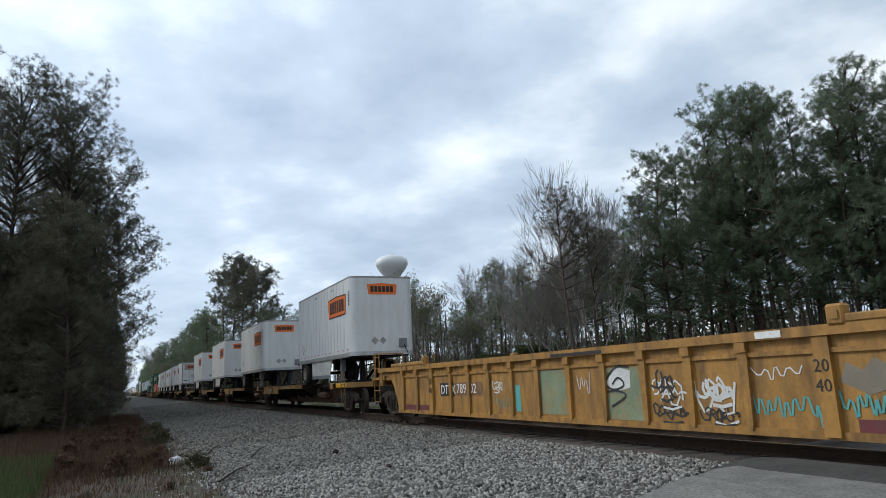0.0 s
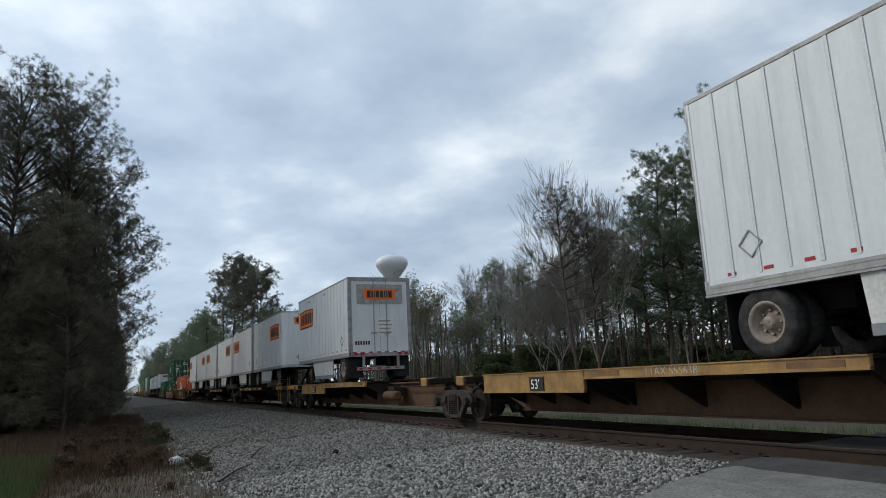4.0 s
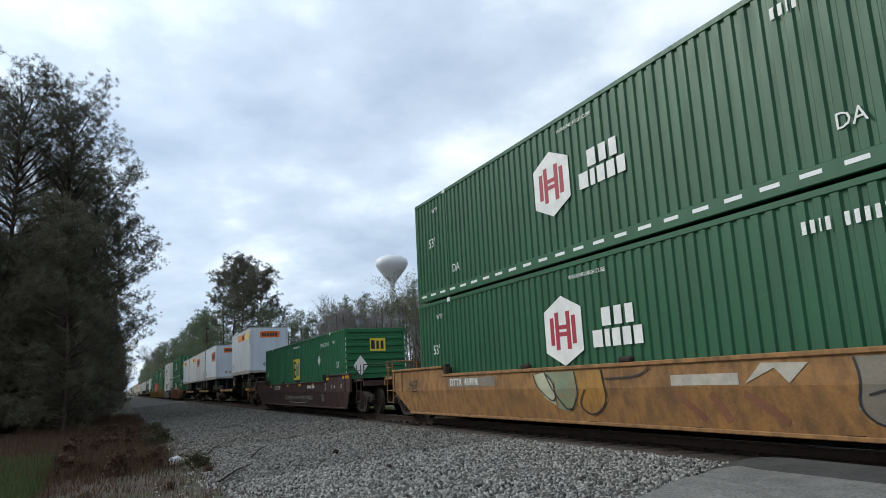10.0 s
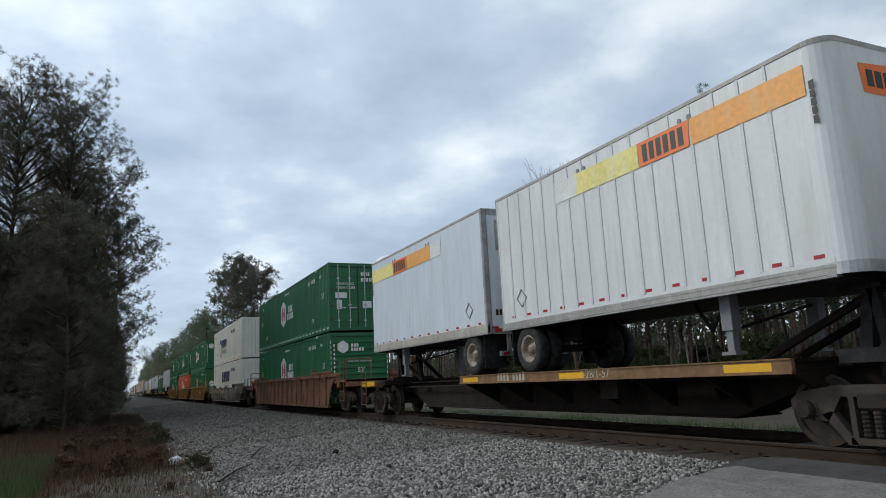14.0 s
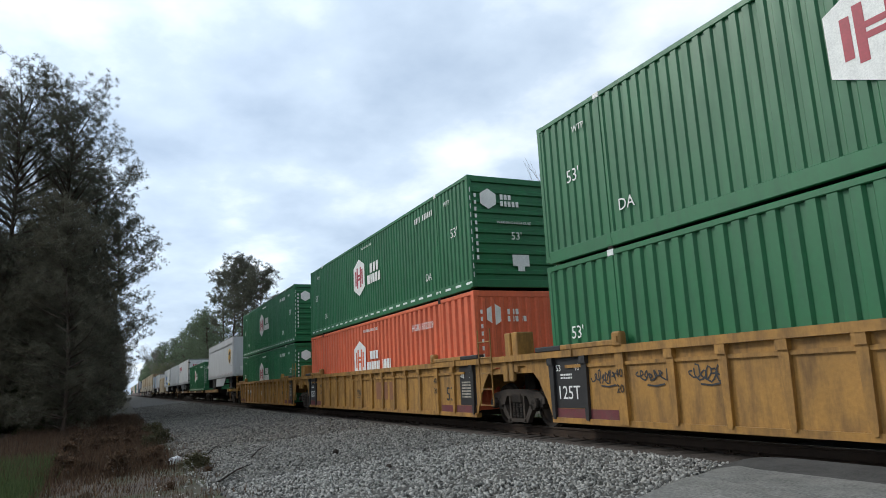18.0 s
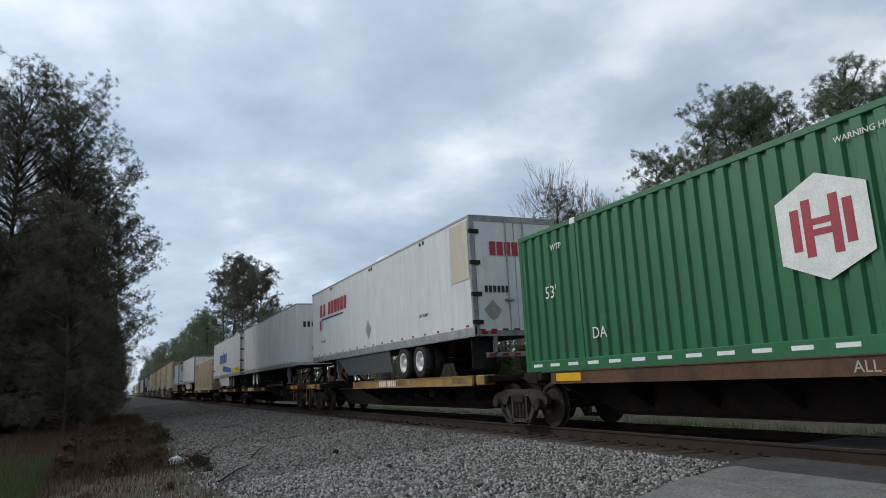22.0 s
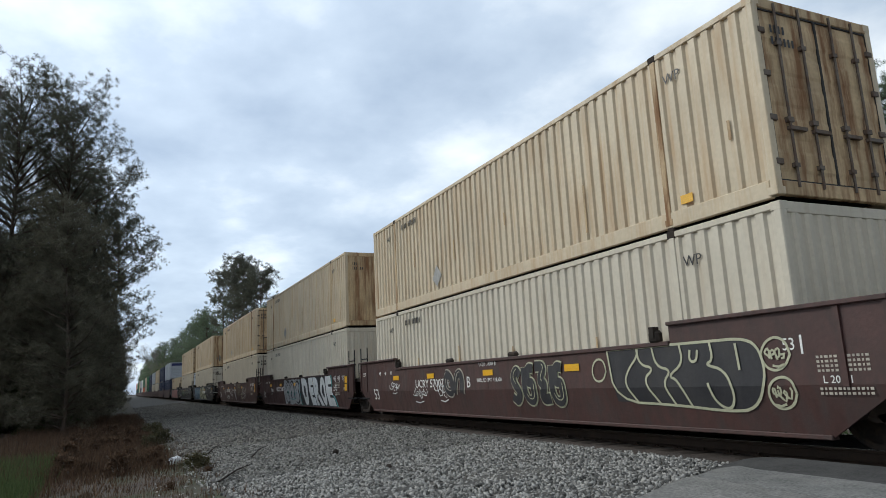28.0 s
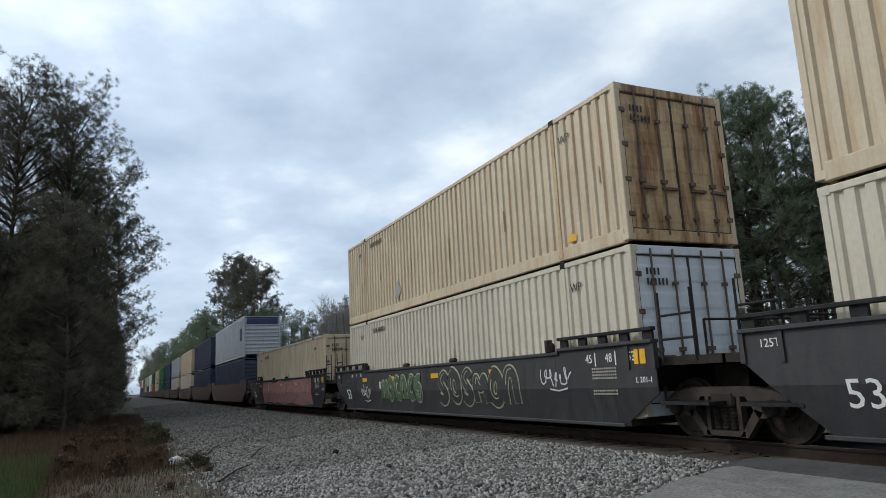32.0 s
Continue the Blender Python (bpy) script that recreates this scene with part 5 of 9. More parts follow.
def well_smooth(u, half, ma, low=1.5, high=1.78, step=5.95, ends=(9.4, 9.3), slope=(0.05, 1.0), front_end=True, rear_end=True, trucks=(1, 1), label="", spin=True, knee=0.8, tail=1.0, rail=False):
    """A smooth-side well car whose ends rise in a step; the sheet is folded inward below its middle."""
    car = tagged(new("well_car"), label, "railcar", "train cars")
    DRAPED.add(car.name)
    e = half
    def panel(bm, f, r):
        pts = [(step, low), (step, high), (f, high), (f, 0.72 if rail else 0.8), (f - slope[0], 0.7 if rail else 0.78), (f - slope[1], 0.19)]
        pts += [(-x, z) for x, z in [(step, low), (step, high), (r, high), (r, knee), (r - slope[0], knee - 0.02), (r - slope[1] * tail, 0.19)]][::-1]
        prism(bm, pts, -0.012, 0.012)
        drape(bm)
    for s in (-1, 1):
        f, r = ends if s < 0 else ends[::-1]
        flip = Matrix.Translation((0, s * 1.46, 0)) if s < 0 else Matrix.Translation((0, s * 1.46, 0)) @ Matrix.Rotation(math.pi, 4, "Z")
        part("side_sheet", cached(("side_sheet", half, low, high, step, f, r, slope, knee, tail), ma, lambda bm: panel(bm, f, r)), ma, car, at=flip)
        part("top_flange", cached(("top_flange", low, step), ma, lambda bm: bx(bm, -step, step, -0.05, 0.1, low - 0.05, low + 0.02, 0.01)), ma, car, at=flip)
        part("bottom_flange", cached(("bottom_flange", f, r, slope), ma, lambda bm: bx(bm, -r + slope[1], f - slope[1], 0.07, 0.2, 0.16, 0.22, 0.01)), ma, car, at=flip)
        for d in (-1, 1):
            x1 = f if d > 0 else r
            part("end_flange", cached(("end_flange", step, high, x1), ma, lambda bm: bx(bm, -(x1 - step) / 2, (x1 - step) / 2, -0.07, 0.1, high - 0.03, high + 0.03, 0.01)), ma, car, at=flip @ Matrix.Translation((d * (x1 + step) / 2, 0, 0)))
            part("end_stiffener", cached(("end_stiffener", high, knee), ma, lambda bm: bx(bm, -0.04, 0.04, -0.04, 0.05, knee, high - 0.03)), ma, car, at=flip @ Matrix.Translation((d * (x1 - 0.03), 0, 0)))
            if rail:
                # open guide rail on short posts over the raised end
                part("guide_rail", cached(("guide_rail", step, x1), M_black, lambda bm: bx(bm, -(x1 - step) / 2, (x1 - step) / 2, -0.05, 0.06, 1.72, 1.78, 0.01)), M_black, car, at=flip @ Matrix.Translation((d * (x1 + step) / 2, 0, 0)))
                for j in range(5):
                    part("rail_post", cached("rail_post", M_black, lambda bm: bx(bm, -0.11, 0.11, 0.0, 0.05, 1.5, 1.73)), M_black, car, at=flip @ Matrix.Translation((d * (step + 0.15 + (x1 - step - 0.3) * j / 4), 0, 0)))
            part("end_stiffener", cached(("end_stiffener", high, knee), ma, lambda bm: None), ma, car, at=flip @ Matrix.Translation((d * (x1 - 0.65), 0, 0)))
            part("guide_bracket", cached(("bracket", low), M_steel, lambda bm: (bx(bm, -0.12, 0.12, -0.08, 0.06, low, low + 0.2, 0.04), bx(bm, -0.05, 0.05, -0.1, 0.02, low + 0.08, low + 0.26))), M_steel, car, at=flip @ Matrix.Translation((d * (step - 0.3), 0, 0)))
        for x in (-2.0, 1.2):
            part("tie_bracket", cached(("tie_bracket", low), M_steel, lambda bm: bx(bm, -0.18, 0.18, -0.06, 0.05, low + 0.0, low + 0.12, 0.04)), M_steel, car, at=flip @ Matrix.Translation((x, 0, 0)))
        for k in range(-2, 3):
            part("seam", cached(("seam", low), ma, lambda bm: bx(bm, -0.012, 0.012, -0.005, 0, 0.84, low - 0.06)), ma, car, at=flip @ Matrix.Translation((k * 2.9, -0.011, 0)))
    for x in (-(e - 2.15), -5, -2.5, 0, 2.5, 5, e - 2.15):
        part("floor_beam", cached("floor_beam", M_steel, lambda bm: bx(bm, -0.12, 0.12, -1.33, 1.33, 0.18, 0.33)), M_steel, car, at=(x, 0, 0))
    finish_well(car, u, e, ma, front_end, rear_end, trucks, spin)
    return moving(car, u)


def corrugate(bm, x0, x1, z0, z1, pitch, depth, sign):
    """A folded steel sheet; sign: the way its outer folds point."""
    n = max(1, round((x1 - x0) / pitch))
    p = (x1 - x0) / n
    prof = [(x0, 0.0)]
    for k in range(n):
        a = x0 + k * p
        prof += [(a + p * 0.3, 0.0), (a + p * 0.42, -depth), (a + p * 0.7, -depth), (a + p * 0.82, 0.0)]
    prof.append((x1, 0.0))
    lo = [bm.verts.new((x, y * sign, z0)) for x, y in prof]
    hi = [bm.verts.new((x, y * sign, z1)) for x, y in prof]
    for k in range(1, len(prof)):
        bm.faces.new((lo[k - 1], lo[k], hi[k], hi[k - 1]))


L53, H53, W53 = 16.15, 2.9, 1.295


def ribbed_end(bm):
    """An end wall folded into level ribs: one sheet."""
    hx, prof = L53 / 2, [(0.2, -0.05)]
    for k in range(9):
        z = 0.32 + 0.265 * k
        prof += [(z, -0.05), (z + 0.03, -0.006), (z + 0.11, -0.006), (z + 0.14, -0.05)]
    prof.append((H53 - 0.16, -0.05))
    a = [bm.verts.new((hx + d, -1.18, z)) for z, d in prof]
    b = [bm.verts.new((hx + d, 1.18, z)) for z, d in prof]
    for k in range(1, len(prof)):
        bm.faces.new((a[k - 1], b[k - 1], b[k], a[k]))


def door_leaf(bm):
    """A door leaf pressed into five broad level panels: one folded plate with a back."""
    hx, prof = L53 / 2, [(0.2, -0.03)]
    for k in range(5):
        z = 0.33 + 0.48 * k
        prof += [(z, -0.03), (z + 0.05, -0.021), (z + 0.27, -0.021), (z + 0.32, -0.03)]
    prof += [(H53 - 0.16, -0.03), (H53 - 0.16, -0.07), (0.2, -0.07)]
    a = [bm.verts.new((hx + d, -0.58, z)) for z, d in prof]
    b = [bm.verts.new((hx + d, 0.58, z)) for z, d in prof]
    bm.faces.new(a[::-1])
    bm.faces.new(b)
    for k in range(len(prof)):
        bm.faces.new((a[k - 1], b[k - 1], b[k], a[k]))


def far_container(u, z, ma, label):
    """A container that is only ever seen far off: walls, frame, roof, ends."""
    ob = tagged(new("container"), label, "container", "containers")
    hx = L53 / 2
    for s in (-1, 1):
        part("side_wall", cached(("far_wall",), ma, lambda bm: corrugate(bm, -hx + 0.12, hx - 0.12, 0.2, H53 - 0.1, 0.3, 0.04, -1)), ma, ob, at=(Matrix.Identity(4) if s < 0 else Matrix.Rotation(math.pi, 4, "Z")) @ Matrix.Translation((0, -1.28, 0)))
    part("frame", cached("far_frame", ma, lambda bm: [bx(bm, a, a + 0.12, y, y + 0.1, 0, H53) for a in (-hx, -6.1, 5.98, hx - 0.12) for y in (-1.296, 1.196)] + [bx(bm, -hx, hx, y, y + 0.09, z, z + 0.12) for y in (-1.29, 1.2) for z in (0.03, H53 - 0.12)]), ma, ob)
    part("roof", cached("far_roof", ma, lambda bm: bx(bm, -hx + 0.05, hx - 0.05, -1.25, 1.25, H53 - 0.06, H53 - 0.02)), ma, ob)
    for d in (-1, 1):
        part("end_wall", cached("end_wall_ribs", ma, ribbed_end), ma, ob, at=Matrix.Rotation(0 if d > 0 else math.pi, 4, "Z"))
    for x in (-6.04, 6.04):
        part("twist_lock", cached("far_lock", M_steel, lambda bm: bx(bm, -0.08, 0.08, -1.28, 1.28, -0.09, 0.0)), M_steel, ob, at=(x, 0, 0))
    return moving(ob, u, z)


def far_well(u):
    car = tagged(new("well_car"), "dark brown well car far back in the train", "railcar", "train cars")
    for s in (-1, 1):
        part("side_sheet", cached("far_sheet", M_browncar, lambda bm: prism(bm, [(-9.8, 1.0), (-7.9, 0.19), (7.9, 0.19), (9.8, 1.0), (9.8, 1.72), (7.3, 1.72), (7.3, 1.5), (-7.3, 1.5), (-7.3, 1.72), (-9.8, 1.72)], -0.03, 0.03)), M_browncar, car, at=(0, s * 1.38, 0))
    part("floor", cached("far_floor", M_steel, lambda bm: (bx(bm, -7.9, 7.9, -1.35, 1.35, 0.2, 0.33), bx(bm, -9.9, -7.9, -1.35, 1.35, 0.95, 1.2), bx(bm, 7.9, 9.9, -1.35, 1.35, 0.95, 1.2))), M_steel, car)
    for d in (-1, 1):
        t = part("truck", cached("bolster", M_steel, lambda bm: bx(bm, -0.2, 0.2, -1.1, 1.1, 0.5, 0.8)), M_steel, car, at=(d * 9.4, 0, 0))
        part("side_frame", cached("side_frame", M_cast, side_frame), M_steel, t, at=(0, -1.02, 0))
        for sx in (-0.89, 0.89):
            part("wheelset", CACHE[("wheelset", M_wheel.name)], M_wheel, t, at=(sx, 0, WHEEL_R))
    return moving(car, u)


def container(u, z, ma, end="ribs", end_mat=None, pitch=0.27, posts=True, cones=False, label="", dashes=None, wall_mat=None, group="containers", front_doors=False):
    """A 53-foot steel container; its posts stand 2.07 m in from the ends."""
    ob = tagged(new("container"), label, "container", group)
    em = end_mat or ma
    h2, hx = H53, L53 / 2
    def wall(bm):
        for a, b in ((-hx + 0.12, -6.1), (-5.98, 5.98), (6.1, hx - 0.12)):
            corrugate(bm, a, b, 0.22, h2 - 0.1, pitch, 0.062 if pitch > 0.33 else 0.05 if pitch > 0.28 else 0.04 if pitch > 0.25 else 0.034, -1)
    me = cached(("side_wall", pitch), ma, wall)
    for s in (-1, 1):
        fl = Matrix.Identity(4) if s < 0 else Matrix.Rotation(math.pi, 4, "Z")
        part("side_wall", me, ma, ob, at=fl @ Matrix.Translation((0, -1.28, 0)))
        part("top_rail", cached("top_rail", ma, lambda bm: bx(bm, -hx + 0.12, hx - 0.12, -1.295, -1.22, h2 - 0.1, h2, 0.012)), ma, ob, at=fl)
        part("bottom_rail", cached("bottom_rail", ma, lambda bm: bx(bm, -hx + 0.12, hx - 0.12, -1.293, -1.2, -0.03, 0.22, 0.012)), ma, ob, at=fl)
        for x in (-6.04, 6.04):
            part("lift_post", cached("lift_post", em if ma is M_cream else ma, lambda bm: (bx(bm, -0.06, 0.06, -1.297, -1.22, 0.0, h2, 0.01), bx(bm, -0.09, 0.09, -1.3, -1.2, 0.0, 0.12, 0.012))), ma, ob, at=fl @ Matrix.Translation((x, 0, 0)))
            part("lift_casting", cached("lift_casting", M_letter if ma in (M_green, M_greendeep) else M_steel, lambda bm: (bx(bm, -0.09, 0.09, -1.3, -1.2, h2 - 0.11, h2 + 0.012, 0.012))), ma, ob, at=fl @ Matrix.Translation((x, 0, 0)))
        if dashes:
            part("reflective_strip", cached("reflective_strip", dashes, lambda bm: [bx(bm, -hx + 0.3 + 0.62 * k, -hx + 0.62 + 0.62 * k, -1.297, -1.29, 0.09, 0.15) for k in range(26)]), dashes, ob, "dashed reflective strip", fl, kind="stuff")
    for x in (-1, 1):
        for s in (-1, 1):
            part("corner_post", cached("corner_post", ma, lambda bm: (bx(bm, -0.12, 0.0, -0.0, 0.12, 0.0, h2, 0.015), bx(bm, -0.17, 0.002, -0.002, 0.16, 0.0, 0.12, 0.01), bx(bm, -0.17, 0.002, -0.002, 0.16, h2 - 0.12, h2 + 0.006, 0.01))), ma, ob,
                 at=Matrix.Translation((x * hx, s * W53, 0)) @ Matrix.Diagonal((x, -s, 1, 1)))
    part("roof", cached("roof", ma, lambda bm: [bx(bm, -hx + 0.1, hx - 0.1, -1.25, 1.25, h2 - 0.05, h2 - 0.02)] + [bx(bm, -hx + 0.5 + 0.6 * k, -hx + 0.65 + 0.6 * k, -1.2, 1.2, h2 - 0.02, h2 - 0.005) for k in range(26)]), ma, ob)
    part("floor", cached("floor", M_steel, lambda bm: bx(bm, -hx + 0.1, hx - 0.1, -1.25, 1.25, 0.08, 0.2)), M_steel, ob)
    for d in (-1, 1):
        doors = (d > 0) == front_doors
        tr = Matrix.Rotation(0 if d > 0 else math.pi, 4, "Z")
        part("end_header", cached("end_header", em, lambda bm: bx(bm, hx - 0.1, hx, -1.18, 1.18, h2 - 0.16, h2, 0.012)), em, ob, at=tr)
        part("end_sill", cached("end_sill_c", em, lambda bm: bx(bm, hx - 0.1, hx, -1.18, 1.18, 0.0, 0.2, 0.012)), em, ob, at=tr)
        if doors:
            part("door_seal", cached("door_seal", M_seal, lambda bm: (bx(bm, hx - 0.05, hx - 0.012, -0.022, 0.022, 0.2, h2 - 0.16), bx(bm, hx - 0.05, hx - 0.014, -1.19, -1.165, 0.2, h2 - 0.16), bx(bm, hx - 0.05, hx - 0.014, 1.165, 1.19, 0.2, h2 - 0.16), bx(bm, hx - 0.05, hx - 0.013, -1.17, 1.17, h2 - 0.185, h2 - 0.155), bx(bm, hx - 0.05, hx - 0.013, -1.17, 1.17, 0.19, 0.22))), M_seal, ob, "black rubber door seal", tr)
            for s in (-1, 1):
                for hz in (0.42, 1.05, 1.7, 2.35):
                    part("hinge", cached(("hinge", s), M_bar, lambda bm: bx(bm, hx - 0.03, hx + 0.012, s * 1.1, s * 1.24, 0, 0.09, 0.01)), M_bar, ob, at=tr @ Matrix.Translation((0, 0, hz)))
                lf = part("door", cached("door", em, door_leaf), em, ob, at=tr @ Matrix.Translation((0, s * 0.59, 0)))
                for y in (-0.28, 0.22):
                    part("locking_bar", cached("locking_bar", M_alu if ma in (M_green, M_greendeep) else M_bar, lambda bm: (rod(bm, (hx + 0.015, 0, 0.12), (hx + 0.015, 0, h2 - 0.06), 0.02), bx(bm, hx - 0.03, hx + 0.04, -0.06, 0.06, 1.05, 1.12), bx(bm, hx - 0.02, hx + 0.045, -0.04, 0.3, 0.94, 0.99), bx(bm, hx - 0.03, hx + 0.035, -0.05, 0.05, 2.2, 2.26), bx(bm, hx - 0.03, hx + 0.035, -0.05, 0.05, 0.4, 0.46))), em, lf, at=(0, y, 0))
        elif end == "vertical":
            def ew(bm):
                corrugate(bm, -1.17, 1.17, 0.2, h2 - 0.16, 0.27, 0.04, 1)
                bmesh.ops.rotate(bm, verts=bm.verts, cent=(0, 0, 0), matrix=Matrix.Rotation(math.pi / 2, 3, "Z"))
                bmesh.ops.translate(bm, verts=bm.verts, vec=(hx - 0.02, 0, 0))
            part("end_wall", cached("end_wall_vertical", em, ew), em, ob, at=tr)
        else:
            part("end_wall", cached("end_wall_ribs", em, ribbed_end), em, ob, at=tr)
            for s in (-1, 1):
                part("edge_strip", cached("edge_strip", M_letter if ma in (M_green, M_greendeep) else em, lambda bm: [bx(bm, hx - 0.001, hx + 0.003, -0.012, 0.012, 0.25 + 0.22 * k, 0.38 + 0.22 * k) for k in range(11)]), em, ob, at=tr @ Matrix.Translation((0, s * 1.24, 0)), kind="stuff")
    if cones:
        for x in (-6.04, 6.04):
            for s in (-1, 1):
                part("twist_lock", cached("twist_lock", M_steel, lambda bm: bx(bm, -0.08, 0.08, -0.07, 0.07, -0.09, 0.0, 0.02)), M_steel, ob, at=(x, s * 1.22, 0))
    return moving(ob, u, z)


def hex_mark(ob, x, z, w, h, y, crimson=M_hexred):
    """The shipper's hexagon: white, with dark red uprights and a bar."""
    bm = bmesh.new()
    pts = [(x - w / 2, z - h * 0.3), (x, z - h * 0.5), (x + w / 2, z - h * 0.3), (x + w / 2, z + h * 0.3), (x, z + h * 0.5), (x - w / 2, z + h * 0.3)]
    prism(bm, pts, y - 0.004, y)
    hm = part("hexagon_mark", bm, M_letter, ob, "white hexagon mark")
    bm = bmesh.new()
    for a, top in ((-0.29, 0.2), (-0.15, 0.27), (0.15, 0.27), (0.29, 0.2)):
        bx(bm, x + a * w - w * 0.05, x + a * w + w * 0.05, y - 0.008, y - 0.004, z - h * top, z + h * top)
    bx(bm, x - w * 0.11, x + w * 0.11, y - 0.0082, y - 0.0045, z + h * 0.02, z + h * 0.08)
    bx(bm, x - w * 0.11, x + w * 0.11, y - 0.0082, y - 0.0045, z - h * 0.08, z - h * 0.02)
    part("hexagon_stroke", bm, crimson, hm)


def hub_marks(ob, orange=False, numbers=True, end=True):
    """Markings of the green and orange containers: marks as bars, plain words as they stand."""
    y = -1.299
    z = 1.6
    if orange:
        hex_mark(ob, -1.02, z, 1.32, 1.35, y, M_orange)
        bars("mark", ob, 0.1, y, z - 0.03, 0.28, [1.0, 0.7, 0.8], M_letter, 0.22)
        bars("mark", ob, -0.24, y, z - 0.38, 0.27, [1.0, 0.5, 0.8, 0.75, 0.8, 0.18], M_letter, 0.16)
        bars("mark", ob, 1.36, y, z - 0.4, 0.32, [0.25, 0.7, 0.65, 0.2], M_letter, 0.18)
    else:
        hex_mark(ob, -0.89, z, 1.26, 1.37, y, M_hexred)
        bars("mark", ob, 0.34, y, z - 0.02, 0.33, [0.75, 0.62, 0.62], M_letter, 0.3)
        bars("mark", ob, 0.04, y, z - 0.39, 0.31, [0.9, 0.45, 0.7, 0.7, 0.7], M_letter, 0.22)
    lettering("lettering", "WARNING HIGH CUBE", ob, -0.58, y, 2.56 if not orange else 2.53, 0.11 if not orange else 0.15, M_letter)
    if numbers is True:
        bars("number_mark", ob, 4.55, y, 2.36, 0.17, [0.38, 0.38, 0.15, 0.38, -0.4, 0.38, 0.38, 0.38, 0.38, 0.38, 0.38], M_letter, 0.36)
    else:
        lettering("lettering", numbers, ob, 4.0, y, 2.2, 0.28, M_letter)
    for x in (6.95, -7.15):
        if not orange:
            lettering("lettering", "53'", ob, x, y, 1.45, 0.36, M_letter)
            lettering("lettering", "WTP", ob, x - (0.35 if x > 0 else -0.3), y, 2.4, 0.18, M_letter)
    for x in (5.2, -5.7):
        if not orange:
            lettering("lettering", "DA", ob, x, y, 0.55, 0.3, M_letter)
    if end:
        x = L53 / 2 + 0.004
        bm = bmesh.new()
        c, r = (-0.72, 2.3), 0.27
        vs = [bm.verts.new((x + 0.002, c[0] + r * math.sin(k * math.pi / 3), c[1] + r * math.cos(k * math.pi / 3))) for k in range(6)]
        bm.faces.new(vs[::-1])
        part("hexagon_mark", bm, M_letter, ob, "white hexagon mark")
        end_bars("mark", ob, x, -0.36, 2.3, 0.14, [0.6, 0.6, 0.6], M_letter)
        end_bars("mark", ob, x, -0.36, 2.12, 0.14, [0.6, 0.5, 0.6, 0.6, 0.6], M_letter)
        lettering("lettering", "53'", ob, x + 0.002, -0.1, 1.25 if not orange else 0.5, 0.28, M_letter, "end")
        if not orange:
            lettering("lettering", "WARNING HIGH CUBE", ob, x + 0.002, -0.5, 1.66, 0.1, M_letter, "end")
            part("placard", boxes((x, x + 0.004, -0.1, 0.4, 0.55, 0.85), (x, x + 0.004, 0.05, 0.25, 0.42, 0.55)), M_pale, ob)
        bm = bmesh.new()
        for k in range(10):
            bx(bm, x, x + 0.003, -1.13, -1.07, 0.7 + 0.18 * k, 0.8 + 0.18 * k)
        part("number_mark", bm, M_letter, ob)


def door_marks(ob, dark=False, number=""):
    x, m = L53 / 2 + 0.004, M_logo_k if dark else M_letter
    if dark:
        end_bars("number_mark", ob, x, -1.0, 2.38, 0.12, [0.32, 0.32, 0.32, 0.32], m, 0.38)
        end_bars("number_mark", ob, x, -1.0, 2.2, 0.12, [0.32] * 6, m, 0.38) if not number else lettering("lettering", number, ob, x + 0.002, -1.0, 2.18, 0.17, m, "end")
    else:
        end_bars("number_mark", ob, x, 0.15, 2.35, 0.16, [0.5, 0.5, 0.2, 0.5], m)
        end_bars("number_mark", ob, x, 0.15, 2.1, 0.16, [0.5, 0.5, 0.5, 0.5, 0.5, 0.5], m)
        lettering("lettering", "WARNING", ob, x + 0.002, -0.95, 1.95, 0.16, m, "end")
        lettering("lettering", "HIGH CUBE", ob, x + 0.002, -0.95, 1.78, 0.16, m, "end")
        lettering("lettering", "53", ob, x + 0.002, 0.75, 1.3, 0.28, m, "end")
        part("placard", boxes((x, x + 0.003, -1.0, -0.5, 1.38, 1.62), (x, x + 0.003, -0.95, -0.72, 0.9, 1.3), (x, x + 0.003, 0.2, 0.6, 0.95, 1.25)), M_pale, ob)
        part("yellow_placard", boxes((x, x + 0.003, 0.7, 1.05, 0.9, 1.22)), M_caryel, ob)


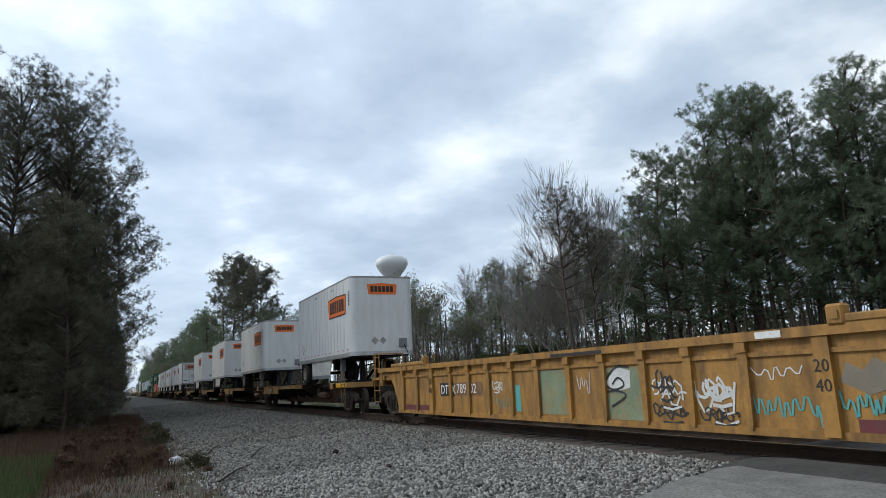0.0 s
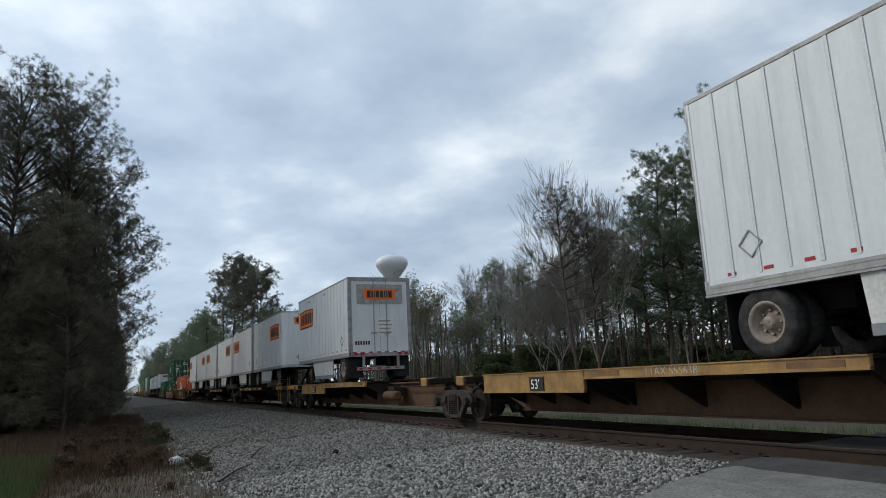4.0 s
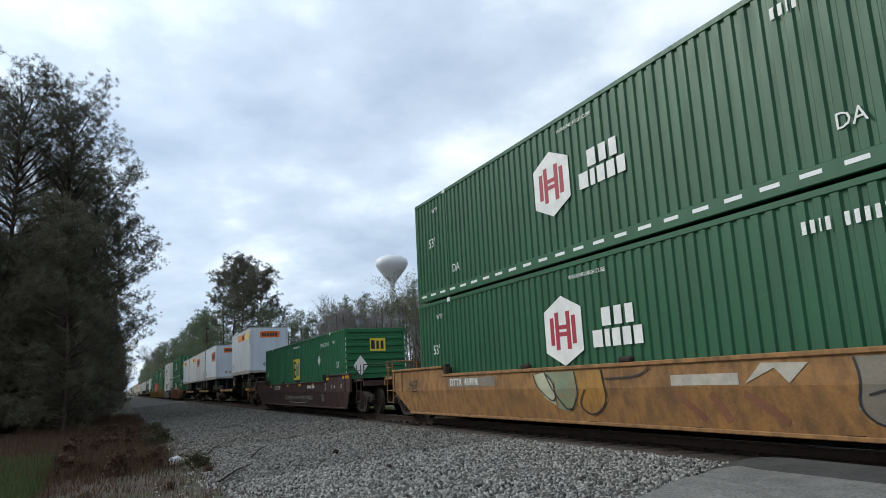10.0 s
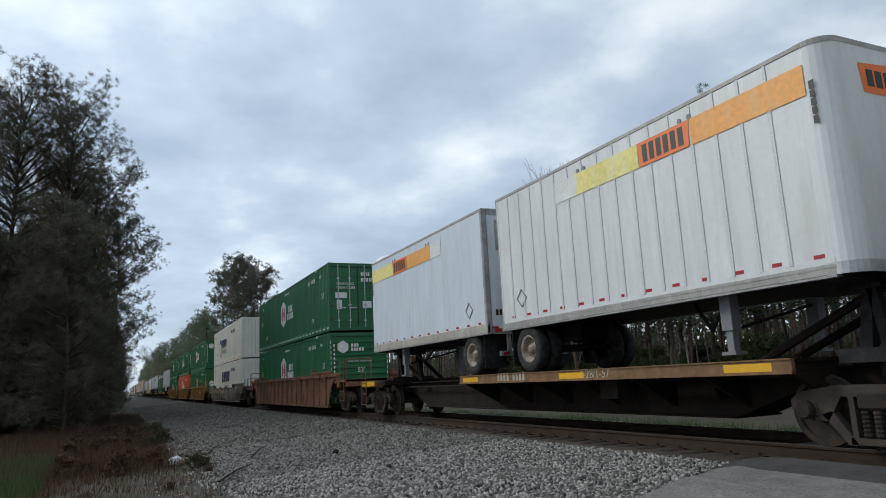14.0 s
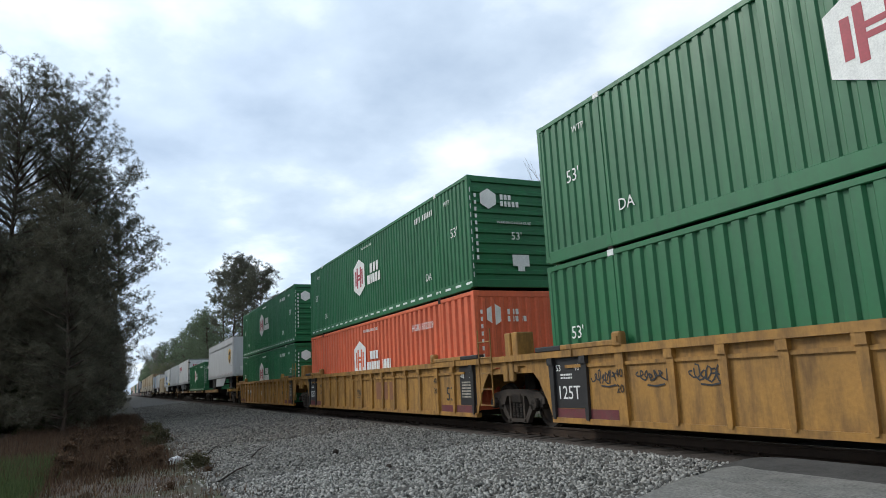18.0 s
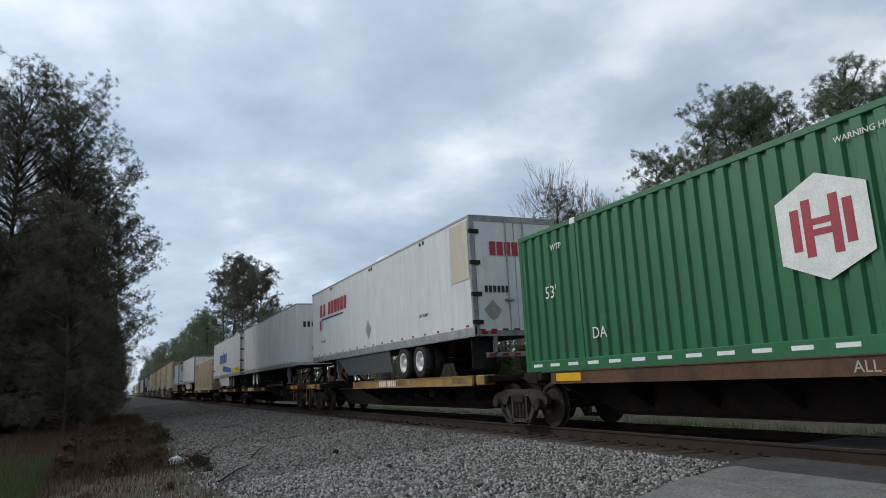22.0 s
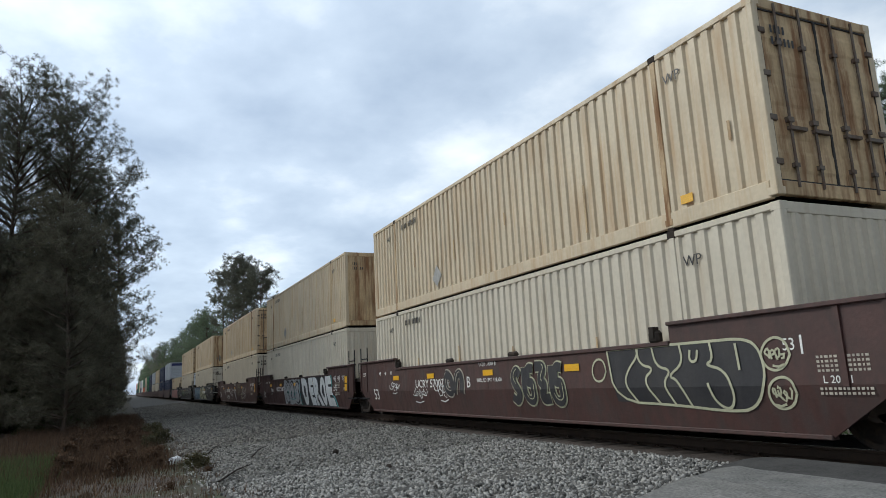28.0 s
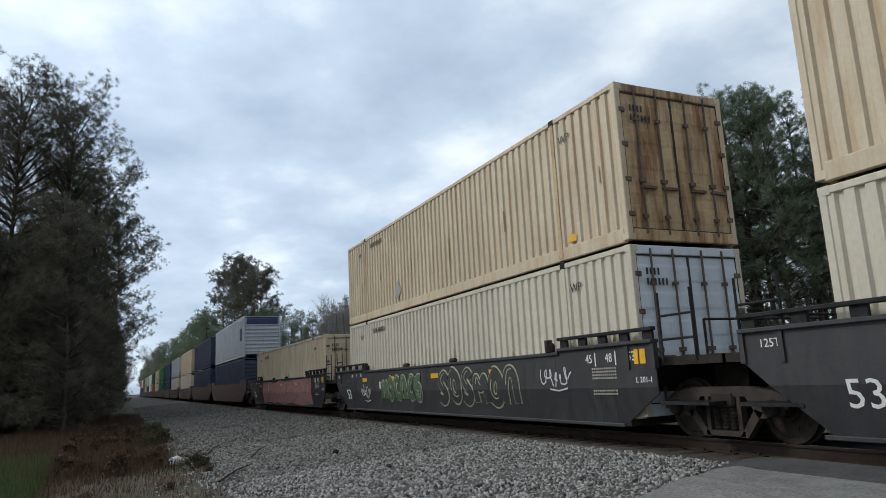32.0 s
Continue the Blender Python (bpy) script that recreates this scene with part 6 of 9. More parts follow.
def emp_marks(ob):
    y = -1.299
    bm = bmesh.new()
    bx(bm, -0.69, 0.66, y - 0.004, y, 1.08, 2.08)
    lg = part("yellow_mark", bm, M_yel, ob, "square yellow company mark")
    part("mark", boxes((-0.6, -0.46, y - 0.008, y - 0.004, 1.18, 1.98)), M_logo_k, lg)
    for za, zb in ((1.18, 1.3), (1.52, 1.63), (1.86, 1.98)):
        part("mark", boxes((-0.45, -0.16, y - 0.008, y - 0.004, za, zb)), M_logo_k, lg)
    for xa, zb in ((-0.06, 1.9), (0.14, 1.75), (0.36, 1.9)):
        part("mark", boxes((xa, xa + 0.11, y - 0.008, y - 0.004, 1.25, zb)), M_blue, lg)
    prism_part(ob, "diamond_mark", [(4.05, 1.83), (4.28, 1.58), (4.51, 1.83), (4.28, 2.08)], y, M_letter)
    lettering("lettering", "EMHU 272913", ob, 4.55, y, 2.37, 0.22, M_letter)
    lettering("lettering", "WARNING HIGH CUBE", ob, -0.7, y, 2.6, 0.13, M_letter)
    for x in (6.95, -7.4):
        lettering("lettering", "53'", ob, x, y, 1.42, 0.34, M_letter)
    lettering("lettering", "WTP", ob, 6.45, y, 2.4, 0.18, M_letter)
    x = L53 / 2 + 0.004
    part("yellow_mark", boxes((x, x + 0.004, -0.25, 0.4, 2.0, 2.5)), M_yel, ob)
    part("mark", boxes((x + 0.004, x + 0.008, -0.2, -0.05, 2.08, 2.42), (x + 0.004, x + 0.008, 0.02, 0.12, 2.08, 2.4), (x + 0.004, x + 0.008, 0.2, 0.32, 2.08, 2.4)), M_logo_k, ob)
    part("diamond_mark", end_poly([(-0.95, 1.45), (-0.65, 1.05), (-0.35, 1.45), (-0.65, 1.85)], x), M_letter, ob)
    lettering("lettering", "53'", ob, x + 0.002, 0.35, 0.75, 0.34, M_letter, "end")


def end_poly(pts, x):
    bm = bmesh.new()
    bm.faces.new([bm.verts.new((x + 0.002, y, z)) for y, z in pts])
    return bm


def prism_part(ob, name, pts, y, material, label=""):
    bm = bmesh.new()
    prism(bm, pts, y - 0.004, y)
    return part(name, bm, material, ob, label)


def ups_marks(ob, diamond=True, dark_end=False):
    y = -1.299
    if diamond:
        prism_part(ob, "placard_holder", [(-3.2, 0.55), (-2.9, 0.3), (-2.6, 0.6), (-2.9, 0.9)], y, M_placard, "grey diamond placard holder")
    bars("number_mark", ob, -5.4, y, 2.44, 0.16, [0.3, 0.3, 0.3, 0.3, -0.3, 0.3, 0.3, 0.3, 0.3, 0.3, 0.3], M_logo_k, 0.38)
    lettering("lettering", "WP", ob, 6.25, y, 2.3, 0.24, M_logo_k)
    lettering("lettering", "WP", ob, -6.75, y, 2.3, 0.22, M_logo_k)
    part("yellow_plate", boxes((6.35, 6.6, y - 0.004, y, 0.28, 0.42)), M_caryel, ob)
    for x in (-4.5, -1.8, 0.9, 3.9, 7.4):
        bm = bmesh.new()
        bx(bm, x, x + 0.05, y - 0.003, y, random.uniform(0.3, 1.2), random.uniform(1.25, 1.6))
        part("rust_streak", bm, M_cream_rust, ob)


def tyre_set(par, x, z, rim, axle=True):
    tm = cached("tyre", M_tyre, lambda bm: [ring(bm, [(0.29, -0.12), (0.36, -0.14), (0.45, -0.13), (0.485, -0.1), (0.49, 0.0), (0.485, 0.1), (0.45, 0.13), (0.36, 0.14), (0.29, 0.12)], 28)], True)
    rm = cached("rim", rim, lambda bm: [ring(bm, [(0.01, -0.06), (0.09, -0.08), (0.1, -0.02), (0.22, 0.02), (0.24, -0.09), (0.295, -0.125), (0.3, 0.1)], 24)] + [bx(bm, 0.16 * math.cos(a) - 0.02, 0.16 * math.cos(a) + 0.02, -0.03, 0.0, 0.16 * math.sin(a) - 0.02, 0.16 * math.sin(a) + 0.02) for a in [k * 0.785 for k in range(8)]], True)
    for y in (-1.13, -0.82, 0.82, 1.13):
        w = part("wheel", tm, M_tyre, par, "black rubber tyre", Matrix.Translation((x, y, z)))
        if y in (-1.13, 1.13):
            part("rim", rm, rim, w, "steel wheel rim", Matrix.Identity(4) if y < 0 else Matrix.Rotation(math.pi, 4, "Z"))
    part("axle", cached("axle", M_black, lambda bm: rod(bm, (0, -1.0, 0), (0, 1.0, 0), 0.07, n=8)), M_black, par, at=(x, 0, z))


def trailer(u, length, nose, ma=None, panels=17, skirt=True, logo=None, round_nose=True, rim=None, label="", seam=True, top=3.05, group="trailers", rail=None, skirt_mat=None, swap=False):
    """A road trailer on a flat spine car. u: its middle; nose: +1 with its nose forward, -1 reversed."""
    ma, rim = ma or M_white, rim or M_rim
    rail = rail or (M_beige if ma is M_bluewhite else M_alu)
    low_rail, rail_z = (rail, 0.21) if length > 12 or ma is M_bluewhite else (M_dullrail, 0.14)
    ob = tagged(new("semi_trailer"), label, "trailer", group)
    hx, b, t, s = length / 2, 0.97, 0.97 + top, nose
    X = lambda a: s * a
    n = panels
    w = (length - 0.5) / n
    pm = cached(("side_panel_t", round(w, 3), round(top, 2), seam), ma, lambda bm: (bx(bm, -w / 2, w / 2, -0.02, 0.02, 0.2, top - 0.06), bx(bm, -w / 2 - 0.02, -w / 2 + 0.02, -0.027 if seam else -0.0205, -0.018, 0.2, top - 0.06)))
    for k in range(n):
        part("side_panel", pm, ma, ob, at=(X(-hx + 0.08 + w * (k + 0.5)), -1.275, b))
        if seam and k:
            part("seam_post", cached(("seam_post", round(top, 2)), M_seam, lambda bm: bx(bm, -0.026, 0.026, -0.032, -0.018, 0.2, top - 0.075)), M_seam, ob, at=(X(-hx + 0.08 + w * k), -1.275, b))
    part("far_side", cached(("far_side", length, top), ma, lambda bm: bx(bm, -hx + 0.05, hx - 0.3, 1.255, 1.295, b + 0.05, t - 0.1)), ma, ob, at=Matrix.Rotation(0 if s > 0 else math.pi, 4, "Z") @ Matrix.Diagonal((1, s, 1, 1)))
    # nose with rounded corners
    bm = bmesh.new()
    rr = 0.3 if round_nose else 0.06
    prof = [(X(hx - 0.42), -1.295)] + [(X(hx - rr + rr * math.sin(a)), -1.295 + rr - rr * math.cos(a)) for a in [k * math.pi / 12 for k in range(7)]]
    prof += [(x, -y) for x, y in prof[::-1]]
    lo = [bm.verts.new((x, y, b)) for x, y in prof]
    hi = [bm.verts.new((x, y, t - 0.06)) for x, y in prof]
    for k in range(1, len(prof)):
        bm.faces.new((lo[k - 1], lo[k], hi[k], hi[k - 1]))
    part("nose_wall", bm, ma, ob)
    for za, zb, m, tm in ((t - 0.075, t, 0.004, M_dullrail), (b, b + 0.15, 0.006, rail)):
        bm = bmesh.new()
        lo = [bm.verts.new((x + X(m), y * (1 + m), za)) for x, y in prof]
        hi = [bm.verts.new((x + X(m), y * (1 + m), zb)) for x, y in prof]
        for k in range(1, len(prof)):
            bm.faces.new((lo[k - 1], lo[k], hi[k], hi[k - 1]))
        part("nose_trim", bm, tm, ob)
    bm = bmesh.new()
    tp = [bm.verts.new((x, y, t - 0.01)) for x, y in [(X(-hx + 0.02), 1.28)] + [(x, y) for x, y in prof[::-1]] + [(X(-hx + 0.02), -1.28)]]
    bm.faces.new(tp if s > 0 else tp[::-1])
    bm2 = [bm.verts.new((v.co.x, v.co.y, t - 0.05)) for v in tp]
    for k in range(len(tp)):
        bm.faces.new((tp[k - 1], tp[k], bm2[k], bm2[k - 1]))
    part("roof", bm, M_alu_dull, ob)
    part("top_rail", boxes((X(-hx), X(hx - 0.3), -1.306, -1.25, t - 0.075, t, 0.012)), M_dullrail, ob)
    part("top_rail", boxes((X(-hx), X(hx - 0.3), 1.25, 1.302, t - 0.075, t, 0.012)), M_dullrail, ob)
    part("bottom_rail", boxes((X(-hx), X(hx - 0.28), -1.306, -1.22, b, b + rail_z, 0.01), (X(-hx), X(hx - 0.28), -1.312, -1.22, b + 0.09, b + 0.105)), low_rail, ob)
    if rail_z < 0.2:
        part("side_base", boxes((X(-hx), X(hx - 0.28), -1.298, -1.25, b + 0.14, b + 0.21)), ma, ob)
    part("rail_edge", boxes((X(-hx), X(hx - 0.28), -1.31, -1.2, b - 0.03, b)), M_alu_dull, ob)
    part("bottom_rail", boxes((X(-hx), X(hx - 0.28), 1.22, 1.302, b, b + 0.2, 0.01)), rail, ob)
    part("floor", boxes((X(-hx + 0.05), X(hx - 0.3), -1.24, 1.24, b + 0.02, b + 0.16)), M_black, ob)
    gap = 0.62 if length < 12 else 0.9
    bm = bmesh.new()
    for k in range(int(length / gap)):
        x = X(-hx + 0.45 + gap * k)
        bx(bm, x, x + 0.15, -1.3, -1.29, b + 0.225, b + 0.275)
    part("reflector", bm, M_red, ob, "red reflective marks", kind="stuff")
    bm = bmesh.new()
    for k in range(int(length / gap)):
        x = X(-hx + 0.45 + gap * k) + 0.14
        bx(bm, x, x + 0.12, -1.3, -1.29, b + 0.225, b + 0.275)
    if not seam and length < 12:
        part("reflector", bm, M_refw, ob, "white reflective marks", kind="stuff")
    else:
        bm.free()
    # tail: frame, doors, bumper
    part("rear_frame", boxes((X(-hx), X(-hx + 0.1), -1.3, -1.16, b - 0.02, t, 0.015), (X(-hx), X(-hx + 0.1), 1.16, 1.3, b - 0.02, t, 0.015), (X(-hx), X(-hx + 0.1), -1.16, 1.16, t - 0.16, t), (X(-hx), X(-hx + 0.1), -1.16, 1.16, b - 0.03, b + 0.15)), M_alu_dull, ob)
    for y in (-0.58, 0.58):
        d = part("door", boxes((X(-hx + 0.01), X(-hx + 0.05), y - 0.57, y + 0.57, b + 0.15, t - 0.16)), ma, ob)
        bm = bmesh.new()
        rod(bm, (X(-hx - 0.02), y * 0.45, b + 0.1), (X(-hx - 0.02), y * 0.45, t - 0.12), 0.018)
        bx(bm, X(-hx - 0.04), X(-hx + 0.01), y * 0.45 - 0.12, y * 0.45 + 0.12, b + 0.85, b + 0.9)
        part("locking_bar", bm, M_alu_dull, d)
    for y in (-1.1, -0.85, 0.7, 0.95):
        part("tail_light", boxes((X(-hx - 0.008), X(-hx), y, y + 0.16, b + 0.02, b + 0.1)), M_red, ob, "red tail light")
    part("bumper_guard", boxes((X(-hx + 0.02), X(-hx + 0.12), -0.95, 0.95, 0.42, 0.54), (X(-hx + 0.02), X(-hx + 0.1), -0.75, -0.66, 0.5, b), (X(-hx + 0.02), X(-hx + 0.1), 0.66, 0.75, 0.5, b)), M_alu_dull, ob)
    part("reflective_strip", boxes(*[(X(-hx - 0.012), X(-hx), -1.15 + 0.33 * k, -1.0 + 0.33 * k, b + 0.105, b + 0.15) for k in range(7)], *[(X(-hx + 0.005), X(-hx + 0.02), -0.9 + 0.36 * k, -0.74 + 0.36 * k, 0.45, 0.51) for k in range(5)]), M_red, ob, "red reflective marks", kind="stuff")
    part("reflective_strip", boxes(*[(X(-hx - 0.012), X(-hx), -1.0 + 0.33 * k, -0.85 + 0.33 * k, b + 0.105, b + 0.15) for k in range(6)]), M_refw, ob, "white reflective marks", kind="stuff")
    if s < 0 and length < 12:
        # the sign, a notice and painted-over panels on the doors that lead
        xe = hx + 0.003
        part("door_panel", boxes((xe, xe + 0.006, -0.95, 0.95, t - 1.05, t - 0.28)), M_placard, ob, "grey painted panel")
        if logo == "plate":
            pl2 = part("tail_sign", end_poly([(-0.62, t - 0.88), (0.62, t - 0.88), (0.7, t - 0.45), (-0.7, t - 0.45)], xe + 0.008), M_logo_o, ob, "orange company sign")
            bm = bmesh.new()
            for k in range(6):
                bx(bm, xe + 0.012, xe + 0.016, -0.52 + 0.178 * k, -0.38 + 0.178 * k, t - 0.8, t - 0.53)
            part("tail_sign_mark", bm, M_logo_k, pl2, kind="stuff")
        part("notice", boxes((xe, xe + 0.004, -0.15, 0.55, b + 0.75, b + 1.45)), M_pale, ob, "white notice sheet")
        for k in range(4):
            part("notice_mark", boxes((xe + 0.004, xe + 0.007, -0.08, 0.48 - 0.06 * (k % 2), b + 0.85 + 0.15 * k, b + 0.91 + 0.15 * k)), M_placard, ob)
        end_bars("number_mark", ob, xe, -1.05, b + 0.42, 0.14, [0.5] * 6, M_logo_k)
    for y in (-0.95, 0.95):
        part("mud_flap", boxes((X(-hx + 0.3), X(-hx + 0.32), y - 0.3, y + 0.3, 0.15, b)), M_black, ob)
    # running gear
    long = length > 12
    axles = [0.95] if not long else [3.65, 4.95]
    for a in axles:
        tyre_set(ob, X(-hx + a), 0.49, rim)
    a0, a1 = axles[0] - 0.6, axles[-1] + 0.7
    for y in (-0.5, 0.35):
        part("slider_rail", boxes((X(-hx + a0), X(-hx + a1), y, y + 0.15, 0.62, b)), M_black, ob)
    lg = hx - (2.3 if not long else 3.2)
    for y in (-0.95, 0.95):
        part("landing_leg", boxes((X(lg - 0.06), X(lg + 0.06), y - 0.06, y + 0.06, 0.14, b), (X(lg - 0.1), X(lg + 0.1), y - 0.09, y + 0.09, 0.45, b), (X(lg - 0.13), X(lg + 0.13), y - 0.12, y + 0.12, 0.09, 0.14)), M_skgrey, ob)
    bm = bmesh.new()
    rod(bm, (X(lg), -0.95, 0.45), (X(lg), 0.95, 0.85), 0.025)
    rod(bm, (X(lg), -0.9, b), (X(lg - 0.7), -0.6, 0.5), 0.03)
    rod(bm, (X(lg - 0.7), -0.6, 0.5), (X(lg - 1.2), -0.4, b), 0.03)
    part("leg_brace", bm, M_black, ob)
    part("upper_coupler", boxes((X(hx - 2.0), X(hx - 0.2), -1.1, 1.1, b - 0.05, b + 0.02)), M_black, ob)
    if skirt:
        x0, x1 = (-hx + 2.35, -hx + 5.7) if not long else (-hx + 5.9, hx - 3.9)
        bm = bmesh.new()
        prism(bm, [(X(x0), b), (X(x0 + 0.05), 0.22), (X(x1 - 0.55), 0.22), (X(x1), b)] if not long else [(X(x0 + 0.25), b), (X(x0 - 0.05), 0.25), (X(x1 - 1.6), 0.25), (X(x1), b)], -1.26, -1.235)
        sk = part("skirt", bm, skirt_mat or (M_skirt if not long else ma), ob, "side skirt panel")
        if not long:
            part("skirt_edge", boxes((X(x0 + 0.04), X(x1 - 0.5), -1.266, -1.23, 0.2, 0.34)), M_skgrey, sk)
    # marks
    y = -1.304
    if logo == "plate":
        xa, xb = hx - 3.1, hx - 0.55
        za, zb = b + 1.63, b + 2.42
        if s < 0:
            xa, xb = -hx + 0.55, -hx + 3.1
        mid = (xa + xb) / 2
        shape = lambda g: [(xa + 0.1 + g, za + g), (xb - 0.1 - g, za + g), (xb - g * 0.9, zb - g), (mid, zb + 0.06 - g), (xa + g * 0.9, zb - g)]
        prism_part(ob, "sign_border", shape(0), y, M_logo_k)
        pl = prism_part(ob, "sign_plate", shape(0.05), y - 0.005, M_logo_o, "orange company sign")
        bm = bmesh.new()
        for k in range(6):
            x = mid - 0.95 + 0.325 * k
            hh = (0.04 - abs(k - 2.5) * 0.008)
            letter_bar(bm, x, x + (0.27 if k < 5 else 0.34), za + 0.17, zb - 0.16 + hh, y - 0.012, k)
        part("sign_mark", bm, M_logo_k, pl, kind="stuff")
    if logo == "band":
        zb, za = t - 0.3, t - 0.72
        x1, x0 = (hx - 0.35, hx - 2.2)
        seq = [(hx - 0.32, hx - 2.3, M_fadeo if swap else M_fadey), (hx - 3.5, hx - 5.3, M_fadey if swap else M_fadeo), (hx - 5.3, hx - 6.0, M_pale)]
        for a, c, m in seq:
            part("colour_band", boxes((X(a), X(c), y - 0.004, y, za, zb)), m, ob, "faded painted band")
        xa, xb = sorted((X(hx - 2.3), X(hx - 3.5)))
        prism_part(ob, "sign_plate", [(xa + 0.03, za), (xb - 0.05, za), (xb, zb), (xa, zb)], y - 0.004, M_logo_o)
        bm = bmesh.new()
        for k in range(6):
            x = xa + 0.12 + 0.165 * k
            letter_bar(bm, x, x + 0.13, za + 0.06, zb - 0.06, y - 0.011, k)
        part("sign_mark", bm, M_logo_k, ob, kind="stuff")
    if logo:
        # an empty diamond placard holder low on the side, near the tail
        xc, zc = X(-hx + 0.9), b + 0.62
        bm = bmesh.new()
        for k in range(4):
            (xa_, za_), (xb_, zb_) = [(xc + 0.19 * math.cos(q * math.pi / 2), zc + 0.19 * math.sin(q * math.pi / 2)) for q in (k, k + 1)]
            rod(bm, (xa_, y, za_), (xb_, y, zb_), 0.014, n=4)
        part("placard_holder", bm, M_placard, ob, "empty diamond placard holder")
    if logo in ("plate", "band"):
        # the same sign on the nose
        xe = X(hx + 0.004)
        ws = (0.62 if logo == "plate" else 0.68)
        zc = t - 0.5
        pts = [(-ws + 0.05, zc - 0.22), (ws - 0.05, zc - 0.22), (ws, zc + 0.18), (0, zc + 0.23), (-ws, zc + 0.18)]
        if s > 0:
            part("nose_sign", end_poly(pts, xe), M_logo_o, ob, "orange company sign")
            bm = bmesh.new()
            for k in range(6):
                yy = -ws + 0.14 + (2 * ws - 0.28) / 6 * k
                bx(bm, xe + 0.004, xe + 0.008, yy, yy + 0.13, zc - 0.12, zc + 0.11)
            part("nose_sign_mark", bm, M_logo_k, ob, kind="stuff")
            for yy, r in ((-0.35, 0.16), (-0.02, 0.15)):
                part("placard_holder", end_poly([(yy - r, b + 0.55), (yy, b + 0.55 - r), (yy + r, b + 0.55), (yy, b + 0.55 + r)], xe), M_placard, ob)
            part("connector_box", boxes((xe, xe + 0.06, 0.62, 0.95, b + 0.28, b + 0.62, 0.01), (xe + 0.06, xe + 0.1, 0.7, 0.8, b + 0.3, b + 0.45)), M_skgrey, ob)
            bm = bmesh.new()
            rod(bm, (xe + 0.08, 0.8, b + 0.4), (xe + 0.1, 0.95, b + 0.05), 0.018)
            part("cable", bm, M_black, ob)
        bars("number_mark", ob, X(hx - 0.27), -1.3, t - 0.55, 0.07, [1.6, 1.2, 1.4, 1.3, 1.5], M_logo_k, 0.3, vertical=True)
        bm = bmesh.new()
        for xx in (hx - 2.3, hx - 2.5, hx - 5.0, hx - 5.2):
            rod(bm, (X(xx), -1.3, t - 0.26), (X(xx), -1.31, t - 0.26), 0.045, n=10)
        part("vent", bm, M_skgrey, ob, kind="stuff")
    elif s > 0:
        xe = X(hx + 0.004)
        part("connector_box", boxes((xe, xe + 0.06, 0.6, 0.95, b + 0.3, b + 0.75, 0.01)), M_skgrey, ob)
        part("number_plate_box", boxes((xe, xe + 0.02, -0.7, -0.4, b + 0.42, b + 0.75)), M_pale, ob)
    return moving(ob, u, 1.16)


def letter_bar(bm, x0, x1, z0, z1, y, k):
    """A letter-sized plain bar."""
    bx(bm, x0, x1 - 0.02, y, y + 0.004, z0, z1)


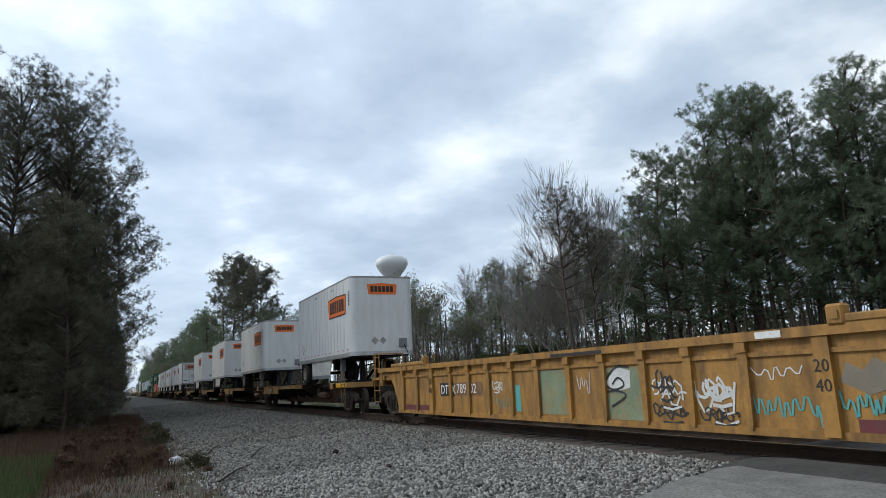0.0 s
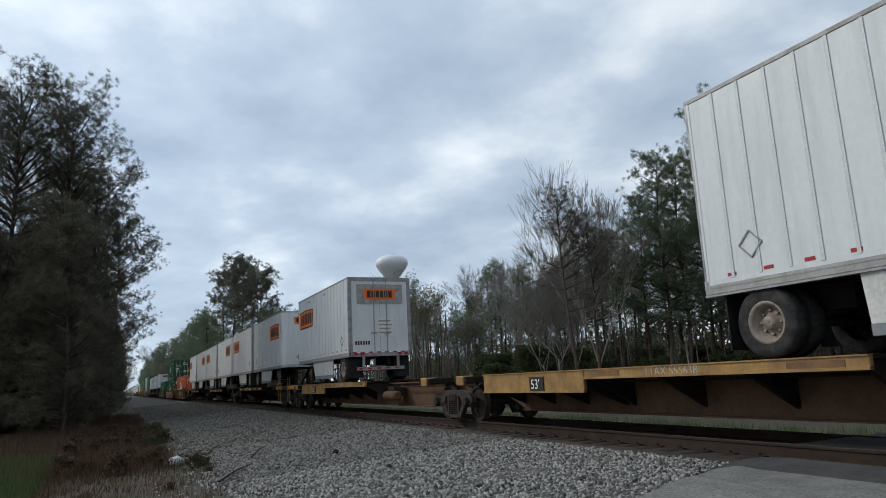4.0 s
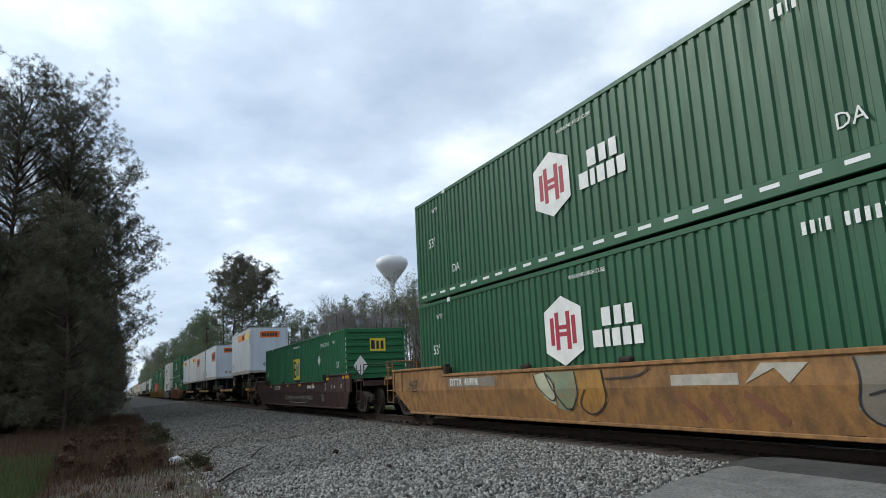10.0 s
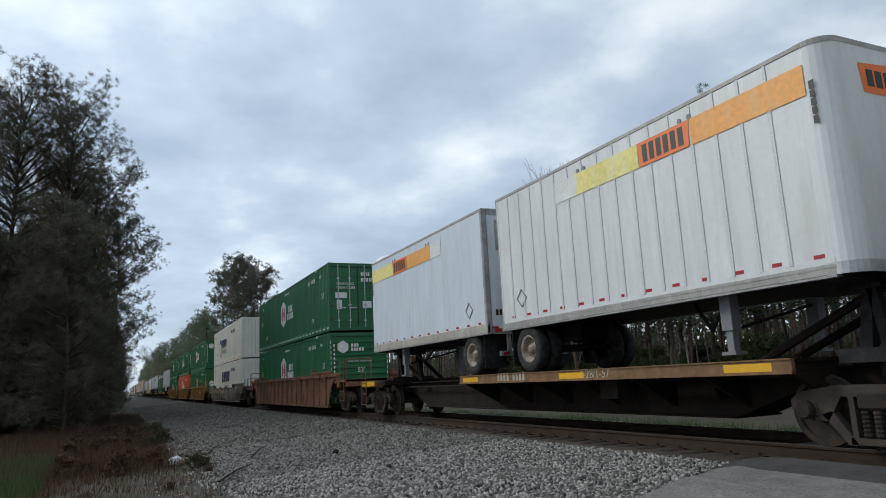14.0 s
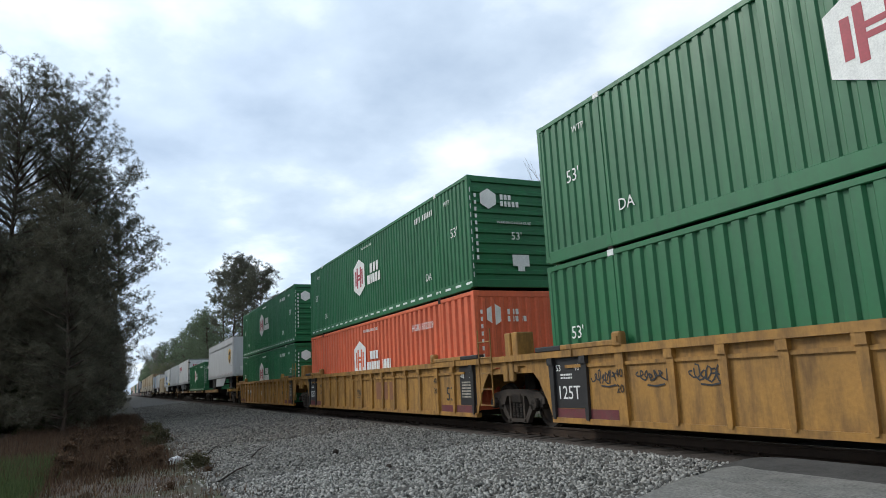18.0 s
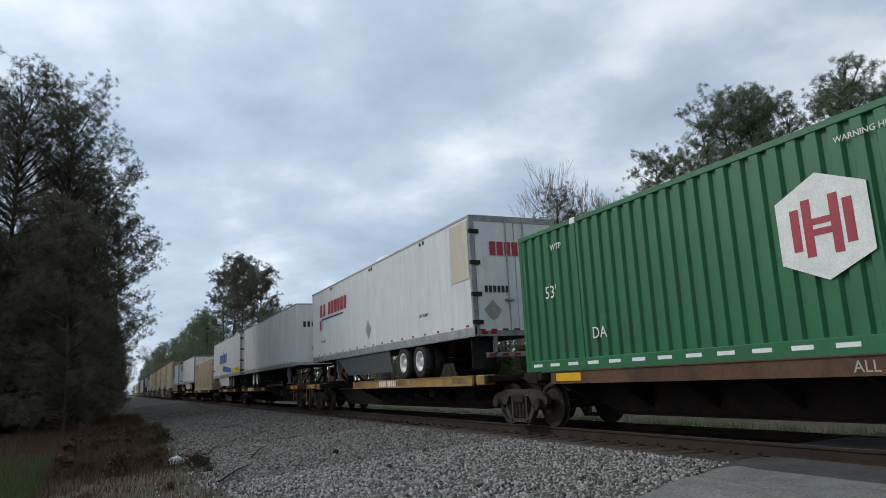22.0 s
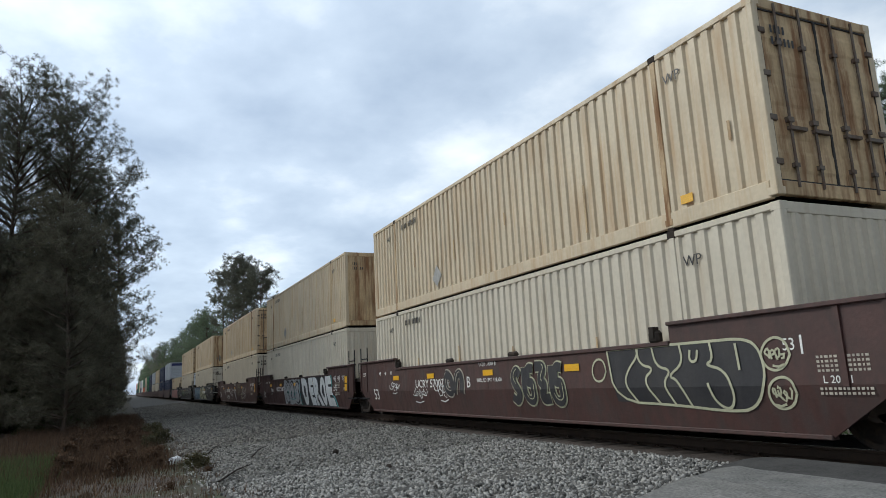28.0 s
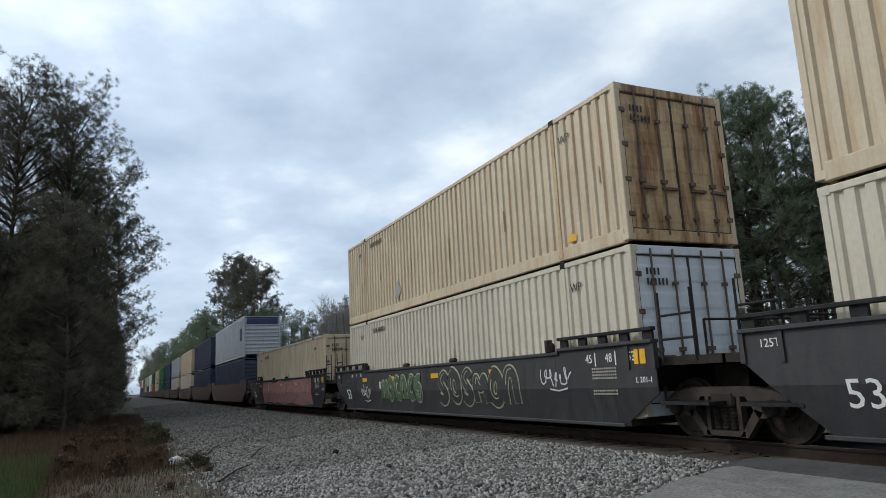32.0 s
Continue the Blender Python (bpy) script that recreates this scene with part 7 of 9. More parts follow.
def spine(u0, u1, ma, plat=None, depth=0.25, front_end=False, rear_end=False, hitches=(1,), label="", last=True, twin=False, marks=True):
    """One unit of a spine car between its trucks at u0 (front) and u1 (rear). plat: platform from..to, metres back from u0."""
    car = tagged(new("spine_car"), label or "rusty brown spine car unit", "railcar", "train cars")
    uc, hl = (u0 + u1) / 2, (u0 - u1) / 2
    top = 1.16
    bm = bmesh.new()
    prism(bm, [(-hl + 0.1, 0.72), (-hl + 1.5, 0.72), (-hl + 2.6, 0.32), (hl - 2.6, 0.32), (hl - 1.5, 0.72), (hl - 0.1, 0.72), (hl - 0.1, 1.02), (-hl + 0.1, 1.02)], -0.4, 0.4)
    # lighter brown for the sunlit sills, near-black with painted-in shade for the others
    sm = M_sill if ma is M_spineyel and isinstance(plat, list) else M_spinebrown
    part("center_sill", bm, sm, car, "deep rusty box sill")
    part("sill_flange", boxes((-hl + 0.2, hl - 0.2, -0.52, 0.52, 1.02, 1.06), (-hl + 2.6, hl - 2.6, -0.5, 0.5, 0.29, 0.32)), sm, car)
    plats = [plat or (hl * 1.05, hl * 2 - 1.6, depth)] if not isinstance(plat, list) else plat
    for pf in plats:
        a, b, dp = (pf + (depth,))[:3]
        xa, xb = hl - b, hl - a
        boxed = dp > 0.4
        for s in (-1, 1):
            part("end_box" if boxed else "platform_edge", boxes((xa, xb, s * 1.45, s * 1.38, top - dp, top, 0.01), (xa, xb, s * 1.47, s * 1.25, top - 0.02, top + 0.0), (xa, xb, s * 1.47, s * 1.4, top - dp, top - dp + 0.04)), ma, car, "deep platform end box" if boxed else "platform edge channel")
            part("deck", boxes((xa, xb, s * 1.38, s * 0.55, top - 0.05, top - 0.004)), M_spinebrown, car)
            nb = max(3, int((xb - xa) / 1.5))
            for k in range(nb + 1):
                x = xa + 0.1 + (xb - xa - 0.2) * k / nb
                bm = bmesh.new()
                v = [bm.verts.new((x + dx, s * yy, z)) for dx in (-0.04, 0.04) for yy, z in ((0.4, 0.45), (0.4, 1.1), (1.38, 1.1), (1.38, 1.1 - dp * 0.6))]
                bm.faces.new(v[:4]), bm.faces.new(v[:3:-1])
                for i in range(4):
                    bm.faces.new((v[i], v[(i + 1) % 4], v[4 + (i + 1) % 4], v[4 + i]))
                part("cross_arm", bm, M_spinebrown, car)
        if boxed:
            xm = (xa + xb) / 2
            part("label_plate", boxes((xm + 0.1, xm + 0.62, -1.475, -1.45, top - 0.38, top - 0.1)), M_logo_k, car, "black plate with a white number")
            lettering("lettering", "53'", car, xm + 0.16, -1.477, top - 0.34, 0.28, M_letter)
            continue
        for x in (xa + 0.6, (xa + xb) / 2, xb - 0.7)[::2 if isinstance(plat, list) else 1]:
            part("tie_down_mark", boxes((x - 0.4, x + 0.4, -1.457, -1.45, top - dp * 0.8, top - 0.05)), M_caryel if ma is not M_spineyel else M_tancar, car, "yellow reflective mark")
        if ma is M_spineyel and isinstance(plat, list):
            lettering("lettering", "TTAX 555638", car, xa + (xb - xa) * 0.3, -1.452, top - dp * 0.88, 0.2, M_letter_dim)
        elif twin:
            lettering("lettering", "2-28/1-57", car, xb - (4.5 if b - a > 9 else 2.6), -1.452, top - dp * 0.8, 0.22, M_letter_dim)
            bars("number_mark", car, xb - (7.6 if b - a > 9 else 6.2), -1.452, top - dp * 0.82, 0.17, [0.5, 0.5, 0.5, 0.5, -0.4, 0.5, 0.5, 0.5, 0.5], M_letter_dim, 0.3)
        elif ma is M_sill:
            lettering("lettering", "ALL PURPOSE SPINE CAR", car, xa + (xb - xa) * 0.4, -1.452, top - dp * 0.82, 0.2, M_letter_dim)
        elif marks:
            bars("number_mark", car, xa + (xb - xa) * 0.3, -1.452, top - dp * 0.82, 0.19, [0.6, 0.6, 0.6, 0.6, -0.4, 0.6, 0.6, 0.6, 0.6, 0.6, 0.6], M_letter, 0.25)
    for side_x in hitches:
        # trailer hitch stand near the front (1) or the rear (-1)
        x = side_x * (hl - 0.3)
        bm = bmesh.new()
        bx(bm, x - 0.4, x + 0.4, -0.45, 0.45, 2.0, 2.09, 0.02)
        for yy in (-0.34, 0.34):
            prism(bm, [(x - 0.26, 1.06), (x - 0.08, 1.06), (x + 0.06, 2.0), (x - 0.08, 2.0)], yy - 0.07, yy + 0.07)
            prism(bm, [(x + 0.1, 1.06), (x + 0.26, 1.06), (x + 0.1, 2.0), (x - 0.02, 2.0)], yy - 0.07, yy + 0.07)
        bx(bm, x - 0.3, x + 0.3, -0.75, 0.75, 1.06, 1.24)
        hs = part("hitch_stand", bm, M_black, car, "trailer hitch stand")
        bm = bmesh.new()
        for yy in (-0.36, 0.36):
            rod(bm, (x, yy, 1.92), (x - side_x * 1.9, yy, 1.1), 0.06, n=6)
        part("diagonal_strut", bm, M_spinebrown, hs)
    for d in (1, -1):
        x = d * (hl - 1.15)
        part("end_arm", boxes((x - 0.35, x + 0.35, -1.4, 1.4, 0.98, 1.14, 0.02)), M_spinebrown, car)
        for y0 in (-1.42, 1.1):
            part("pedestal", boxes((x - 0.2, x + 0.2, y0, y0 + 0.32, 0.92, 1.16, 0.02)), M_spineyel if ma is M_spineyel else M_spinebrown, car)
    bm = bmesh.new()
    if isinstance(plat, list):
        xr = (5.2 if u0 < -50 else 4.2)
        ring_x = [(hl - xr - 0.55, 0.11), (hl - xr - 0.48, 0.16), (hl - xr + 0.48, 0.16), (hl - xr + 0.55, 0.11)]
        for (xp, rp), (xq, rq) in zip(ring_x, ring_x[1:]):
            rod(bm, (xp, -0.85, 0.64), (xq, -0.85, 0.64), rp, rq, n=14)
    else:
        rod(bm, (hl - 3.4, -0.72, 0.74), (hl - 2.6, -0.72, 0.74), 0.15, n=14)
    part("air_reservoir", bm, sm, car, "brake air reservoir", smooth=False)
    bm = bmesh.new()
    rod(bm, (-hl + 1, -0.62, 0.9), (hl - 1, -0.62, 0.92), 0.025)
    bx(bm, hl - 5.4, hl - 4.9, -0.9, -0.5, 0.6, 0.95)
    part("brake_pipe", bm, M_steel, car)
    truck(car, hl, uc)
    if last:
        truck(car, -hl, uc)
    for d, is_end in ((1, front_end), (-1, rear_end)):
        if is_end:
            x = d * (hl + 0.5)
            part("end_sill", boxes((x - d * 1.05, x + d * 0.45, -1.4, 1.4, 0.95, 1.15, 0.02)), ma, car)
            part("end_mark", boxes((x - d * 1.0, x + d * 0.42, -1.41, -1.402, 0.98, 1.13)), M_caryel, car)
            ladder(car, d * (hl + 0.55) - 0.25, -1.43, 0.35, 1.6, 0.5, M_tancar)
            coupler(car, d * (hl + 0.5), d)
            bm = bmesh.new()
            bx(bm, x - 0.1, x + 0.2, 0.3, 0.6, 1.1, 1.9)
            rod(bm, (x, 0.45, 1.75), (x + d * 0.2, 0.45, 1.75), 0.25, n=12)
            part("hand_brake", bm, M_tancar, car)
        else:
            part("articulation", boxes((d * (hl - 0.25), d * (hl + 0.02), -0.5, 0.5, 0.86, 1.12, 0.03)), M_steel, car)
    return moving(car, uc)

# ---- the consist, front to rear ----
YEL = "yellow well car with ribbed steel sides"
empty_well = well_ribbed(-11.6, 10.1, M_yellowcar, label="empty yellow well car with ribbed graffitied sides")
SY = "yellow spine car unit carrying one short trailer"
tk = [-26.4, -43.1, -60.5, -78.4, -96.4, -114.3]
for k in range(5):
    spine(tk[k], tk[k + 1], M_spineyel, [(6.2, 11.6, 0.18), (11.62, 15.5, 0.42)], front_end=k == 0, rear_end=k == 4, hitches=(1,) if k < 4 else (-1,), label=SY, last=k == 4)
PUP = "short white trailer with ribbed side panels and an orange company sign"
PUPS = "short white smooth-sided trailer with an orange company sign"
trailer(-29.3, 8.45, 1, logo="plate", label=PUP)
trailer(-47.2, 8.45, 1, logo="plate", label=PUP, skirt=False)
trailer(-64.7, 8.45, 1, logo="plate", label=PUP, round_nose=False)
trailer(-82.8, 8.45, 1, logo="plate", label=PUP)
trailer(-109.1, 8.45, -1, logo="plate", label=PUP)
tk = [-117.6, -135.6, -154.5, -172.1]
SB = "rusty brown spine car unit carrying two short trailers"
for k in range(3):
    spine(tk[k], tk[k + 1], M_edge, (4.6, 13.0), 0.2, front_end=k == 0, rear_end=k == 2, hitches=(1, -1), label=SB, last=k == 2, twin=True)
trailer(-121.35, 8.4, 1, logo="plate", label=PUP)
trailer(-130.8, 8.4, -1, logo="plate", label=PUP)
trailer(-140.25, 8.4, 1, logo="plate", label=PUPS, seam=False)
trailer(-149.4, 8.4, -1, logo="plate", label=PUP)
trailer(-158.6, 8.4, 1, logo="plate", label=PUP)
trailer(-167.8, 8.5, -1, logo="plate", label=PUPS, seam=False)

HG = "green corrugated container with a white hexagon mark"
HO = "orange corrugated container with a white hexagon mark"
tan_well = well_ribbed(-186.0, 10.15, M_tancar, sheet=M_tansheet, label="faded tan well car with ribbed graffitied sides")
c = container(-185.65, 0.33, M_orange, pitch=0.36, end="vertical", label=HO)
hub_marks(c, orange=True)
rust_well = well_smooth(-209.2, 10.0, M_goldcar, 1.22, 1.42, 6.1, (9.75, 9.75), (0.05, 1.0), label="rusted tan smooth-sided well car with painted patches")
c = container(-209.1, 0.33, M_greendeep, pitch=0.24, label=HG)
hub_marks(c)
c = container(-209.1, 3.32, M_greendeep, pitch=0.24, label=HG, cones=True, dashes=M_refw, front_doors=True)
hub_marks(c, end=False), door_marks(c)
brown_well = well_smooth(-233.1, 10.0, M_browncar, 1.25, 1.46, 6.42, (9.6, 9.6), (0.2, 0.85), label="brown smooth-sided well car with faded scrawls")
c = container(-232.8, 0.33, M_green, pitch=0.3, label="green corrugated container with a square yellow mark", end="ribs")
emp_marks(c)

tk = [-247.0, -264.5, -283.6, -301.0]
for k in range(3):
    spine(tk[k], tk[k + 1], M_tancar, ((6.5, 13.6), (4.6, 13.0), (0.75, 10.3))[k], 0.2, front_end=k == 0, rear_end=k == 2, hitches=(1, -1) if k else (1,), label=SB if k else "rusty brown spine car unit carrying one short trailer", last=k == 2, twin=True)
OLD = "older white trailer with a faded orange and yellow band"
trailer(-250.6, 8.45, 1, M_bluewhite, logo="band", label=OLD, seam=False, skirt=False)
trailer(-269.25, 8.4, 1, M_bluewhite, logo="plate", label=PUPS, seam=False, skirt=False)
trailer(-278.3, 8.4, -1, logo="plate", label=PUP, skirt=False)
trailer(-287.6, 8.45, 1, logo="band", label=OLD, skirt=False, swap=True)
trailer(-296.75, 8.4, -1, M_bluewhite, logo="band", label=OLD, seam=False, skirt=False)

well_ribbed(-314.6, 9.9, M_rustcar, label="rusted orange-brown well car with ribbed sides")
c = container(-314.4, 0.33, M_green, pitch=0.24, label=HG)
hub_marks(c)
c = container(-314.4, 3.32, M_green, pitch=0.24, label=HG, cones=True, dashes=M_refw, front_doors=True)
hub_marks(c, end=False), door_marks(c)
sw_well = well_smooth(-337.8, 10.2, M_greycar, 1.22, 1.46, 5.85, (9.92, 9.92), (1.0, 1.95), label="silver-grey well car covered in large painted shapes")
SWL = "white corrugated container with dark blue company marks"
for z, cone in ((0.33, False), (3.32, True)):
    c = container(-337.75, z, M_swwhite, pitch=0.3, label=SWL, cones=cone, end="vertical", dashes=M_red if cone else None)
    y = -1.299
    if cone:
        sh = prism_part(c, "shield_mark", [(-4.0, 0.9), (-3.45, 0.55), (-2.95, 0.9), (-2.85, 1.9), (-3.45, 2.1), (-4.05, 1.9)], y, M_dblue, "blue and yellow shield mark")
        prism_part(c, "shield_stripe", [(-3.5, 0.62), (-3.0, 0.95), (-2.95, 1.7), (-3.3, 1.5)], y - 0.005, M_yel)
        prism_part(c, "shield_stripe", [(-3.8, 0.85), (-3.6, 0.75), (-3.2, 1.55), (-3.5, 1.75)], y - 0.007, M_letter)
        x0, zz, hh = -2.5, 1.35, 0.6
        bars("mark", c, -2.3, y, 0.8, 0.3, [0.5] * 10, M_placard, 0.35)
    else:
        x0, zz, hh = -2.3, 1.42, 0.83
        lettering("lettering", "INTERMODAL", c, -0.78, y, 0.9, 0.3, M_logo_k, width=1.5)
    bm, bm2 = bmesh.new(), bmesh.new()
    for k, wd in enumerate((0.85, 1.15, 0.4, 0.8, 0.9)):
        wd *= hh * (0.95 if cone else 1.2)
        prism(bm, [(x0, zz), (x0 + wd * 0.78, zz), (x0 + wd, zz + hh), (x0 + wd * 0.22, zz + hh)], y - 0.008, y - 0.004)
        prism(bm2, [(x0 - 0.05, zz - 0.06), (x0 + wd * 0.75, zz - 0.06), (x0 + wd * 0.97, zz + hh - 0.06), (x0 + wd * 0.17, zz + hh - 0.06)], y - 0.004, y)
        x0 += wd + 0.1
    part("mark_shadow", bm2, M_yel if not cone else M_placard, c)
    part("mark", bm, M_dblue, c, "slanted dark blue block marks")
    bars("number_mark", c, 2.9, y, 2.15, 0.24, [0.5, 0.6, 0.5, 0.5, -0.4, 0.5, 0.5, 0.5, 0.5, 0.5, 0.5], M_dblue, 0.25)
    lettering("lettering", "WTP", c, -7.1, y, 2.35, 0.22, M_logo_k)
    lettering("lettering", "DA", c, -5.6, y, 0.75, 0.3, M_logo_k)

yellow_wells = []
tk3 = [-361.3, -380.75, -400.3]
for k, u in enumerate(tk3):
    w = well_ribbed(u, 9.75, M_yellowcar, front_end=k == 0, rear_end=k == 2, trucks=(1, 1 if k == 2 else 0), label=YEL, black=(k > 0, k < 2))
    yellow_wells.append(w)
    if k == 0:
        c = container(u, 0.33, M_green, pitch=0.3, label="green corrugated container with a square yellow mark", group="containers")
        emp_marks(c)
    elif k == 1:
        c = container(u, 0.33, M_orange, pitch=0.36, end="vertical", label=HO)
        hub_marks(c, orange=True, numbers="HGIU 632509")
    else:
        c = container(u, 0.33, M_green, pitch=0.24, label=HG)
        hub_marks(c)
    c = container(u, 3.32, M_green, pitch=0.24, label=HG, cones=True, dashes=M_refw if k else None)
    hub_marks(c)

tk = [-414.2, -432.3, -450.7, -468.0]
M_stencil = mat("stencil_tan", (0.5, 0.4, 0.24), 0.6, 0, 0.3, 5)
SBL = "rusty spine car unit with yellow-marked platforms"
for k in range(3):
    w = spine(tk[k], tk[k + 1], (M_spineyel, M_sill, M_spineyel)[k], ((7.0, 16.6), (0.8, 16.5), (1.5, 11.0))[k], 0.25, front_end=k == 0, rear_end=k == 2, hitches=((1,), (), (-1,))[k], label=SBL, last=k == 2, marks=k > 0)
    ttx_car = w if k == 0 else ttx_car
lettering("lettering", "TTRX", ttx_car, -0.34, -1.453, 0.96, 0.25, M_stencil, width=1.15)
bars("number_mark", ttx_car, 0.61, -1.453, 0.96, 0.17, [0.55] * 6, M_stencil, 0.4)
L = "long grey trailer with a brown and gold shield mark"
ups1 = trailer(-421.6, 16.2, 1, M_upsgrey, panels=13, seam=False, rim=M_rimdark, label=L)
hub4 = container(-441.85, 1.16, M_green, pitch=0.3, label=HG, dashes=M_refw)
hub_marks(hub4)
usx = trailer(-460.25, 16.1, -1, panels=13, seam=False, rim=M_rimw, label="long white trailer with dark red company marks", skirt_mat=M_skdark)
tk = [-471.7, -488.7, -505.8, -523.5, -540.9, -556.8]
for k in range(5):
    spine(tk[k], tk[k + 1], M_edge, ((7.0, 15.6), (1.5, 11.0), (0.8, 16.5), (1.5, 11.0), (4.6, 13))[k], 0.25, front_end=k == 0, rear_end=k == 4, hitches=((1,), (-1,), (), (-1,), (-1,))[k], label="dark rusty spine car unit with yellow reflective marks", last=k == 4)
upsw = trailer(-479.35, 16.1, 1, panels=13, rim=M_rimw, skirt=False, round_nose=False, label="long plain white trailer with wide side panels")
swt = trailer(-497.2, 16.2, -1, panels=13, seam=False, rim=M_rim, label="long white trailer with a blue mark and yellow stripe")
CRM = "cream corrugated container streaked with rust"
OFW = "off-white corrugated container in a well"
c = container(-514.8, 1.16, M_cream, end_mat=M_cream_rust, pitch=0.29, label=CRM, front_doors=True)
ups_marks(c), door_marks(c, True, "603309")
wt = trailer(-532.05, 16.2, -1, panels=13, seam=False, rim=M_rimw, label="long plain white trailer with side skirts")
ups2 = trailer(-552.8, 8.4, -1, M_bluewhite, panels=8, skirt=False, label="short bluish-grey trailer with an olive shield mark", seam=True)

UB = "dark brown smooth-sided well car with sprayed scribbles"
for k, u in enumerate((-570.6, -590.2, -609.75)):
    w = well_smooth(u, 9.78, M_browncar, 1.5, 1.78, 5.95, front_end=k == 0, rear_end=k == 2, trucks=(1, 1 if k == 2 else 0), label=UB)
    c = container(u, 0.33, M_offwhite, pitch=0.27, end="vertical", label=OFW, front_doors=k == 2)
    ups_marks(c, False), door_marks(c, True) if k == 2 else None
    c = container(u, 3.32, M_cream, end_mat=M_cream_rust, pitch=0.27, end="vertical", label=CRM, cones=True, front_doors=k != 1)
    ups_marks(c), door_marks(c, True)
    if k == 0:
        well_c = w
    elif k == 1:
        well_d = w
    else:
        well_e = w
UD = "dark blue smooth-sided well car with painted shapes"
for k, u in enumerate((-633.4, -653.1, -672.8)):
    w = well_smooth(u, 9.78, M_darkcar, 1.5, 1.55, 5.95, (9.98 if k == 0 else 8.6, 9.4), rail=True, knee=1.12, tail=1.15, front_end=k == 0, rear_end=k == 2, trucks=(1, 1 if k == 2 else 0), label=UD)
    c = container(u, 0.33, M_offwhite if k < 2 else M_cream, pitch=0.27, end="vertical", label=OFW if k < 2 else CRM, front_doors=True, end_mat=M_bluewhite if k == 1 else None)
    ups_marks(c, False), door_marks(c, True)
    if k < 2:
        c = container(u, 3.32, M_cream, end_mat=M_cream_rust, pitch=0.27, end="vertical", label=CRM, cones=True, front_doors=k == 1)
        ups_marks(c), door_marks(c, k == 1) if k == 1 else None
    if k == 0:
        x = L53 / 2
        part("placard_holder", end_poly([(-0.95, 0.75), (-0.65, 0.45), (-0.35, 0.75), (-0.65, 1.05)], x), M_sps, c, "rust-brown diamond placard holder")
        part("number_mark", boxes(*[(x, x + 0.006, -0.45 + 0.11 * j, -0.38 + 0.11 * j, 2.42, 2.58) for j in range(9)]), M_logo_k, c, kind="stuff")
        part("dent", boxes((x, x + 0.012, -0.35, 0.3, 2.66, 2.74, 0.01)), M_logo_k, c, "scraped black top edge")
        well_f = w
    elif k == 1:
        well_g = w
    else:
        well_i = w
# rear of the train, always far off
tail = [(M_navy, M_lgrey), (M_navy, M_navy), (M_offwhite, M_cream), (M_offwhite, M_lgrey), (M_navy, M_navy), (M_green, M_green), (M_offwhite, M_cream), (M_orange, M_green), (M_swwhite, M_swwhite), (M_navy, M_lgrey), (M_offwhite, M_cream), (M_green, M_green), (M_navy, M_offwhite), (M_green, M_orange)]
NAMES = {M_navy.name: "navy blue", M_lgrey.name: "light grey", M_offwhite.name: "off-white", M_cream.name: "cream", M_green.name: "green", M_orange.name: "orange", M_swwhite.name: "white"}
for k, (a, b) in enumerate(tail):
    u = -694.4 - 20.1 * k
    far_well(u)
    far_container(u, 0.33, a, NAMES[a.name] + " corrugated container on a well car")
    c = far_container(u, 3.32, b, NAMES[b.name] + " corrugated container stacked on another")
    if k == 0:
        x = L53 / 2 + 0.004
        part("company_band", boxes((x, x + 0.004, -1.1, 1.1, 2.3, 2.72)), M_dblue, c, "dark blue company band")
        part("company_mark", boxes((6.2, 7.2, -1.304, -1.299, 1.2, 2.1)), M_dblue, c)

# ---- marks and painted shapes on the cars ----
def block(ob, name, x0, x1, z0, z1, y, material, label=""):
    return part(name, boxes((x0, x1, y - 0.004, y, z0, z1)), material, ob, label)


PY = -1.383
# empty yellow car at the head
tag(empty_well, -2.5, 0.75, 0.5, 0.3, PY, M_spw, 1)
zigzag(empty_well, -2.5, -1.75, 0.32, 0.72, PY, M_fadeteal, 2, 0.03, 0.08)
block(empty_well, "painted_patch", -1.5, -1.3, 0.35, 0.9, PY, M_spt, "faded turquoise patch")
block(empty_well, "painted_patch", -0.48, 0.48, 0.32, 1.18, PY, M_fadeteal, "faded turquoise patch")
zigzag(empty_well, 0.78, 1.2, 0.66, 1.14, PY, M_spw, 3, 0.018, 0.07)
block(empty_well, "painted_patch", 1.66, 2.58, 0.28, 1.16, PY, M_fadeteal, "faded turquoise patch")
prism_part(empty_well, "painted_patch", [(1.62, 0.9), (1.95, 1.17), (2.3, 1.1), (2.28, 0.82), (1.85, 0.74)], PY - 0.005, M_spw, "white sprayed bubble")
strokes(empty_well, PY - 0.01, M_spk, 0.035, [(2.27, 1.16), (1.94, 1.19), (1.59, 0.93), (1.8, 0.76), (2.19, 0.85), (1.99, 1.02), (1.82, 0.88)], [(1.56, 0.74), (1.95, 0.78), (2.23, 0.69), (1.76, 0.5)])
tag(empty_well, 2.75, 0.5, 0.8, 0.55, PY, M_spw, 5, 0.035)
tag(empty_well, 2.85, 0.62, 0.5, 0.5, PY - 0.002, M_spk, 11, 0.04)
tag(empty_well, 2.75, 0.28, 0.85, 0.35, PY, M_spk, 6, 0.035)
tag(empty_well, 3.75, 0.3, 0.85, 0.85, PY, M_spw, 7, 0.04)
tag(empty_well, 3.78, 0.55, 0.7, 0.4, PY - 0.002, M_spw, 12, 0.05)
tag(empty_well, 3.78, 0.28, 0.75, 0.3, PY - 0.002, M_spk, 13, 0.03)
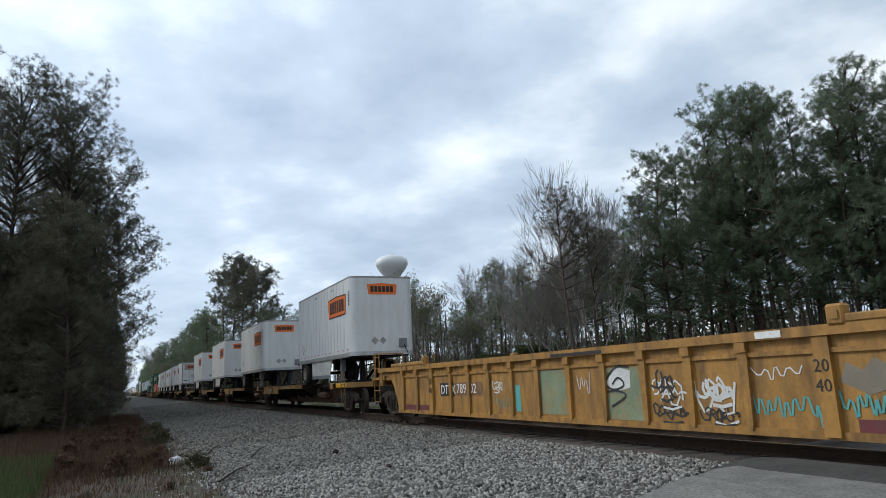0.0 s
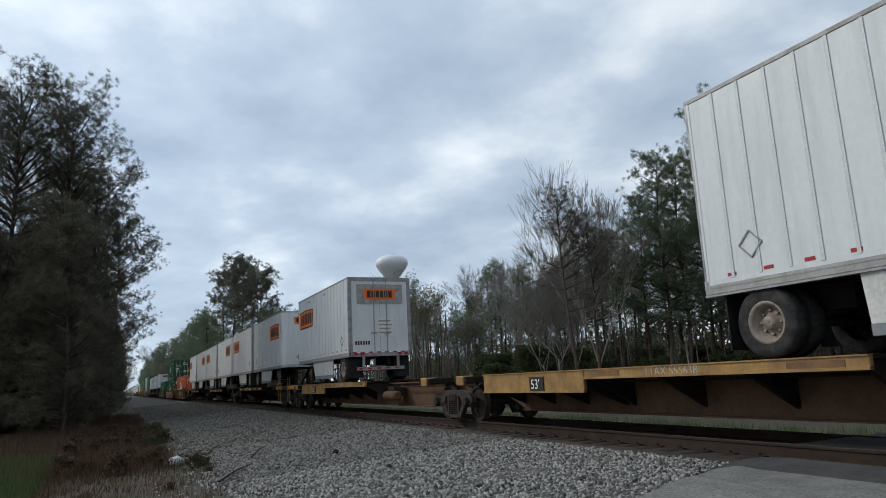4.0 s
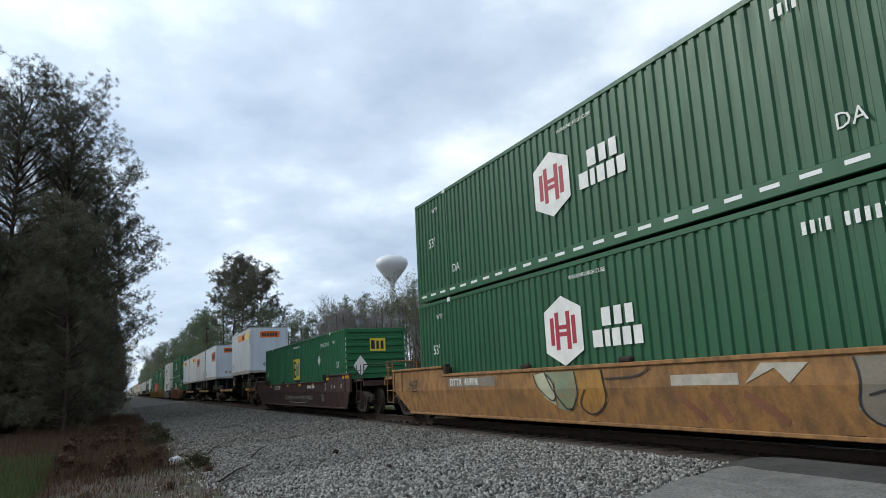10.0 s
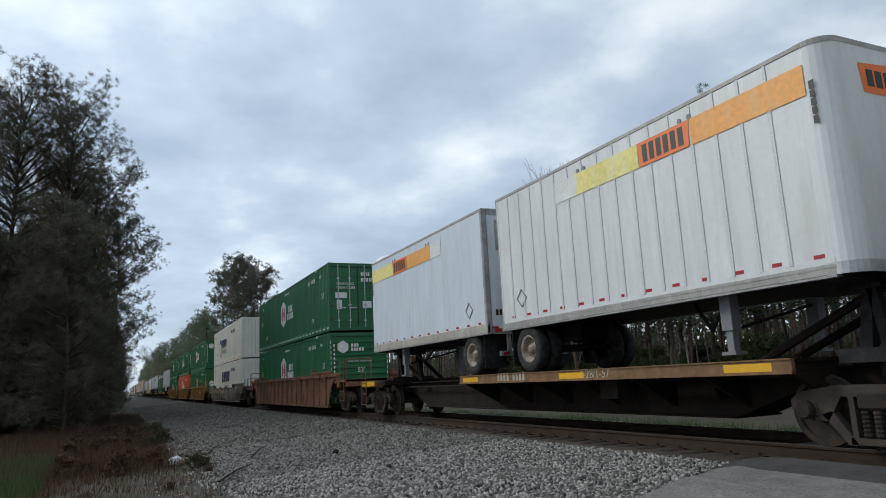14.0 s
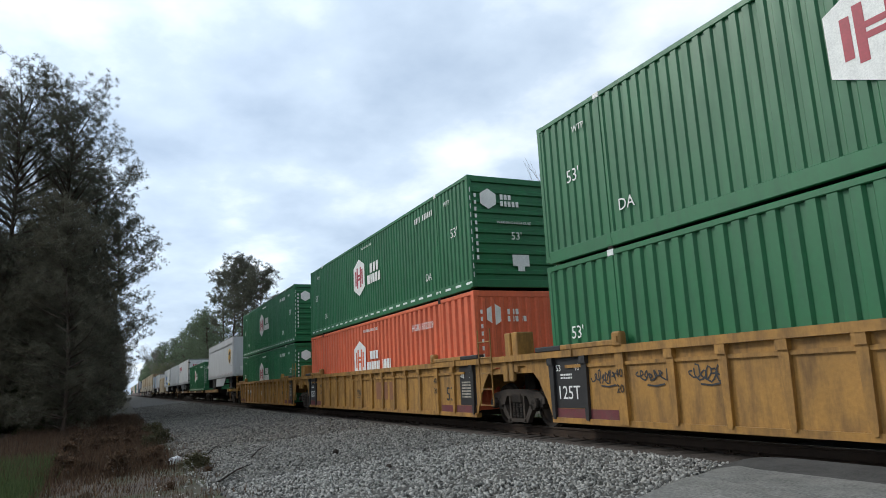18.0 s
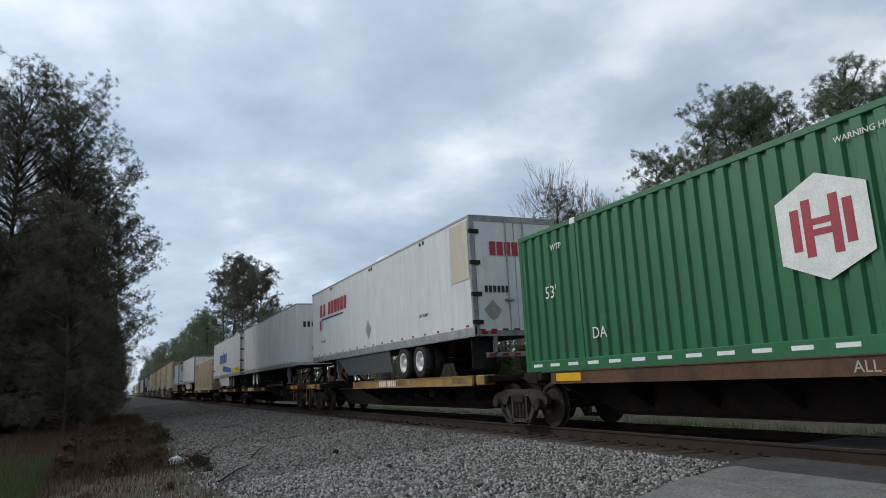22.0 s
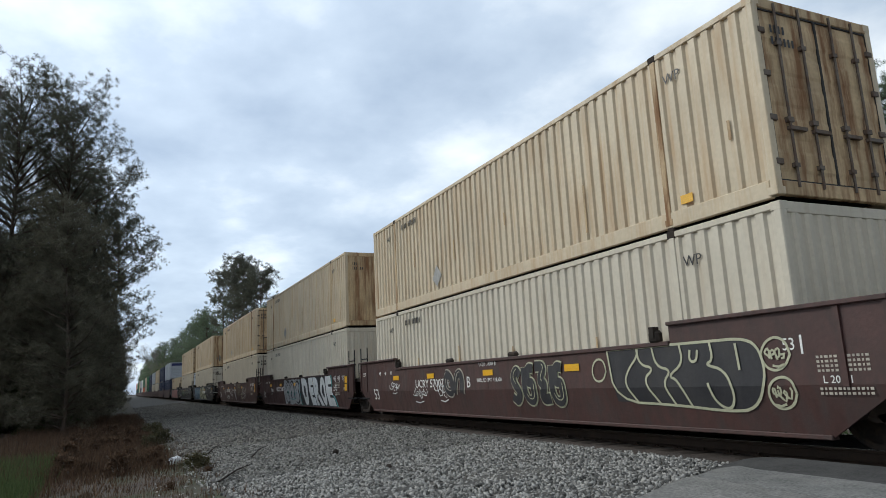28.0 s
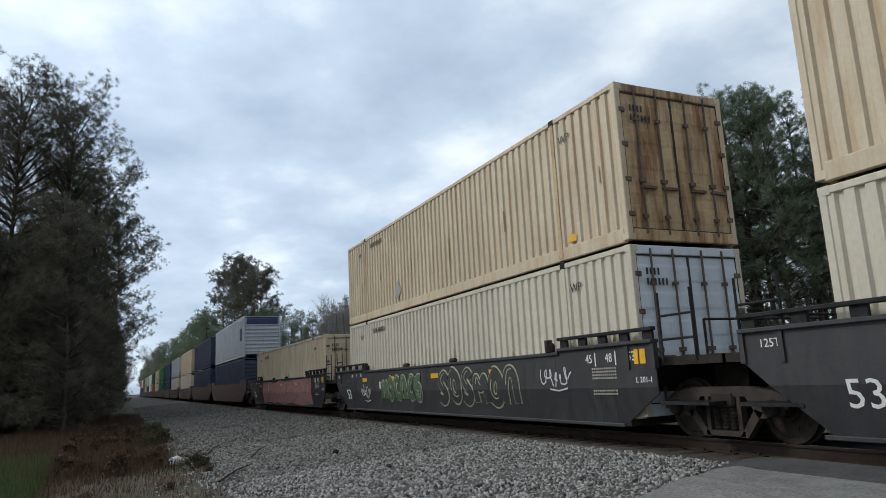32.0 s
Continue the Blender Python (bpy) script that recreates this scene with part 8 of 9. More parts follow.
zigzag(empty_well, 4.75, 5.6, 0.86, 1.14, PY, M_spw, 8, 0.02, 0.1)
zigzag(empty_well, 4.75, 5.75, 0.34, 0.76, PY, M_spt, 10, 0.03, 0.07)
prism_part(empty_well, "painted_patch", [(6.05, 0.85), (6.15, 1.08), (6.35, 0.98), (6.5, 1.12), (6.8, 0.95), (6.75, 0.8), (6.4, 0.7)], PY, M_sps, "dark brown sprayed shape")
zigzag(empty_well, 6.02, 6.85, 0.38, 0.82, PY - 0.006, M_spt, 9, 0.03, 0.06)
block(empty_well, "painted_patch", 0.1, 1.7, 1.42, 1.48, -1.481, M_logo_k, "black painted-out patch")
block(empty_well, "placard", 5.0, 5.4, 1.43, 1.52, -1.485, M_pale)
block(empty_well, "number_plate", -5.4, -4.55, 0.66, 1.0, PY, M_logo_k)
block(empty_well, "number_plate", -4.5, -3.0, 0.68, 1.0, PY, M_tancar)
lettering("lettering", "DTTX", empty_well, -5.35, PY - 0.006, 0.72, 0.33, M_letter)
lettering("lettering", "789502", empty_well, -4.4, PY - 0.006, 0.74, 0.33, M_letter, width=1.1)
block(empty_well, "maroon_panel", -7.9, -6.2, 0.22, 0.42, PY, M_maroon)
block(empty_well, "maroon_panel", 6.2, 7.9, 0.22, 0.42, PY, M_maroon)
for x in (-6.03, 5.77):
    lettering("lettering", "20", empty_well, x, -1.457, 0.98, 0.22, M_logo_k)
    lettering("lettering", "40", empty_well, x, -1.457, 0.74, 0.22, M_logo_k)
# tan car under the orange container
piece(tan_well, -2.6, 5.6, 0.3, 1.3, PY, 6, M_spn, M_sps, 21, M_sps, line=0.12)
lettering("lettering", "DTTX", tan_well, -5.55, PY, 0.86, 0.24, M_letter_dim)
lettering("lettering", "659555", tan_well, -4.55, PY, 0.86, 0.24, M_letter_dim)
tag(tan_well, -4.2, 0.6, 0.7, 0.22, PY, M_spw, 22)
tag(tan_well, 6.3, 0.35, 0.7, 0.7, PY, M_spw, 23)
for x in (-7.5, -3.58, -0.2, 0.58, 4.5, 8.3):
    block(tan_well, "yellow_reflector", x, x + 0.55, 1.43, 1.51, -1.485, M_caryel)
block(tan_well, "yellow_reflector", -10.0, -8.95, 1.43, 1.51, -1.485, M_caryel)
block(tan_well, "placard", -7.75, -7.45, 0.5, 0.75, PY, M_pale)
tag(tan_well, -9.0, 0.95, 0.75, 0.3, PY, M_spw, 24, 0.025)
tag(tan_well, -6.8, 0.75, 0.8, 0.35, PY, M_spw, 25, 0.025)
bm = bmesh.new()
for x in (-2.2, -1.5, -0.9, 1.7, 2.4):
    bm.faces.new([bm.verts.new((x + 0.26 * math.cos(a), -1.484, 1.41 + 0.13 * math.sin(a))) for a in [math.pi - k * math.pi / 8 for k in range(9)]])
part("painted_block", bm, M_spw, tan_well, "white sprayed arches", kind="stuff")
# rusted smooth car
SY_ = -1.474
block(rust_well, "number_plate", -5.8, -3.35, 0.9, 1.12, SY_, M_sps)
lettering("lettering", "DTTX  469996", rust_well, -5.7, SY_ - 0.006, 0.93, 0.25, M_letter)
prism_part(rust_well, "painted_patch", [(-1.72, 1.1), (-1.3, 1.14), (-1.0, 0.95), (-1.05, 0.5), (-1.35, 0.62), (-1.6, 0.85)], SY_, M_spo, "pale sprayed petal")
prism_part(rust_well, "painted_patch", [(-1.3, 1.14), (-0.3, 1.14), (-0.2, 0.8), (-0.6, 0.38), (-1.0, 0.45), (-0.95, 0.95)], SY_ - 0.005, M_fadeteal, "faded green sprayed petal")
prism_part(rust_well, "painted_patch", [(-0.3, 1.14), (0.5, 1.14), (0.6, 0.6), (0.1, 0.3), (-0.35, 0.55)], SY_ - 0.003, M_yellowcar, "faded gold sprayed petal")
strokes(rust_well, SY_ - 0.012, M_spk, 0.028, [(-1.72, 1.12), (-1.6, 0.85), (-1.05, 0.5), (-0.95, 0.9), (-1.3, 1.14)], [(-1.3, 1.14), (-0.9, 0.6), (-0.6, 0.36), (-0.2, 0.7), (-0.3, 1.14)], [(0.5, 1.16), (0.62, 0.6), (0.1, 0.3), (-0.3, 0.5), (0.0, 0.8)], [(0.6, 0.98), (1.5, 1.0), (1.75, 1.14)])
block(rust_well, "painted_patch", 2.2, 3.5, 0.84, 1.0, SY_, M_letter_dim, "pale painted patch")
for x0, x1 in ((2.25, 2.75), (2.95, 3.2), (3.55, 4.15)):
    strokes(rust_well, SY_, M_fadered, 0.12, [(x0, 0.72), ((x0 + x1) / 2, 0.55), (x1, 0.34)])
prism_part(rust_well, "painted_patch", [(3.6, 0.85), (4.1, 1.05), (4.3, 0.85), (4.6, 1.1), (3.9, 1.12)], SY_ - 0.005, M_letter_dim)
prism_part(rust_well, "painted_patch", [(5.19, 1.14), (7.4, 1.14), (7.6, 0.5), (6.6, 0.25), (5.4, 0.3), (5.12, 0.54), (5.25, 0.85)], SY_, M_sps, "grey sprayed shape")
strokes(rust_well, SY_ - 0.006, M_spk, 0.03, [(5.19, 1.14), (5.25, 0.85), (5.12, 0.54), (5.4, 0.3), (6.6, 0.25)], [(5.3, 0.7), (5.9, 0.85), (6.3, 0.6), (6.0, 0.4)])
tag(rust_well, -8.6, 0.8, 0.8, 0.4, SY_, M_spk, 33)
# brown smooth car
lettering("lettering", "FEC 72398", brown_well, -4.25, SY_, 0.97, 0.29, M_letter, width=1.15)
tag(brown_well, -2.4, 0.35, 6.9, 0.45, SY_, M_letter_dim, 41, 0.035)
lettering("lettering", "53", brown_well, 5.35, SY_, 0.45, 0.38, M_letter_dim)
bars("mark", brown_well, 3.1, SY_, 0.98, 0.13, [0.6] * 7 + [-0.4] + [0.6] * 4, M_letter, 0.25)
for s, x, z in (("40", 6.05, 1.05), ("20", 6.05, 0.88), ("45", 7.0, 0.95), ("48", 7.4, 0.95), ("53", 8.35, 0.95)):
    lettering("lettering", s, brown_well, x, SY_, z, 0.2, M_letter)
for x in (-5.5, -1.2, 1.4, 3.9):
    block(brown_well, "yellow_reflector", x, x + 0.42, 1.1, 1.2, SY_, M_caryel)
block(brown_well, "yellow_reflector", 8.6, 9.5, 1.3, 1.42, SY_, M_caryel)
block(brown_well, "yellow_reflector", 6.3, 6.75, 1.28, 1.38, SY_, M_caryel)
# silver-grey car with large painted shapes
piece(sw_well, -8.6, -2.4, 0.24, 1.17, SY_, 8, M_sps, M_spk, 51, M_greycar, line=0.03)
piece(sw_well, -2.2, 7.2, 0.24, 1.17, SY_, 7, M_sps, M_spw, 52, M_spk, line=0.035)
piece(sw_well, 7.3, 9.3, 0.9, 1.5, SY_, 2, M_sps, M_spk, 53)
for x in (-5.18, -2.44, -0.17, 6.2):
    block(sw_well, "yellow_reflector", x, x + 0.47, 1.02, 1.15, SY_ - 0.01, M_caryel)
lettering("lettering", "FEC 71196", sw_well, -4.58, SY_ - 0.012, 0.98, 0.29, M_shield)
bars("notice_mark", sw_well, 6.6, SY_ - 0.01, 1.12, 0.18, [0.5, 0.5, 0.5, -0.4, 0.5, 0.5, 0.5, 0.5, 0.5], M_letter_dim, 0.2)
# yellow ribbed three-unit car
for k, w in enumerate(yellow_wells):
    for x in (6.4,) if k else (6.4, -7.35):
        lettering("lettering", "53", w, x, PY, 0.55, 0.5, M_logo_k)
    for x in (5.79, -6.01):
        lettering("lettering", "40", w, x, -1.465, 1.0, 0.2, M_logo_k)
        lettering("lettering", "20", w, x, -1.465, 0.74, 0.2, M_logo_k)
    block(w, "maroon_panel", 6.1, 8.05, 0.26, 0.44, PY, M_maroon)
    block(w, "maroon_panel", -8.05, -6.1, 0.26, 0.44, PY, M_maroon)
    if k != 1:
        if k == 2:
            block(w, "number_plate", -5.45, -4.6, 0.72, 1.02, PY, M_logo_k)
            block(w, "number_plate", -4.55, -4.3, 0.72, 1.02, PY, M_logo_k)
            lettering("lettering", "DTTX", w, -5.4, PY - 0.006, 0.78, 0.3, M_letter)
            lettering("lettering", "790098", w, -4.5, PY - 0.006, 0.78, 0.3, M_letter, width=0.8)
            for x, z in ((-4.4, 0.64), (-4.3, 0.56), (-3.0, 0.7), (-3.0, 0.6)):
                bars("notice_mark", w, x, PY, z, 0.05, [1.2, 0.8, 1.4, 1.0, 1.2, 0.9], M_logo_k, 0.5)
        else:
            bars("number_mark", w, 3.5, PY, 0.78, 0.2, [0.4, 0.4, 0.4, 0.4, -0.6, 0.4, 0.4, 0.4, 0.4, 0.4, 0.4], M_letter, 0.32)
    if k > 0:
        block(w, "black_panel", 7.25, 8.12, 0.45, 1.4, PY - 0.001, M_logo_k)
        lettering("lettering", "48", w, 7.3, PY - 0.006, 1.1, 0.2, M_letter)
        lettering("lettering", "53", w, 7.8, PY - 0.006, 1.1, 0.2, M_letter)
        for j in range(6):
            bars("notice_mark", w, 7.36, PY - 0.006, 0.98 - 0.07 * j, 0.04, [1.2, 0.8, 1.4, 1.0, 1.2, 0.9, 1.1, 0.8], M_letter_dim, 0.5)
    if k < 2:
        block(w, "black_panel", -8.1, -7.0, 0.45, 1.4, PY - 0.001, M_logo_k)
        lettering("lettering", "125T", w, -7.9, PY - 0.006, 0.62, 0.36, M_letter)
        lettering("lettering", "53", w, -7.9, PY - 0.006, 1.15, 0.17, M_letter)
        lettering("lettering", "48", w, -7.3, PY - 0.006, 1.15, 0.17, M_letter)
        for j in range(2):
            bars("notice_mark", w, -7.75, PY - 0.006, 1.06 - 0.06 * j, 0.035, [1.2, 0.8, 1.4, 1.0, 1.2, 0.9, 1.1], M_letter, 0.5)
tag(yellow_wells[0], 1.1, 0.55, 0.5, 0.6, PY, M_spw, 61)
bars("mark", yellow_wells[1], 0.9, PY, 0.55, 0.55, [0.8, 0.8, 0.8], M_fadered, 0.35)
tag(yellow_wells[1], -1.2, 0.6, 0.6, 0.35, PY, M_spk, 62, 0.025)
tag(yellow_wells[0], 3.0, 0.7, 0.5, 0.4, PY, M_spk, 66, 0.025)
tag(yellow_wells[2], 3.2, 0.55, 0.75, 0.55, PY, M_spk, 63, 0.03)
tag(yellow_wells[2], -0.8, 0.6, 0.5, 0.45, PY, M_spw, 64, 0.03)
for k, x in enumerate((-3.6, -2.4, -1.2)):
    tag(yellow_wells[0], x - 3.2, 0.85, 0.8, 0.32, PY, M_spk, 65 + k, 0.028)
# brown cars with white scribbles
# dark patch with pale outlines, and two rings beside it
PATCH = [(4.42, 1.46), (5.16, 1.46), (6.11, 1.46), (6.75, 1.46), (7.4, 1.46), (7.61, 1.29), (7.65, 0.9), (7.4, 0.51), (6.94, 0.47), (5.92, 0.55), (4.55, 0.59)]
prism_part(well_c, "painted_patch", PATCH, SY_, M_darkcar, "dark sprayed ground")
strokes(well_c, SY_ - 0.008, M_spo, 0.04, PATCH + PATCH[:1], [(5.2, 1.46), (5.19, 1.32), (4.93, 1.11), (4.81, 0.89), (5.09, 0.56)], [(5.17, 1.46), (5.23, 1.18), (5.57, 1.12), (5.27, 0.94), (5.6, 0.55)], [(5.54, 1.46), (5.61, 1.14), (5.94, 1.08), (5.72, 0.88), (5.92, 0.55)], [(6.15, 1.46), (6.2, 1.17), (5.85, 0.98), (6.05, 0.93), (6.26, 0.51)], [(6.36, 1.36), (6.33, 1.19), (6.47, 1.18), (6.51, 1.35)], [(6.75, 1.46), (6.79, 1.19), (6.62, 1.13), (6.98, 1.05), (7.1, 0.72), (6.97, 0.48), (6.72, 0.59), (6.64, 0.87)], [(7.21, 1.4), (7.24, 1.04)])
strokes(well_c, SY_ - 0.004, M_spo, 0.035, [(8.05, 1.21), (7.96, 1.06), (7.8, 1.0), (7.65, 1.07), (7.6, 1.24), (7.7, 1.39), (7.87, 1.45), (8.01, 1.37), (8.05, 1.21)], [(8.06, 0.72), (7.98, 0.57), (7.81, 0.51), (7.67, 0.57), (7.63, 0.72), (7.72, 0.88), (7.89, 0.94), (8.03, 0.88), (8.06, 0.72)], [(4.35, 1.12), (4.27, 0.97), (4.12, 0.92), (3.99, 0.98), (3.95, 1.13), (4.03, 1.28), (4.18, 1.33), (4.31, 1.27), (4.35, 1.12)])
tag(well_c, 7.66, 1.07, 0.34, 0.3, SY_ - 0.01, M_spo, 77, 0.03)
tag(well_c, 7.68, 0.57, 0.34, 0.3, SY_ - 0.01, M_spo, 78, 0.03)
piece(well_c, 1.01, 3.05, 0.42, 1.4, SY_, 4, M_darkcar, M_spo, 72, line=0.03)
tag(well_c, -3.0, 0.55, 1.0, 0.6, SY_, M_spw, 73)
piece(well_c, -2.38, -1.2, 0.6, 1.4, SY_, 2, M_darkcar, M_letter_dim, 74, line=0.035)
tag(well_c, -4.6, 0.5, 1.2, 0.5, SY_, M_spw, 75, 0.025)
tag(well_c, -6.4, 0.75, 0.8, 0.45, SY_, M_spw, 76, 0.025)
for w, k in ((well_c, 1), (well_d, 2), (well_e, 3), (well_f, 4), (well_g, 5), (well_i, 6)):
    lettering("lettering", "53", w, -8.0, SY_, 0.55, 0.5, M_letter)
    if k < 4:
        lettering("lettering", "UCRY 57007", w, -4.35, SY_, 0.9, 0.31, M_letter, width=1.15)
        lettering("lettering", ("B", "C", "A")[k - 1], w, -1.1, SY_, 0.88, 0.38, M_letter)
        lettering("lettering", "UCRY 57007 " + ("B", "C", "A")[k - 1], w, -0.4, SY_, 1.36, 0.13, M_letter)
        lettering("lettering", "WELL LD LMT  118,200", w, -0.55, SY_, 1.0, 0.12, M_letter)
    elif k == 4:
        lettering("lettering", "A", w, 1.65, SY_ - 0.03, 0.86, 0.3, M_letter)
        lettering("lettering", "DTTX 888374", w, 2.4, SY_ - 0.03, 0.84, 0.32, M_letter)
    else:
        bars("number_mark", w, -4.4, SY_, 0.9, 0.22, [0.45, 0.45, 0.45, 0.45, -0.4, 0.45, 0.45, 0.45, 0.45, 0.45], M_letter, 0.3)
    for s, x in (("45", 6.78), ("48", 7.34), ("53", 7.94))[2 if k == 1 else 0:]:
        lettering("lettering", s, w, x, SY_, 1.26, 0.22, M_letter, width=0.9)
        block(w, "gauge_mark", x + 0.27, x + 0.3, 1.2, 1.44, SY_, M_letter)
    for s, x in (("48", -7.4), ("45", -6.9), ("40", -6.4)):
        lettering("lettering", s, w, x, SY_, 1.32, 0.15, M_letter)
    lettering("lettering", "125T", w, -9.1, SY_, 1.32, 0.16, M_letter)
    lettering("lettering", "L 201-1", w, 8.1 if k > 1 else 8.45, SY_, 0.9 if k > 1 else 0.84, 0.13, M_letter)
    for j in range(6):
        bars("notice_mark", w, 8.62 if k == 4 else 6.95 if k > 1 else 8.4, SY_, 1.14 - 0.055 * j - (0.16 if j > 3 else 0), 0.03, [1.2, 0.9, 1.5, 1.0, 1.3, 0.8, 1.1, 1.4, 0.9, 1.2, 0.7, 1.3], M_letter_dim, 0.8)
    for x in (-6.1, -3.48, -0.2, 3.1):
        block(w, "yellow_reflector", x, x + 0.47, 1.14, 1.27, SY_ - 0.01, M_caryel)
    for x, z in ((8.3, 0.86), (8.3, 1.14)) if k in (2, 3) else ((9.3, 1.16),) if k == 4 else ((8.1, 1.2),) if k > 4 else ():
        block(w, "yellow_reflector", x, x + (0.42 if k == 4 else 0.28), z, z + 0.24, SY_, M_caryel)
prism_part(well_d, "painted_patch", [(1.0, 0.22), (7.1, 0.22), (6.85, 0.62), (6.5, 0.75), (6.6, 1.1), (6.45, 1.47), (1.0, 1.47)], SY_ - 0.001, M_spt, "turquoise sprayed rim")
prism_part(well_d, "painted_patch", [(1.15, 0.222), (6.98, 0.222), (6.74, 0.6), (6.4, 0.72), (6.5, 1.1), (6.36, 1.468), (1.05, 1.468)], SY_ - 0.008, M_spk, "black sprayed ground")
for c, top, foot in (("D", (1.32, 2.58), (1.95, 2.68)), ("E", (2.68, 3.46), (3.16, 3.9)), ("R", (3.5, 4.56), (3.97, 5.12)), ("O", (4.6, 5.5), (5.02, 5.75)), ("E", (5.54, 6.38), (5.86, 6.88))):
    sprayed_letter(well_d, c, top, foot, 0.25, 1.455, SY_ - 0.016, M_spw)
piece(well_d, -2.2, 0.95, 0.24, 1.46, SY_, 3, M_spg, M_spk, 82, M_spg, line=0.09)
tag(well_d, -1.9, 0.5, 2.6, 0.6, SY_ - 0.012, M_spt, 85, 0.03)
tag(well_d, 6.8, 0.7, 0.5, 0.55, SY_, M_spw, 83)
tag(well_d, -5.8, 0.75, 0.7, 0.45, SY_, M_spw, 84)
tag(well_e, -5.6, 0.7, 1.0, 0.5, SY_, M_spw, 91, 0.025)
tag(well_e, -2.4, 0.4, 1.6, 0.95, SY_, M_spw, 92, 0.025)
tag(well_e, -4.4, 0.4, 1.7, 0.4, SY_, M_spw, 93, 0.03)
prism_part(well_e, "painted_patch", [(-0.2, 1.1), (0.25, 1.05), (0.5, 0.35), (0.1, 0.4)], SY_, M_spg, "pale blue sprayed streak")
strokes(well_e, SY_, M_spo, 0.03, [(0.97, 1.46), (1.18, 0.67), (2.55, 0.7)], [(0.97, 1.46), (2.16, 1.46)], [(1.42, 1.46), (1.46, 1.27), (1.57, 1.2), (1.68, 0.67)], [(1.8, 1.46), (1.89, 1.26), (1.94, 1.19), (2.04, 0.68)], [(2.16, 1.46), (2.24, 1.24), (2.39, 1.14), (2.49, 0.7)], [(1.58, 1.23), (2.4, 1.24)], [(2.66, 1.35), (2.57, 1.21), (2.39, 1.15), (2.23, 1.22), (2.17, 1.37), (2.27, 1.46), (2.45, 1.46), (2.62, 1.46), (2.66, 1.35)])
tag(well_e, 2.69, 0.6, 0.82, 0.3, SY_, M_spo, 96, 0.028)
tag(well_e, 2.69, 0.34, 0.82, 0.28, SY_, M_spo, 97, 0.028)
tag(well_e, 3.3, 0.5, 1.8, 0.85, SY_, M_spw, 95, 0.028)
piece(well_f, -6.3, -1.1, 0.24, 1.46, SY_, 6, M_sky_, M_spg, 101, M_spb, line=0.06)
for k in range(9):
    x, z, w, h = -5.9 + 0.53 * k, 0.5 + 0.75 * (k * 0.618 % 1), 0.09 + 0.06 * (k % 3), 0.1 + 0.05 * (k % 2)
    prism_part(well_f, "painted_patch", [(x + w * math.cos(j * 0.785), z + h * math.sin(j * 0.785)) for j in range(8)], SY_ - 0.034, M_spb, "dark blue sprayed blot")
prism_part(well_f, "painted_patch", [(-1.15, 0.24), (3.6, 0.22), (3.45, 0.7), (3.7, 1.0), (3.35, 1.47), (-1.2, 1.47)], SY_, M_spk, "black sprayed ground")
prism_part(well_f, "painted_patch", [(3.35, 0.24), (4.3, 0.24), (4.15, 0.6), (3.75, 0.78), (3.5, 0.72)], SY_, M_spo, "pale olive sprayed flare")
for c, top, foot in (("R", (-1.02, -0.08), (-0.98, -0.1)), ("A", (-0.12, 0.72), (-0.2, 0.82)), ("F", (0.78, 1.86), (0.84, 1.7)), ("T", (1.72, 2.72), (1.8, 2.5)), ("S", (2.6, 3.3), (2.44, 3.4))):
    sprayed_letter(well_f, c, top, foot, 0.27, 1.455, SY_ - 0.009, M_spo)
for k in range(4):
    tag(well_f, 5.28, 0.9 + 0.14 * k, 0.42, 0.2, SY_, M_spw, 103 + k, 0.02)
zigzag(well_f, 5.1, 5.9, 0.52, 0.8, SY_, M_spw, 108, 0.025, 0.07)
zigzag(well_f, 4.1, 4.95, 0.98, 1.3, SY_, M_sps, 109, 0.03, 0.05)
strokes(well_f, SY_, M_letter_dim, 0.02, [(7.34, 1.15), (7.34, 0.84), (7.77, 0.84), (7.77, 1.15), (7.34, 1.15)], [(7.36, 0.9), (7.75, 0.9)])
lettering("lettering", "40", well_f, 5.9, SY_, 1.36, 0.13, M_letter)
lettering("lettering", "20", well_f, 5.9, SY_, 1.18, 0.13, M_letter)
tag(well_g, -6.4, 0.5, 1.2, 0.6, SY_, M_spw, 111)
piece(well_g, -4.2, -0.9, 0.45, 1.35, SY_, 6, M_moss, M_spo, 112, M_darkcar, line=0.03)
piece(well_g, 0.2, 4.4, 0.36, 1.42, SY_, 6, M_spk, M_spo, 113, M_spk, line=0.035)
tag(well_g, 5.2, 0.8, 1.2, 0.5, SY_, M_spw, 114)
piece(well_i, -5.0, 6.0, 0.25, 1.42, SY_, 7, M_spp, M_sps, 121, M_spp)

# marks on the long trailers
TY = -1.304
Z0 = -1.16


def shield(ob, x, z, w, h, dark, light):
    sh = prism_part(ob, "shield_mark", [(x - w / 2, z + h * 0.35), (x - w / 2, z - h * 0.15), (x - w * 0.36, z - h * 0.33), (x, z - h * 0.5), (x + w * 0.36, z - h * 0.33), (x + w / 2, z - h * 0.15), (x + w / 2, z + h * 0.42), (x, z + h * 0.5), (x - w * 0.3, z + h * 0.46)], TY, light, "company shield mark")
    prism_part(ob, "shield_field", [(x - w * 0.44, z + h * 0.18), (x - w * 0.44, z - h * 0.14), (x - w * 0.3, z - h * 0.31), (x, z - h * 0.45), (x + w * 0.3, z - h * 0.31), (x + w * 0.44, z - h * 0.14), (x + w * 0.44, z + h * 0.36), (x + w * 0.05, z + h * 0.33)], TY - 0.005, dark)
    bars("shield_mark", ob, x - w * 0.36, TY - 0.01, z - h * 0.2, h * 0.3, [0.42, 0.42, 0.42], light, 0.2)


